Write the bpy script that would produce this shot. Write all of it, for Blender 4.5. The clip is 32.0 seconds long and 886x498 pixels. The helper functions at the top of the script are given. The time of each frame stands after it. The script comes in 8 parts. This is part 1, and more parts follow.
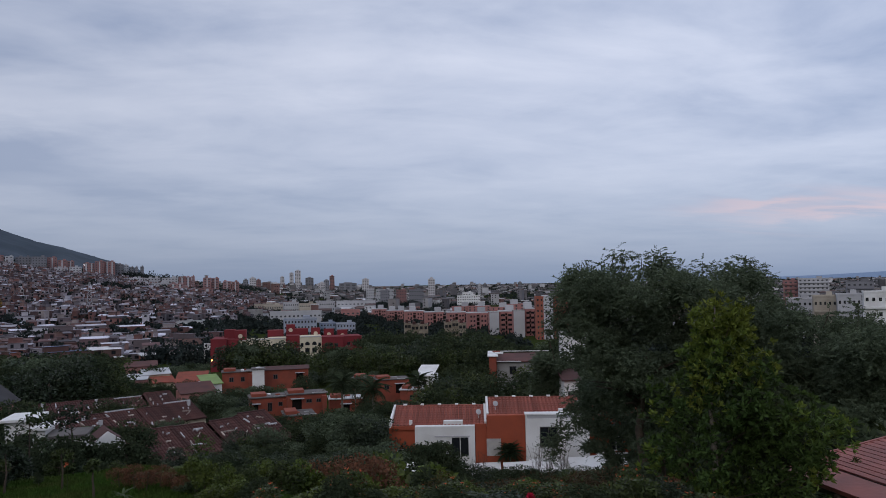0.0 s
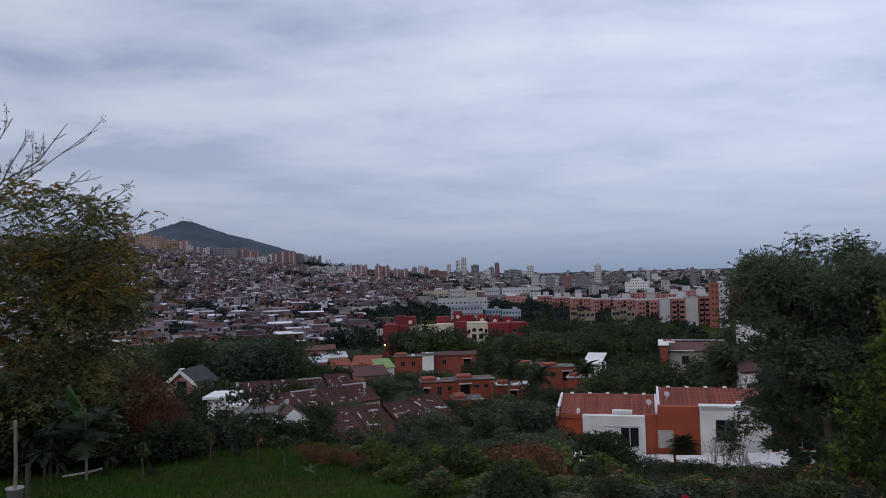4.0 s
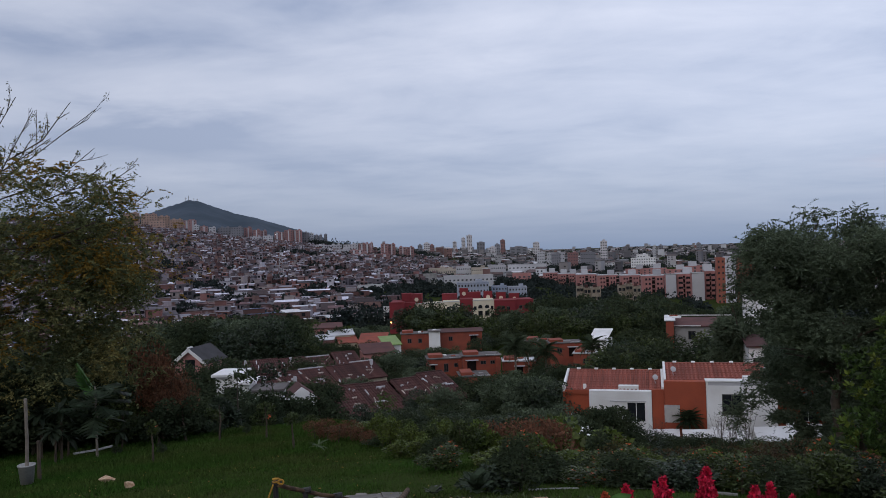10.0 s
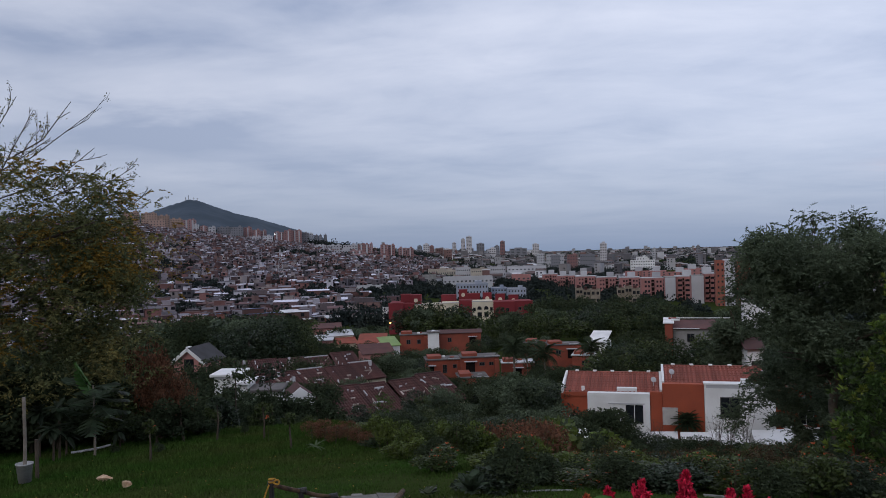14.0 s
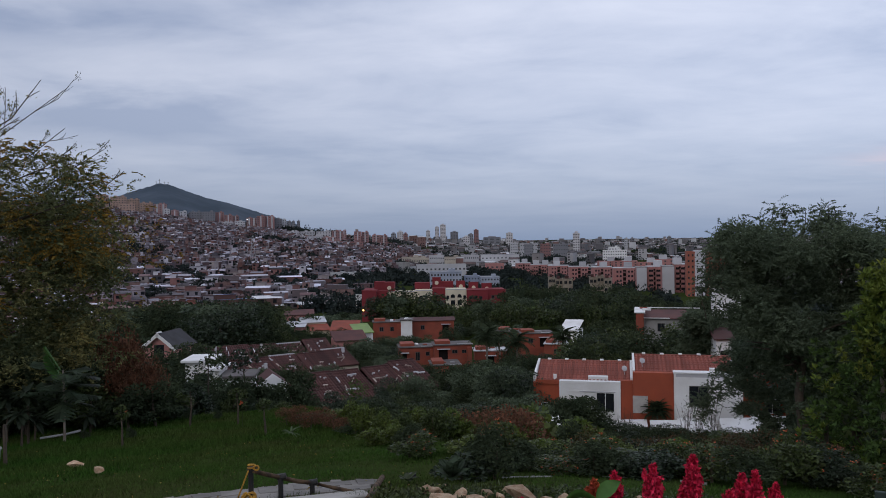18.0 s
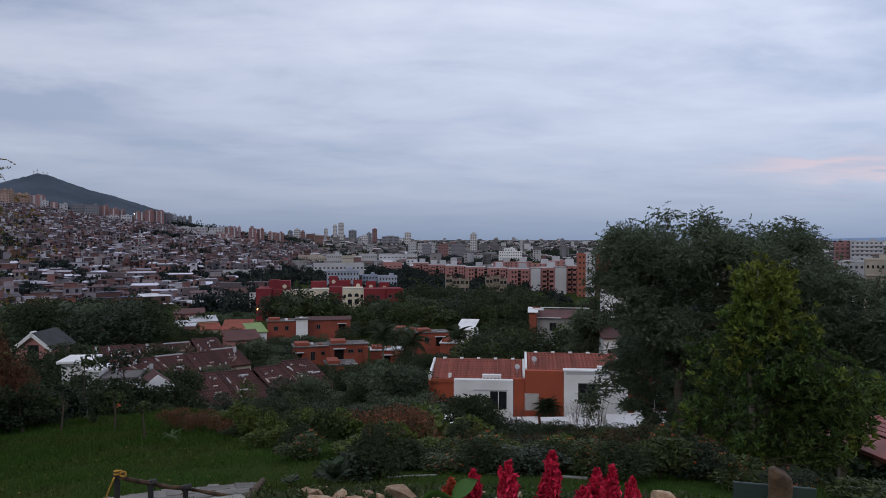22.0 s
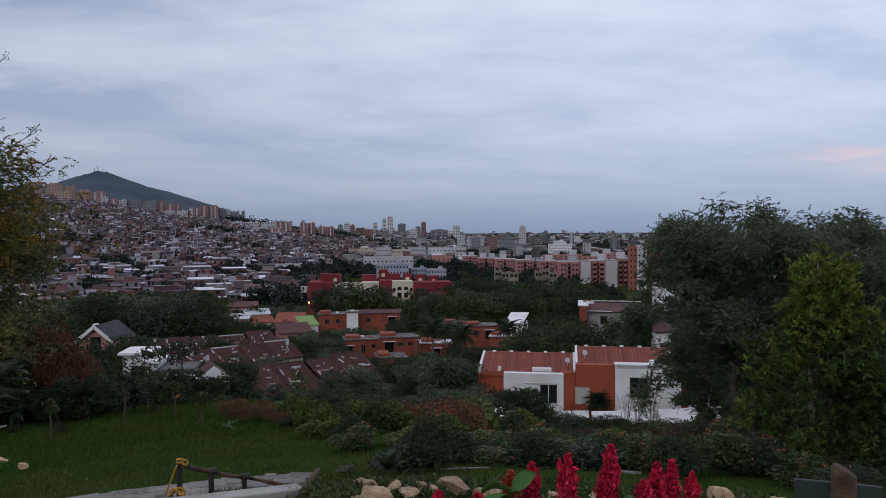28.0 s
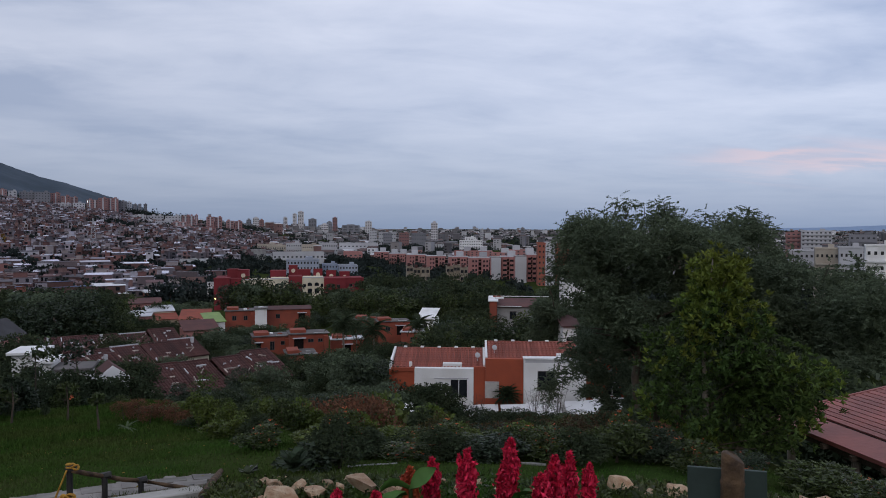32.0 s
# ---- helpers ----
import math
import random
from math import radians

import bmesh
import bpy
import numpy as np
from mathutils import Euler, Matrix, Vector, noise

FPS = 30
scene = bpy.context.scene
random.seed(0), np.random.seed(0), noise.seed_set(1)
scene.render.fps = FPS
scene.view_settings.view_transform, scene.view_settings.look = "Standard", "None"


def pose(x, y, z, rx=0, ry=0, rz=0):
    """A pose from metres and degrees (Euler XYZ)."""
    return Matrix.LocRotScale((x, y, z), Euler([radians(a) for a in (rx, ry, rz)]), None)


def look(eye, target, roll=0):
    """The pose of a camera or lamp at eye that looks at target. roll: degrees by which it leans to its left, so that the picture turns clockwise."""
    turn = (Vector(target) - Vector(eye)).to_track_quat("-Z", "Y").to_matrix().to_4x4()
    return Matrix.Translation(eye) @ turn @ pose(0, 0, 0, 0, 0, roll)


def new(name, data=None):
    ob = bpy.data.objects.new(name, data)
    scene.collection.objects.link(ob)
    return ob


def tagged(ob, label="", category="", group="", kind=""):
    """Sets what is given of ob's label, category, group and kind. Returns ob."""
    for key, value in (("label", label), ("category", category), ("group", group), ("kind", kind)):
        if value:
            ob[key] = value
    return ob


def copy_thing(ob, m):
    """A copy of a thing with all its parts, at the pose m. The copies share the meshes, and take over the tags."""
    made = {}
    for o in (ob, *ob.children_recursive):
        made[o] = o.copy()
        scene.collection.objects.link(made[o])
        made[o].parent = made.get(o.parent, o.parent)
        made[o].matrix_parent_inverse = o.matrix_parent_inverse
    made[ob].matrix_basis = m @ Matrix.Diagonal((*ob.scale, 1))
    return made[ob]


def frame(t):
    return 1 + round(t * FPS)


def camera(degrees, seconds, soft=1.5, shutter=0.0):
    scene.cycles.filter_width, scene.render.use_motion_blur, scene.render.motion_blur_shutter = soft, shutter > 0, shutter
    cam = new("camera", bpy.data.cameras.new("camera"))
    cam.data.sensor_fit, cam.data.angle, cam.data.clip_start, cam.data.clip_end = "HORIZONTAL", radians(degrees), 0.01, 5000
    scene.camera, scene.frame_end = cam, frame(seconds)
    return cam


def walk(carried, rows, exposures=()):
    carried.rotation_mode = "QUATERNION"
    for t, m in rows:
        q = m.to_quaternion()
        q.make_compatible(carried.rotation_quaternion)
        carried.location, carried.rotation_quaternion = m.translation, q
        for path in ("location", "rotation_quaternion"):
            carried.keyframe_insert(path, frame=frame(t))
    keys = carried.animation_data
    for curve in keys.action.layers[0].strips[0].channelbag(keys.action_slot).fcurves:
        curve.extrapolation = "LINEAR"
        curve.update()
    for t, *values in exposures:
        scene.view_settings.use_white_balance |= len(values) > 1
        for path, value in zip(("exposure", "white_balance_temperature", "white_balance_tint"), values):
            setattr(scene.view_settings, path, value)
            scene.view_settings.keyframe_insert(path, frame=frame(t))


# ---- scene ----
# camera: seconds, eye (m), heading, tilt and roll (degrees)
cam = camera(61.24, 32.0, soft=0.9)
ROWS = [
    (0.0, 0.016, -0.045, -0.055, 9.75, 2.65, 1.09),
    (0.5, -0.040, -0.122, -0.043, 4.06, 2.72, 1.55),
    (1.0, -0.058, -0.184, -0.029, 0.30, 2.44, 1.64),
    (1.5, -0.021, -0.273, 0.040, -1.56, 2.34, 1.26),
    (2.0, -0.021, -0.288, 0.025, -2.29, 2.60, 1.01),
    (2.5, -0.004, -0.287, 0.027, -2.80, 2.34, 1.28),
    (4.5, 0.014, -0.252, 0.025, -2.89, 1.75, 1.63),
    (5.0, 0.016, -0.258, 0.024, -3.20, 1.44, 1.74),
    (5.5, 0.013, -0.241, 0.016, -3.17, 1.18, 2.04),
    (6.0, 0.013, -0.226, 0.008, -2.96, 0.76, 2.06),
    (6.5, 0.016, -0.247, 0.017, -3.23, 0.55, 2.04),
    (7.0, 0.013, -0.244, 0.015, -3.30, 0.41, 2.07),
    (7.5, -0.000, -0.212, 0.006, -3.46, 0.32, 2.09),
    (8.0, 0.009, -0.224, 0.009, -3.29, 0.46, 2.20),
    (8.5, 0.006, -0.211, 0.010, -3.32, 0.57, 2.23),
    (9.0, 0.005, -0.216, 0.007, -3.40, 0.51, 2.26),
    (9.5, -0.004, -0.186, -0.008, -3.35, 0.36, 2.12),
    (10.0, -0.008, -0.184, -0.003, -3.30, 0.21, 1.95),
    (10.5, -0.007, -0.194, 0.001, -3.31, 0.14, 1.96),
    (11.0, 0.004, -0.207, -0.001, -3.16, 0.14, 2.04),
    (11.5, 0.011, -0.216, 0.011, -3.11, 0.24, 2.07),
    (12.0, 0.010, -0.201, 0.010, -2.99, 0.46, 1.78),
    (12.5, 0.012, -0.228, 0.008, -2.83, 0.71, 1.42),
    (13.0, 0.008, -0.238, 0.003, -3.30, 0.65, 1.37),
    (13.5, 0.016, -0.225, 0.002, -3.45, 0.49, 1.49),
    (14.0, 0.028, -0.237, 0.013, -3.27, 0.29, 1.59),
    (14.5, 0.027, -0.232, 0.010, -3.11, 0.32, 1.75),
    (16.5, -0.009, -0.150, -0.021, -0.54, 0.36, 0.80),
    (17.0, -0.030, -0.169, -0.017, -0.89, -0.16, 0.55),
    (17.5, -0.066, -0.185, -0.010, -0.23, -0.54, 0.53),
    (18.0, -0.068, -0.193, -0.006, -1.28, -0.68, 0.88),
    (18.5, -0.012, -0.148, -0.019, -2.09, -1.02, 0.51),
    (19.0, 0.013, -0.127, -0.028, -2.07, -1.02, -0.01),
    (19.5, 0.020, -0.109, -0.035, -1.73, -0.93, 0.17),
    (20.0, 0.020, -0.095, -0.040, -1.10, -0.95, 0.36),
    (20.5, 0.015, -0.108, -0.033, -0.94, -1.02, 0.33),
    (21.0, 0.020, -0.102, -0.033, -0.38, -0.95, 0.23),
    (21.5, 0.030, -0.101, -0.034, 1.44, -0.82, 0.27),
    (22.0, 0.044, -0.087, -0.038, 6.49, -0.78, -0.06),
    (22.5, 0.037, -0.093, -0.037, 6.50, -0.73, -0.11),
    (23.0, 0.033, -0.095, -0.036, 5.50, -0.92, 0.07),
    (23.5, 0.033, -0.096, -0.036, 5.12, -0.94, 0.28),
    (24.0, 0.030, -0.100, -0.035, 4.85, -0.85, 0.40),
    (24.5, 0.028, -0.102, -0.034, 4.63, -0.73, 0.53),
    (25.0, 0.027, -0.103, -0.033, 4.45, -0.66, 0.59),
    (25.5, 0.023, -0.105, -0.033, 3.60, -0.67, 0.63),
    (27.5, 0.015, -0.117, -0.030, 2.76, -1.17, 0.42),
    (28.0, 0.017, -0.112, -0.032, 2.75, -1.29, 0.28),
    (28.5, 0.017, -0.111, -0.034, 2.62, -1.46, 0.21),
    (29.0, 0.022, -0.105, -0.035, 2.65, -1.59, 0.43),
    (29.5, 0.018, -0.109, -0.031, 2.55, -1.66, 0.61),
    (30.0, 0.018, -0.110, -0.031, 2.24, -1.64, 0.63),
    (30.5, 0.018, -0.108, -0.033, 2.21, -1.62, 0.47),
    (31.0, 0.022, -0.104, -0.033, 2.38, -1.63, 0.35),
    (31.5, 0.037, -0.090, -0.038, 5.54, -1.58, 0.01),
    (32.0, 0.050, -0.077, -0.040, 9.49, -1.62, -0.18),
]


def facing(x, y, z, heading, tilt, lean):
    a, b = radians(heading), radians(tilt)
    way = Vector((math.sin(a) * math.cos(b), math.cos(a) * math.cos(b), math.sin(b)))
    return look((x, y, z), Vector((x, y, z)) + way, -lean)


walk(cam, [(t, facing(*r)) for t, *r in ROWS], exposures=((0.0, -0.12), (2.5, -0.12), (4.5, 0.0), (32.0, 0.0)))

# ---- overcast evening sky and a weak, wide sun behind the camera ----
world = bpy.data.worlds.new("world")
scene.world = world
world.use_nodes = True


def build_sky():
    nt = world.node_tree
    nt.nodes.clear()
    N, L = nt.nodes.new, nt.links.new
    out, bg = N("ShaderNodeOutputWorld"), N("ShaderNodeBackground")
    sky = N("ShaderNodeTexSky")
    sky.sky_type, sky.sun_disc = "NISHITA", False
    sky.sun_elevation, sky.sun_rotation = radians(24), radians(200)
    sky.air_density, sky.dust_density = 1.0, 2.0
    co = N("ShaderNodeTexCoord")
    sep = N("ShaderNodeSeparateXYZ")
    L(co.outputs["Generated"], sep.inputs[0])

    def math_node(op, a, b=None, clamp=False):
        m = N("ShaderNodeMath")
        m.operation, m.use_clamp = op, clamp
        for n, v in enumerate((a, b)):
            if v is None:
                continue
            if isinstance(v, (int, float)):
                m.inputs[n].default_value = v
            else:
                L(v, m.inputs[n])
        return m.outputs[0]

    # cloud deck: directions laid out on a flat ceiling
    zc = math_node("ADD", math_node("MAXIMUM", sep.outputs[2], 0.0), 0.10)
    u, v = math_node("DIVIDE", sep.outputs[0], zc), math_node("DIVIDE", sep.outputs[1], zc)
    xy = N("ShaderNodeCombineXYZ")
    L(u, xy.inputs[0]), L(v, xy.inputs[1])

    def clouds(scale, detail, rough, shift, stretch):
        mp = N("ShaderNodeMapping")
        mp.inputs["Location"].default_value = shift
        mp.inputs["Rotation"].default_value = (0, 0, radians(-12))
        mp.inputs["Scale"].default_value = (scale * stretch, scale, scale)
        L(xy.outputs[0], mp.inputs[0])
        nz = N("ShaderNodeTexNoise")
        nz.inputs["Scale"].default_value, nz.inputs["Detail"].default_value = 1.0, detail
        nz.inputs["Roughness"].default_value, nz.inputs["Distortion"].default_value = rough, 0.35
        L(mp.outputs[0], nz.inputs["Vector"])
        return nz.outputs[0]

    def bank(az, el, wide, high):
        """A soft-edged bank of cloud round one heading and elevation."""
        side = math_node("DIVIDE", sep.outputs[0], math_node("MAXIMUM", sep.outputs[1], 0.05))
        wob = math_node("MULTIPLY", math_node("SUBTRACT", small, 0.5), 0.05)
        a = math_node("DIVIDE", math_node("SUBTRACT", side, math.tan(radians(az))), math.tan(radians(wide)))
        b = math_node("DIVIDE", math_node("SUBTRACT", math_node("ADD", sep.outputs[2], wob), math.sin(radians(el))), math.sin(radians(high)))
        r2 = math_node("ADD", math_node("MULTIPLY", a, a), math_node("MULTIPLY", b, b))
        return math_node("POWER", 2.718, math_node("MULTIPLY", r2, -1.0))

    big = clouds(0.55, 5, 0.55, (3.1, 7.4, 0), 0.75)
    small = clouds(1.7, 7, 0.58, (1.7, 2.2, 0), 0.75)
    mixed = math_node("ADD", math_node("MULTIPLY", big, 0.62), math_node("MULTIPLY", small, 0.38))
    for az, el, wide, high, much in ((-26, 9.3, 12, 1.3, -0.20), (-32, 14.4, 9, 1.0, -0.09), (-19, 12.1, 8, 1.3, 0.08), (16.8, 12.6, 4, 0.7, -0.06), (9, 16.5, 22, 3.2, 0.06), (-27, 6.4, 10, 1.0, 0.05), (4, 9.0, 14, 1.2, 0.03)):
        mixed = math_node("ADD", mixed, math_node("MULTIPLY", bank(az, el, wide, high), much))
    ramp = N("ShaderNodeValToRGB")
    e = ramp.color_ramp.elements
    e[0].position, e[0].color = 0.36, (0.33, 0.395, 0.565, 1)
    e[1].position, e[1].color = 0.64, (0.73, 0.765, 0.90, 1)
    mid = ramp.color_ramp.elements.new(0.5)
    mid.color = (0.56, 0.61, 0.76, 1)
    L(mixed, ramp.inputs[0])
    # towards the horizon the deck fades into blue-grey haze
    haze = N("ShaderNodeValToRGB")
    h = haze.color_ramp.elements
    h[0].position, h[0].color = 0.0, (1, 1, 1, 1)
    h[1].position, h[1].color = 0.32, (0, 0, 0, 1)
    m2 = haze.color_ramp.elements.new(0.10)
    m2.color = (0.62, 0.62, 0.62, 1)
    L(sep.outputs[2], haze.inputs[0])
    mix = N("ShaderNodeMixRGB")
    L(haze.outputs[0], mix.inputs[0]), L(ramp.outputs[0], mix.inputs[1])
    low = N("ShaderNodeValToRGB")
    k = low.color_ramp.elements
    k[0].position, k[0].color = 0.0, (0.225, 0.290, 0.430, 1)
    k[1].position, k[1].color = 0.16, (0.395, 0.45, 0.60, 1)
    L(sep.outputs[2], low.inputs[0])
    L(low.outputs[0], mix.inputs[2])
    # the clear sky above the deck shines through a little
    through_mix = N("ShaderNodeMixRGB")
    through_mix.blend_type = "ADD"
    through_mix.inputs[0].default_value = 0.010
    L(mix.outputs[0], through_mix.inputs[1]), L(sky.outputs[0], through_mix.inputs[2])
    # thin warm streaks low over the plain on the bright side
    streak = clouds(2.2, 5, 0.55, (0.4, 9.1, 0), 0.22)
    s1 = N("ShaderNodeMapRange")
    s1.inputs[1].default_value, s1.inputs[2].default_value = 0.50, 0.66
    L(streak, s1.inputs[0])
    s2 = N("ShaderNodeMapRange")
    s2.inputs[1].default_value, s2.inputs[2].default_value = 0.42, 0.62
    L(sep.outputs[0], s2.inputs[0])
    s3 = N("ShaderNodeValToRGB")
    for n, (q, c) in enumerate(((0.045, 0.0), (0.075, 1.0), (0.115, 0.0))):
        el = s3.color_ramp.elements[n] if n < 2 else s3.color_ramp.elements.new(q)
        el.position, el.color = q, (c, c, c, 1)
    L(sep.outputs[2], s3.inputs[0])
    glow = math_node("MULTIPLY", math_node("MULTIPLY", s1.outputs[0], s2.outputs[0]), s3.outputs[0])
    for az, el, wide, high, much in ((33.5, 5.2, 6, 0.32, 0.9), (38.0, 4.4, 9, 0.36, 0.8)):
        glow = math_node("ADD", glow, math_node("MULTIPLY", bank(az, el, wide, high), much), True)
    warm = N("ShaderNodeMixRGB")
    warm.inputs[2].default_value = (0.66, 0.54, 0.60, 1)
    L(math_node("MULTIPLY", glow, 0.8), warm.inputs[0]), L(through_mix.outputs[0], warm.inputs[1])
    # the deck is a little thinner towards the bright side of the sky
    side = N("ShaderNodeMapRange")
    side.inputs[1].default_value, side.inputs[2].default_value = -0.7, 0.7
    side.inputs[3].default_value, side.inputs[4].default_value = 0.84, 1.15
    L(sep.outputs[0], side.inputs[0])
    tone = N("ShaderNodeMixRGB")
    tone.blend_type = "MULTIPLY"
    tone.inputs[0].default_value = 1.0
    L(warm.outputs[0], tone.inputs[1]), L(side.outputs[0], tone.inputs[2])
    L(tone.outputs[0], bg.inputs[0])
    bg.inputs[1].default_value = 1.0
    L(bg.outputs[0], out.inputs[0])


build_sky()
sun = new("sun", bpy.data.lights.new("sun", "SUN"))
sun.data.energy, sun.data.angle, sun.data.color = 0.48, radians(25), (1.0, 0.93, 0.88)
sun.matrix_world = look((-30, -60, 40), (0, 0, 0))

# ---- materials ----
MATS = {}


def mat(name, c1, c2=None, scale=1.0, fine=18.0, rough=0.85, bump=0.15, metal=0.0, vary="", ramp=None, spread=0.25, spec=0.3, coords="Object"):
    """Procedural surface: c1 and c2 mixed by coarse and fine noise; vary 'island' or 'object' adds a random tone;
    ramp: colours picked at random per island or object."""
    m = bpy.data.materials.new(name)
    m.use_nodes = True
    nt = m.node_tree
    N, L = nt.nodes.new, nt.links.new
    b = nt.nodes["Principled BSDF"]
    b.inputs["Roughness"].default_value, b.inputs["Metallic"].default_value = rough, metal
    b.inputs["Specular IOR Level"].default_value = spec
    co = N("ShaderNodeTexCoord")

    def noise_node(s, d):
        n = N("ShaderNodeTexNoise")
        n.inputs["Scale"].default_value, n.inputs["Detail"].default_value = s, d
        L(co.outputs[coords], n.inputs["Vector"])
        return n.outputs[0]

    coarse, grain = noise_node(scale, 4), noise_node(fine, 3)
    mix = N("ShaderNodeMixRGB")
    c2 = c2 or tuple(x * 0.7 for x in c1)
    mix.inputs[2].default_value = (*c2, 1)
    rnd = None
    if vary == "island":
        rnd = N("ShaderNodeNewGeometry").outputs["Random Per Island"]
    elif vary == "object":
        rnd = N("ShaderNodeObjectInfo").outputs["Random"]
    if ramp:
        r = N("ShaderNodeValToRGB")
        r.color_ramp.interpolation = "CONSTANT"
        for n, c in enumerate(ramp):
            e = r.color_ramp.elements[0] if n == 0 else r.color_ramp.elements.new(n / len(ramp))
            e.color = (*c, 1)
        if len(ramp) > 1:
            r.color_ramp.elements.remove(r.color_ramp.elements[-1]) if len(r.color_ramp.elements) > len(ramp) else None
        L(rnd, r.inputs[0])
        L(r.outputs[0], mix.inputs[1])
        dark = N("ShaderNodeMixRGB")
        dark.blend_type = "MULTIPLY"
        dark.inputs[0].default_value = 1.0
        dark.inputs[2].default_value = (0.72, 0.70, 0.68, 1)
        L(r.outputs[0], dark.inputs[1]), L(dark.outputs[0], mix.inputs[2])
    else:
        mix.inputs[1].default_value = (*c1, 1)
    st = N("ShaderNodeMapRange")
    st.inputs[1].default_value, st.inputs[2].default_value = 0.35, 0.65
    L(coarse, st.inputs[0])
    L(st.outputs[0], mix.inputs[0])
    hsv = N("ShaderNodeHueSaturation")
    L(mix.outputs[0], hsv.inputs["Color"])
    val = N("ShaderNodeMapRange")
    val.inputs[3].default_value, val.inputs[4].default_value = 1 - spread, 1 + spread
    L(grain, val.inputs[0])
    last = val.outputs[0]
    if rnd is not None:
        mr = N("ShaderNodeMapRange")
        mr.inputs[3].default_value, mr.inputs[4].default_value = 1 - 1.4 * spread, 1 + 1.4 * spread
        if ramp:
            wn = N("ShaderNodeTexWhiteNoise")
            wn.noise_dimensions = "1D"
            L(rnd, wn.inputs["W"])
            L(wn.outputs[0], mr.inputs[0])
        else:
            L(rnd, mr.inputs[0])
        mu = N("ShaderNodeMath")
        mu.operation = "MULTIPLY"
        L(last, mu.inputs[0]), L(mr.outputs[0], mu.inputs[1])
        last = mu.outputs[0]
    L(last, hsv.inputs["Value"])
    L(hsv.outputs[0], b.inputs["Base Color"])
    if bump:
        bp = N("ShaderNodeBump")
        bp.inputs["Strength"].default_value, bp.inputs["Distance"].default_value = bump, 0.02
        L(grain, bp.inputs["Height"]), L(bp.outputs[0], b.inputs["Normal"])
    if name.startswith("leaves"):
        # thin leaves let some light through
        tr, ms = N("ShaderNodeBsdfTranslucent"), N("ShaderNodeMixShader")
        ms.inputs[0].default_value = 0.3
        L(hsv.outputs[0], tr.inputs["Color"])
        L(b.outputs[0], ms.inputs[1]), L(tr.outputs[0], ms.inputs[2])
        L(ms.outputs[0], nt.nodes["Material Output"].inputs["Surface"])
    MATS[name] = m
    return m


def glass_mat():
    m = mat("window_glass", (0.012, 0.014, 0.018), (0.02, 0.022, 0.026), 2, 9, rough=0.12, bump=0.0, spec=0.5)
    return m


GLASS = glass_mat()
FAR_GLASS = mat("far_window_glass", (0.060, 0.062, 0.070), (0.085, 0.085, 0.092), 0.3, 2, rough=0.25, bump=0.0, spec=0.5)
GROUND = mat("earth_and_grass", (0.026, 0.046, 0.012), (0.041, 0.044, 0.017), 0.5, 9, rough=1.0, spec=0.0, bump=0.5)
LAWN = mat("grass_blades", (0.030, 0.072, 0.012), (0.048, 0.067, 0.018), 0.55, 6, rough=0.8, spec=0.02, bump=0, vary="island", spread=0.3)
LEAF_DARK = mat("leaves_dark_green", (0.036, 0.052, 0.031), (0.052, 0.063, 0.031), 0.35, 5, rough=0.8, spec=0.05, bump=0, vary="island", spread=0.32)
LEAF_MID = mat("leaves_mid_green", (0.044, 0.067, 0.021), (0.059, 0.071, 0.025), 0.5, 5, rough=0.42, spec=0.22, bump=0, vary="island", spread=0.45)
LEAF_OLIVE = mat("leaves_olive", (0.052, 0.052, 0.026), (0.085, 0.066, 0.024), 0.5, 5, rough=0.7, spec=0.1, bump=0, vary="island", spread=0.35)
LEAF_BLUE = mat("leaves_blue_green", (0.030, 0.046, 0.028), (0.043, 0.057, 0.034), 0.7, 5, rough=0.42, spec=0.22, bump=0, vary="island", spread=0.45)
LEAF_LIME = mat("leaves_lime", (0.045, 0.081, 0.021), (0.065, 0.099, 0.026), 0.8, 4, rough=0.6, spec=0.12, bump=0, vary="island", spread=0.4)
LEAF_RUST = mat("leaves_rust", (0.155, 0.070, 0.042), (0.090, 0.054, 0.033), 1.2, 6, rough=0.7, spec=0.1, bump=0, vary="island", spread=0.35)
# Far leaves lean to blue: distance haze mixed into the green.
LEAF_FAR = mat("far_woods", (0.022, 0.030, 0.029), (0.030, 0.038, 0.034), 0.03, 0.4, rough=0.8, spec=0.05, bump=0, vary="island", spread=0.3)
LEAF_YELLOW = mat("leaves_yellow", (0.228, 0.150, 0.026), (0.168, 0.138, 0.036), 1.2, 6, rough=0.6, bump=0, vary="island", spread=0.3)
BARK = mat("bark", (0.085, 0.065, 0.048), (0.045, 0.036, 0.028), 3, 30, bump=0.6)
BARK_PALE = mat("pale_bark", (0.24, 0.21, 0.18), (0.13, 0.11, 0.09), 4, 30, bump=0.5)
WHITE = mat("white_render", (0.74, 0.74, 0.74), (0.62, 0.61, 0.60), 0.35, 9, rough=0.8, bump=0.12, spread=0.06)
ORANGE = mat("orange_render", (0.36, 0.080, 0.038), (0.28, 0.066, 0.036), 0.5, 10, rough=0.85, bump=0.15, spread=0.12)
ORANGE_FAR = mat("orange_tower_render", (0.33, 0.105, 0.070), (0.26, 0.09, 0.064), 0.2, 3, bump=0.1, spread=0.12)
CREAM_FAR = mat("far_cream_render", (0.42, 0.375, 0.31), (0.33, 0.29, 0.24), 0.2, 2, bump=0, vary="object", spread=0.12)
CREAM_OLD = mat("stained_cream_render", (0.300, 0.255, 0.195), (0.165, 0.135, 0.105), 0.4, 5, bump=0.1, spread=0.2)
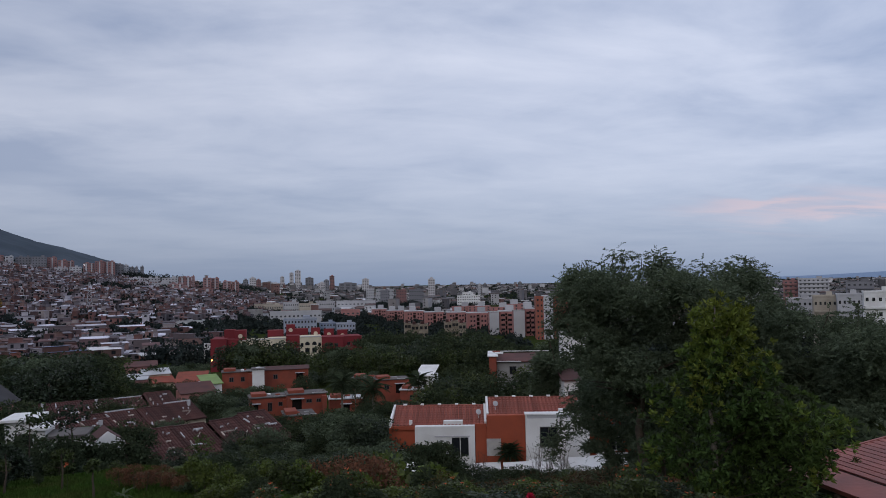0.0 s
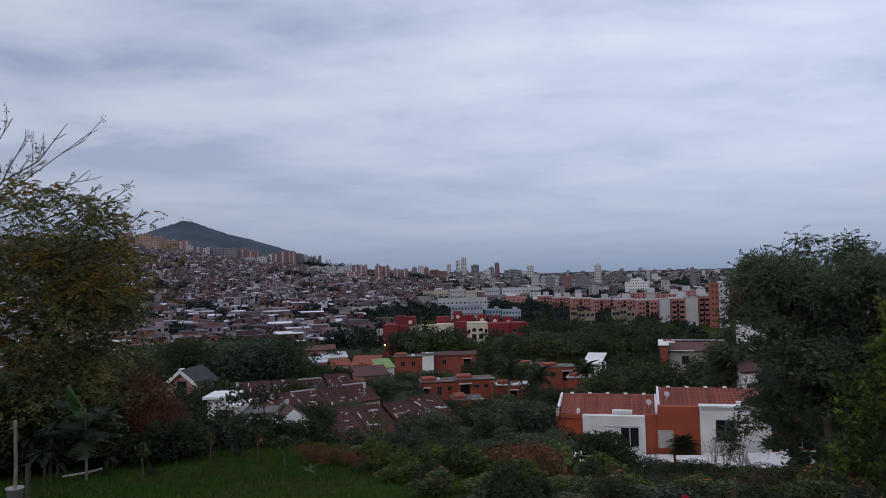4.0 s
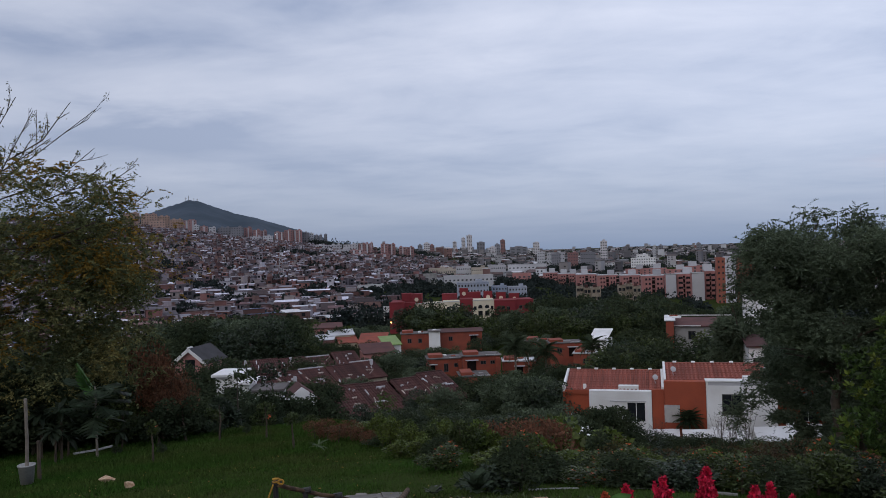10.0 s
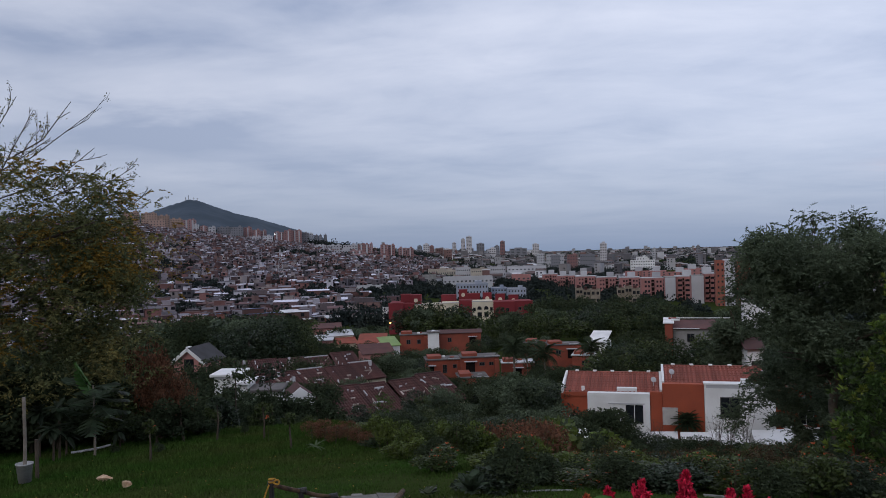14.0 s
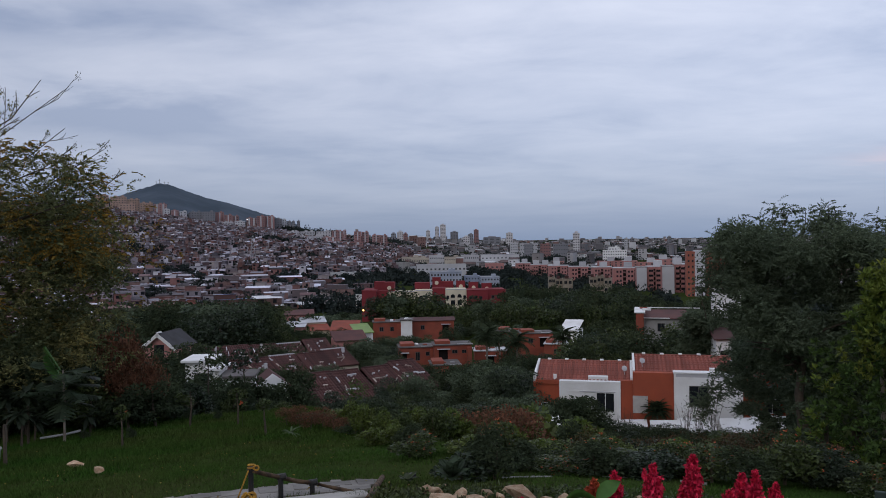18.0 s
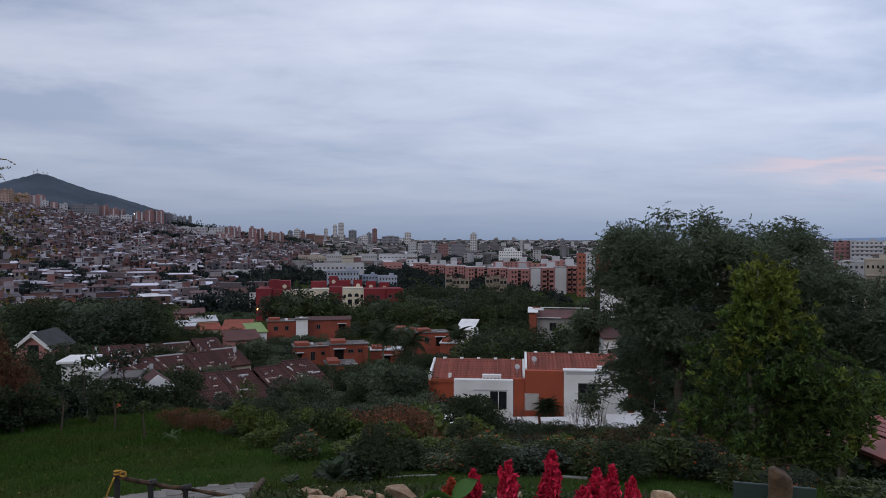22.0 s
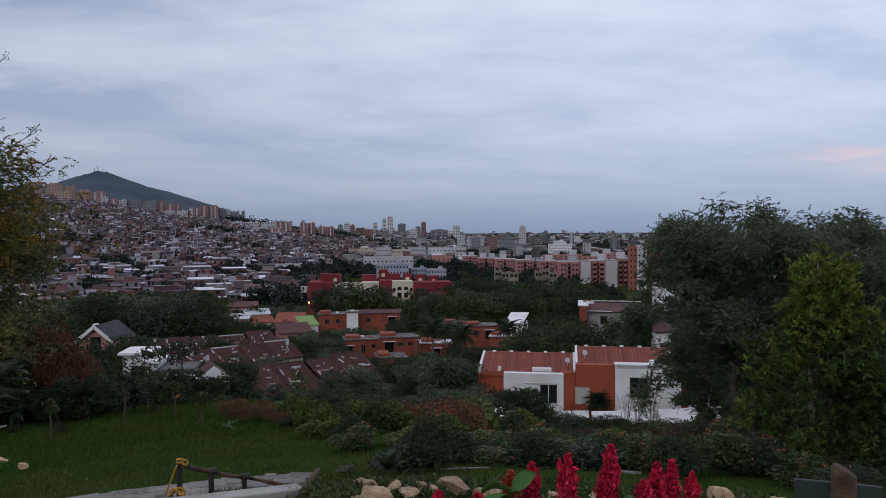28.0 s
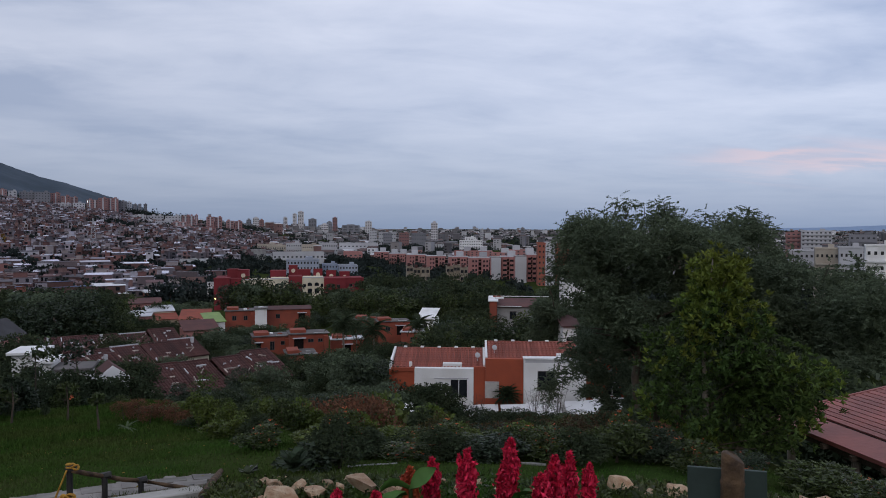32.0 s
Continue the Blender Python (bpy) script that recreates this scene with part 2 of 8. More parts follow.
BRICK = mat("orange_brickwork", (0.408, 0.185, 0.169), (0.312, 0.152, 0.142), 0.3, 6, bump=0.2, spread=0.15)
RED = mat("red_render", (0.195, 0.024, 0.030), (0.15, 0.022, 0.028), 0.12, 4, bump=0.1, spread=0.1)
RED_CAP = mat("red_coping", (0.24, 0.05, 0.055), (0.17, 0.035, 0.04), 0.4, 6, bump=0.1, spread=0.15)
GREY = mat("grey_concrete", (0.30, 0.295, 0.29), (0.20, 0.195, 0.19), 0.4, 9, bump=0.2, spread=0.12)
GREY_WALL = mat("pale_grey_render", (0.46, 0.46, 0.48), (0.38, 0.38, 0.40), 0.1, 3, bump=0.1, spread=0.08)
CREAM = mat("cream_render", (0.62, 0.55, 0.42), (0.50, 0.44, 0.34), 0.3, 6, bump=0.1, spread=0.08)
TILE = mat("clay_tiles", (0.31, 0.095, 0.068), (0.21, 0.072, 0.056), 0.6, 8, bump=0.3, vary="object", spread=0.16)
CAP_PALE = mat("pale_tan_mortar", (0.40, 0.34, 0.30), (0.28, 0.23, 0.20), 1.5, 9, bump=0.2, vary="object", spread=0.2)
TILE_OLD = mat("old_brown_tiles", (0.087, 0.035, 0.031), (0.061, 0.029, 0.028), 0.4, 5, bump=0.4, vary="object", spread=0.22)
DARK_ROOF = mat("dark_roofing", (0.052, 0.051, 0.056), (0.036, 0.034, 0.036), 0.5, 8, bump=0.3)
METAL_ROOF = mat("zinc_sheet", (0.55, 0.56, 0.58), (0.40, 0.40, 0.41), 0.3, 5, rough=0.5, metal=0.3, bump=0.1, spread=0.12)
GREEN_ROOF = mat("green_sheet", (0.173, 0.270, 0.060), (0.135, 0.210, 0.053), 0.5, 5, rough=0.5, bump=0.1)
ROOF_SLAB = mat("stained_roof_slab", (0.125, 0.112, 0.108), (0.075, 0.068, 0.066), 0.5, 8, bump=0.2, spread=0.2)
BLUE_WALL = mat("blue_grey_render", (0.26, 0.30, 0.38), (0.21, 0.25, 0.33), 0.2, 4, bump=0.1, spread=0.1)
BLUE_PALE = mat("pale_blue_render", (0.34, 0.37, 0.44), (0.25, 0.28, 0.34), 0.2, 4, bump=0.1, spread=0.1)
TOWER_PALE = mat("far_tower_render", (0.52, 0.50, 0.51), (0.45, 0.43, 0.44), 0.05, 1, bump=0, vary="object", spread=0.08)
SHUTTER = mat("pale_shutter", (0.42, 0.40, 0.38), (0.33, 0.31, 0.30), 2, 20, rough=0.6, bump=0.1, spread=0.1)
FRAME = mat("white_frame", (0.70, 0.70, 0.70), (0.6, 0.6, 0.6), 2, 20, rough=0.5, bump=0.05, spread=0.05)
# Hillside walls and roofs: ramps pushed to blue-purple in place of haze.
FOLK_WALL = mat("hazed_hillside_walls", (0.3, 0.2, 0.15), None, 0.1, 1.2, bump=0, vary="island", spread=0.2,
                ramp=((0.165, 0.085, 0.080), (0.115, 0.070, 0.074), (0.300, 0.270, 0.300), (0.200, 0.100, 0.092), (0.190, 0.172, 0.195), (0.125, 0.085, 0.090), (0.500, 0.490, 0.550), (0.225, 0.140, 0.130), (0.100, 0.092, 0.108), (0.300, 0.262, 0.262), (0.135, 0.110, 0.120)))
FOLK_ROOF = mat("hazed_hillside_roofs", (0.3, 0.2, 0.15), None, 0.1, 1.0, bump=0, vary="island", spread=0.2,
                ramp=((0.155, 0.100, 0.105), (0.210, 0.200, 0.235), (0.115, 0.068, 0.072), (0.640, 0.640, 0.740), (0.110, 0.098, 0.112), (0.165, 0.098, 0.096), (0.300, 0.290, 0.335), (0.086, 0.072, 0.084), (0.600, 0.600, 0.700), (0.140, 0.132, 0.155), (0.420, 0.410, 0.470)))
# City wall tones include a little haze blue.
CITY_WALL = mat("hazed_city_walls", (0.4, 0.4, 0.4), None, 0.05, 0.8, bump=0, vary="island", spread=0.18,
                ramp=((0.40, 0.40, 0.42), (0.18, 0.17, 0.18), (0.58, 0.58, 0.61), (0.20, 0.115, 0.105), (0.25, 0.235, 0.235), (0.16, 0.155, 0.17), (0.11, 0.105, 0.115), (0.32, 0.30, 0.30)))
# Scrub of the hill, its green shifted to blue for the haze before it.
HILL = mat("hazed_mountain_scrub", (0.011, 0.027, 0.045), (0.034, 0.053, 0.078), 0.006, 0.04, bump=0, spread=0.3)
# Haze over the far range is put into this sky-like blue.
FAR_RANGE = mat("hazed_far_range", (0.17, 0.245, 0.37), (0.19, 0.265, 0.39), 0.0006, 0.004, bump=0, spread=0.06)
DARK_FRAME = mat("dark_frame", (0.10, 0.09, 0.085), (0.07, 0.065, 0.06), 2, 20, rough=0.5, bump=0.05, spread=0.1)
LEAF_EAR = mat("leaves_elephant_ear", (0.046, 0.068, 0.040), (0.060, 0.082, 0.050), 3, 20, rough=0.6, spec=0.12, bump=0.1, vary="object", spread=0.25)
STONE = mat("ochre_stone", (0.480, 0.360, 0.246), (0.324, 0.192, 0.114), 5, 30, bump=0.9, vary="object", spread=0.22)
PATH = mat("path_stone", (0.215, 0.198, 0.180), (0.140, 0.128, 0.114), 2.5, 22, bump=0.5, vary="object", spread=0.14)
KERB = mat("whitewashed_concrete", (0.36, 0.345, 0.32), (0.25, 0.238, 0.21), 1.6, 20, bump=0.3, spread=0.12)
BLACK = mat("black_metal", (0.016, 0.016, 0.018), (0.03, 0.028, 0.026), 6, 40, rough=0.5, bump=0.2)
BAMBOO = mat("weathered_bamboo", (0.112, 0.068, 0.036), (0.039, 0.024, 0.015), 14, 60, bump=0.4, spread=0.2)
ROPE = mat("yellow_rope", (0.50, 0.27, 0.04), (0.33, 0.17, 0.03), 20, 90, bump=0.6)
SIGN = mat("green_board", (0.036, 0.057, 0.051), (0.027, 0.042, 0.038), 3, 30, rough=0.6, bump=0.1, spread=0.1)
PLUME = mat("crimson_plume", (0.56, 0.022, 0.066), (0.42, 0.014, 0.046), 20, 90, rough=0.6, bump=0, vary="island", spread=0.4, spec=0.15)
BUD = mat("orange_bud", (0.42, 0.10, 0.035), (0.34, 0.05, 0.03), 20, 90, rough=0.6, bump=0, vary="island", spread=0.3)
BLOSSOM = mat("orange_blossom", (0.50, 0.085, 0.03), (0.42, 0.12, 0.05), 20, 60, rough=0.6, bump=0, vary="island", spread=0.3)
BROADLEAF = mat("broad_leaf", (0.060, 0.135, 0.030), (0.045, 0.100, 0.028), 6, 40, rough=0.55, spec=0.15, bump=0.2, spread=0.15)
PALE_LEAF = mat("pale_aloe_leaf", (0.050, 0.076, 0.028), (0.038, 0.056, 0.022), 6, 40, rough=0.85, bump=0.1, spread=0.15)
ROOF_PINK = mat("faded_red_sheet", (0.27, 0.088, 0.074), (0.19, 0.070, 0.062), 1.5, 14, rough=0.6, bump=0.2, vary="object", spread=0.12)
BUCKET = mat("grey_plastic", (0.34, 0.34, 0.335), (0.25, 0.25, 0.245), 4, 30, rough=0.5, bump=0.1)
ORANGE_OLD = mat("weathered_orange_render", (0.27, 0.066, 0.040), (0.19, 0.054, 0.036), 0.5, 10, rough=0.85, bump=0.15, spread=0.15)
FAR_BRICK = mat("far_brickwork", (0.27, 0.138, 0.132), (0.21, 0.118, 0.116), 0.05, 1, bump=0, vary="object", spread=0.14)
FAR_PEACH = mat("far_peach_render", (0.34, 0.235, 0.185), (0.27, 0.18, 0.15), 0.08, 1, bump=0, vary="object", spread=0.14)
FAR_ROSE = mat("far_rose_brickwork", (0.30, 0.17, 0.165), (0.23, 0.14, 0.14), 0.06, 1, bump=0, vary="object", spread=0.16)
FAR_WHITE = mat("far_pale_render", (0.44, 0.44, 0.46), (0.36, 0.36, 0.38), 0.05, 1, bump=0, vary="object", spread=0.12)
FAR_GREY = mat("far_grey_render", (0.20, 0.20, 0.22), (0.16, 0.16, 0.18), 0.05, 1, bump=0, vary="object", spread=0.12)
LEAF_BROWN = mat("leaves_brown", (0.080, 0.048, 0.027), (0.055, 0.044, 0.026), 1.0, 6, rough=0.7, spec=0.1, bump=0, vary="island", spread=0.35)
LEAF_RAIN = mat("leaves_rain_tree", (0.081, 0.106, 0.069), (0.103, 0.131, 0.079), 0.25, 3, rough=0.7, bump=0, vary="island", spread=0.22, spec=0.1)
# Lime of the shoot tips, brightened for the light on the upper crown.
LEAF_TIP = mat("leaves_lit_tip", (0.090, 0.140, 0.026), (0.150, 0.170, 0.032), 1.2, 6, rough=0.55, bump=0, vary="island", spread=0.35, spec=0.15)
LEAF_FRESH = mat("leaves_fresh_green", (0.066, 0.098, 0.022), (0.091, 0.110, 0.025), 1.0, 6, rough=0.42, bump=0, vary="island", spread=0.45, spec=0.22)
LEAF_ACACIA = mat("leaves_acacia", (0.095, 0.113, 0.053), (0.161, 0.142, 0.053), 0.6, 5, rough=0.75, bump=0, vary="island", spread=0.38, spec=0.06)
LEAF_SHADE = mat("leaves_shaded_olive", (0.101, 0.129, 0.068), (0.129, 0.142, 0.072), 0.6, 5, rough=0.75, bump=0, vary="island", spread=0.25, spec=0.06)
LEAF_GOLD = mat("leaves_gold", (0.230, 0.135, 0.026), (0.170, 0.125, 0.034), 1.2, 6, rough=0.7, bump=0, vary="island", spread=0.35, spec=0.06)
EDGE = mat("dirty_white_edging", (0.259, 0.259, 0.245), (0.173, 0.173, 0.158), 2.5, 20, bump=0.3, spread=0.15)
CITY_ROOF = mat("city_roofs", (0.2, 0.2, 0.2), None, 0.05, 0.8, bump=0, vary="island", spread=0.2,
                ramp=((0.10, 0.085, 0.088), (0.15, 0.14, 0.15), (0.09, 0.062, 0.060), (0.52, 0.52, 0.55), (0.08, 0.075, 0.08), (0.13, 0.085, 0.08), (0.12, 0.115, 0.125), (0.22, 0.22, 0.235)))
# Near-black that paints the shade of porches, stairwells and roof gaps.
SHADE_BLACK = mat("painted_shade_black", (0.012, 0.010, 0.010), (0.018, 0.015, 0.014), 4, 20, rough=1.0, spec=0.0, bump=0)

# ---- shaping tools ----


def polar(az, d, z=0.0):
    return Vector((d * math.sin(radians(az)), d * math.cos(radians(az)), z))


EYE = Vector((0.04, -0.09, -0.035))  # where the camera stands for most of the clip
NEAR_R, NEAR_Z = (0, 5.5, 7, 8.2, 10, 15, 23), (-1.65, -2.02, -2.43, -2.69, -3.04, -4.03, -5.05)
FAR_R = (18, 30, 45, 60, 72, 110, 150, 270, 400, 1000, 2200, 4800)
FAR_Z = (-6.0, -9.2, -13.4, -16.8, -18.9, -23.6, -26.4, -29.0, -30.2, -31.0, -26.0, -9.0)
SLOPE_AZ, SLOPE_H = (-60, -35, -25, -17, -9.4, -4, 0, 5), (120, 108, 95, 66, 40, 22, 10, 0)


def ground_z(x, y):
    r, az = math.hypot(x, y), math.degrees(math.atan2(x, y))
    if abs(az) > 75:
        k = min(1.0, (abs(az) - 75) / 40)
        back = -1.62 + 0.16 * max(0, r - 3) * k
        if k >= 1:
            return min(back, 40)
    rc = float(np.interp(az, (-12, 2), (23, 10)))
    if r <= rc:
        z = float(np.interp(r, NEAR_R, NEAR_Z))
    if r <= rc and -30 < az < -7 and r < 6.9:
        # sunken steps in front of the low wall
        z -= 0.28 * min(1, (az + 30) / 4, (-7 - az) / 2) * min(1, max(0, (6.85 - r) / 0.5)) * min(1, max(0, r - 3.5))
    elif r <= rc:
        pass
    elif r < 2 * rc:
        k = (r - rc) / rc
        z = (1 - k) * float(np.interp(rc, NEAR_R, NEAR_Z)) + k * float(np.interp(2 * rc, FAR_R, FAR_Z))
    else:
        z = float(np.interp(r, FAR_R, FAR_Z))
    if r > 330:
        z += float(np.interp(az, SLOPE_AZ, SLOPE_H)) * min(1.0, (r - 330) / 1000) ** 0.9
    if abs(az) > 75:
        k = min(1.0, (abs(az) - 75) / 40)
        z = (1 - k) * z + k * min(-1.62 + 0.16 * max(0, r - 3), 40)
    return z


def thing(name, label, category, m, group="", kind=""):
    ob = new(name)
    ob.matrix_world = m
    return tagged(ob, label, category, group, kind)


def mesh_from(name, verts, faces, material):
    me = bpy.data.meshes.new(name)
    me.from_pydata([tuple(v) for v in verts], [], faces)
    me.materials.append(material)
    return me


def part(name, bm, material, parent, label="", m=None, smooth=False):
    """Links a bmesh (or a mesh) as one object under a thing or a part."""
    if isinstance(bm, bmesh.types.BMesh):
        me = bpy.data.meshes.new(name)
        bm.normal_update()
        bm.to_mesh(me)
        bm.free()
        me.materials.append(material)
        if smooth:
            me.polygons.foreach_set("use_smooth", [True] * len(me.polygons))
    else:
        me = bm
    ob = new(name, me)
    ob.parent = parent
    if m is not None:
        ob.matrix_local = m
    return tagged(ob, label)


def box(bm, x0, x1, y0, y1, z0, z1, bevel=0.0):
    vs = [bm.verts.new(p) for p in ((x0, y0, z0), (x1, y0, z0), (x1, y1, z0), (x0, y1, z0), (x0, y0, z1), (x1, y0, z1), (x1, y1, z1), (x0, y1, z1))]
    fs = [bm.faces.new([vs[i] for i in f]) for f in ((0, 3, 2, 1), (4, 5, 6, 7), (0, 1, 5, 4), (1, 2, 6, 5), (2, 3, 7, 6), (3, 0, 4, 7))]
    if bevel:
        bmesh.ops.bevel(bm, geom=list({e for f in fs for e in f.edges}), offset=bevel, segments=1, affect="EDGES")
    return bm


def boxes(*specs, bevel=0.0):
    bm = bmesh.new()
    for s in specs:
        box(bm, *s, bevel=bevel)
    return bm


def tube(bm, points, radii, n=7, cap=True):
    """A tapered tube along points."""
    rings = []
    pts = [Vector(p) for p in points]
    for i, p in enumerate(pts):
        d = (pts[min(i + 1, len(pts) - 1)] - pts[max(i - 1, 0)]).normalized()
        a = d.orthogonal().normalized()
        b = d.cross(a)
        rings.append([bm.verts.new(p + radii[i] * (math.cos(t) * a + math.sin(t) * b)) for t in (2 * math.pi * k / n for k in range(n))])
    for i in range(len(rings) - 1):
        best = min(range(n), key=lambda s: (rings[i + 1][s].co - rings[i][0].co).length)
        for k in range(n):
            bm.faces.new((rings[i][k], rings[i][(k + 1) % n], rings[i + 1][(k + 1 + best) % n], rings[i + 1][(k + best) % n]))
    if cap:
        bm.faces.new(rings[-1])
        bm.faces.new(list(reversed(rings[0])))
    return bm


def slab(bm, corners, thick):
    """A sheet with thickness below four corners."""
    c = [Vector(p) for p in corners]
    n = (c[1] - c[0]).cross(c[3] - c[0]).normalized()
    if n.z < 0:
        n = -n
    top, low = [bm.verts.new(p) for p in c], [bm.verts.new(p - n * thick) for p in c]
    bm.faces.new(top), bm.faces.new(list(reversed(low)))
    for i in range(4):
        j = (i + 1) % 4
        bm.faces.new((top[j], top[i], low[i], low[j]))
    return bm


# ---- foliage ----
def leaf_mesh(name, centres, outward, size, material, rng, aspect=0.5, droop=0.2, wild=0.8, level=1.0):
    """Many single leaves, each a folded diamond of its own."""
    n = len(centres)
    d = outward + rng.normal(0, wild, (n, 3))
    d[:, 2] = d[:, 2] * level - droop
    d /= np.linalg.norm(d, axis=1)[:, None] + 1e-9
    s = rng.normal(0, 1, (n, 3))
    s -= (s * d).sum(1)[:, None] * d
    s /= np.linalg.norm(s, axis=1)[:, None] + 1e-9
    up = np.cross(d, s)
    L = (size * rng.uniform(0.6, 1.35, n))[:, None]
    W = L * aspect
    v = np.empty((n, 4, 3))
    v[:, 0], v[:, 2] = centres - d * L * 0.5, centres + d * L * 0.5
    v[:, 1], v[:, 3] = centres + s * W * 0.5 + up * W * 0.22, centres - s * W * 0.5 + up * W * 0.22
    me = bpy.data.meshes.new(name)
    me.vertices.add(4 * n), me.loops.add(4 * n), me.polygons.add(n)
    me.vertices.foreach_set("co", v.ravel())
    me.loops.foreach_set("vertex_index", np.arange(4 * n))
    me.polygons.foreach_set("loop_start", np.arange(0, 4 * n, 4))
    me.update(calc_edges=True)
    me.materials.append(material)
    return me


def lobes(rng, count, rx, ry, rz, small, low=-0.75):
    """Centres and radii of the clumps that make up a crown."""
    out = []
    while len(out) < count:
        p = rng.uniform(-1, 1, 3)
        if low <= p[2] and np.linalg.norm(p) <= 1 and np.linalg.norm(p) > 0.25:
            out.append((p * (rx, ry, rz), small * rng.uniform(0.6, 1.25)))
    return out


def clump_points(rng, lobe_list, n, flat=0.8):
    w = np.array([r * r for _, r in lobe_list])
    pick = rng.choice(len(lobe_list), n, p=w / w.sum())
    c = np.array([c for c, _ in lobe_list])[pick]
    r = np.array([r for _, r in lobe_list])[pick]
    d = rng.normal(0, 1, (n, 3))
    d[:, 2] = np.where(d[:, 2] < 0, d[:, 2] * 0.6, d[:, 2])
    d /= np.linalg.norm(d, axis=1)[:, None]
    rr = r * rng.uniform(0.45, 1.05, n) ** 0.6
    off = d * rr[:, None]
    off[:, 2] *= flat
    return c + off, d


def spray_points(rng, lobe_list, n, k, length, droop=0.35, flat=0.8, rise=0.15):
    """Leaves set in two ranks along n short twigs that grow out of the clumps: their centres and directions."""
    p, d = clump_points(rng, lobe_list, n, flat)
    way = d * 0.8 + rng.normal(0, 0.55, (n, 3))
    way[:, 2] = way[:, 2] * 0.6 + rise
    way /= np.linalg.norm(way, axis=1)[:, None]
    side = np.cross(way, rng.normal(0, 0.35, (n, 3)) + (0, 0, 1))
    side /= np.linalg.norm(side, axis=1)[:, None] + 1e-9
    ln = length * rng.uniform(0.6, 1.3, (n, 1))
    P, O = [], []
    for i in range(k):
        t = (i + 0.5) / k
        s = 1 if i % 2 else -1
        q = p + way * ln * t
        q[:, 2] -= (droop * ln * t * t)[:, 0]
        out = side * s + way * 0.7
        P.append(q + out * ln * 0.07)
        O.append(out)
    return np.concatenate(P), np.concatenate(O)


def trunk_and_limbs(rng, height, radius, spread, limbs, start=0.45, lean=0.05):
    """A tapered trunk and its limbs, as separate shapes."""
    bm = bmesh.new()
    top = Vector((rng.normal(0, lean) * height, rng.normal(0, lean) * height, height))
    mid = top * 0.5 + Vector((rng.normal(0, 0.03) * height, rng.normal(0, 0.03) * height, 0))
    tube(bm, [(0, 0, -0.3), mid * 0.5, mid, top], [radius * 1.25, radius, radius * 0.8, radius * 0.35], 8)
    out = []
    for k in range(limbs):
        a = 2 * math.pi * (k + rng.uniform(-0.3, 0.3)) / limbs
        f = rng.uniform(start, 0.9)
        base = mid * (f / 0.5) if f < 0.5 else mid + (top - mid) * ((f - 0.5) / 0.5)
        ext = spread * rng.uniform(0.6, 1.0)
        tip = base + Vector((math.cos(a) * ext, math.sin(a) * ext, ext * rng.uniform(0.25, 0.8)))
        bend = (base + tip) / 2 + Vector((0, 0, ext * 0.12))
        out.append(tube(bmesh.new(), [base, bend, tip], [radius * 0.42, radius * 0.28, radius * 0.08], 6))
    return bm, out


def tree(name, label, m, seed, height, crown_r, crown_h, leaf, n, material, group="", trunk_r=None, count=26, aspect=0.5, low=-0.75, flat=0.75, wild=0.8, bark=None, small=None, limbs=7, lobe_list=None, droop=0.25, level=1.0):
    rng = np.random.default_rng(seed)
    ob = thing(name, label, "tree", m, group)
    stem, arms = trunk_and_limbs(rng, height - crown_h * 0.45, trunk_r or height * 0.028, crown_r * 0.75, limbs)
    part("trunk", stem, bark or BARK, ob, smooth=True)
    for a in arms:
        part("limb", a, bark or BARK, ob, smooth=True)
    ls = lobe_list or lobes(rng, count, crown_r * 0.78, crown_r * 0.78, crown_h * 0.40, small or crown_r * 0.36, low)
    p, d = clump_points(rng, ls, n, flat)
    if not lobe_list:
        p[:, 2] += height - crown_h * 0.5
    part("crown", leaf_mesh("crown", p, d, leaf, material, rng, aspect, droop, wild, level), material, ob)
    return ob


def bush(name, label, m, seed, r, h, leaf, n, material, category="bush", group="", count=12, aspect=0.5, bloom=0):
    rng = np.random.default_rng(seed)
    ob = thing(name, label, category, m, group)
    t = Vector((r * 0.1, r * 0.05, h * 0.75))
    part("stem", tube(bmesh.new(), [(0, 0, -0.1), t * 0.5 + Vector((0.03, 0, h * 0.08)), t], [0.03 * h, 0.02 * h, 0.006 * h], 5), BARK, ob)
    ls = lobes(rng, count, r * 0.75, r * 0.75, h * 0.38, r * 0.36, -0.9)
    p, d = clump_points(rng, ls, n, 0.85)
    p[:, 2] = np.maximum(p[:, 2] + h * 0.52, 0.04)
    part("foliage", leaf_mesh("foliage", p, d, leaf, material, rng, aspect, 0.1, 0.75), material, ob)
    if bloom:
        q, e = clump_points(rng, ls, bloom, 0.85)
        q[:, 2] += h * 0.58
        heads = np.repeat(q, 7, axis=0) + rng.normal(0, 0.018, (bloom * 7, 3))
        tagged(part("blossoms", leaf_mesh("blossoms", heads, np.repeat(e, 7, axis=0), 0.035, BLOSSOM, rng, 0.8, -0.3, 0.8), None, ob, "orange-red blossoms"), kind="stuff")
    return ob

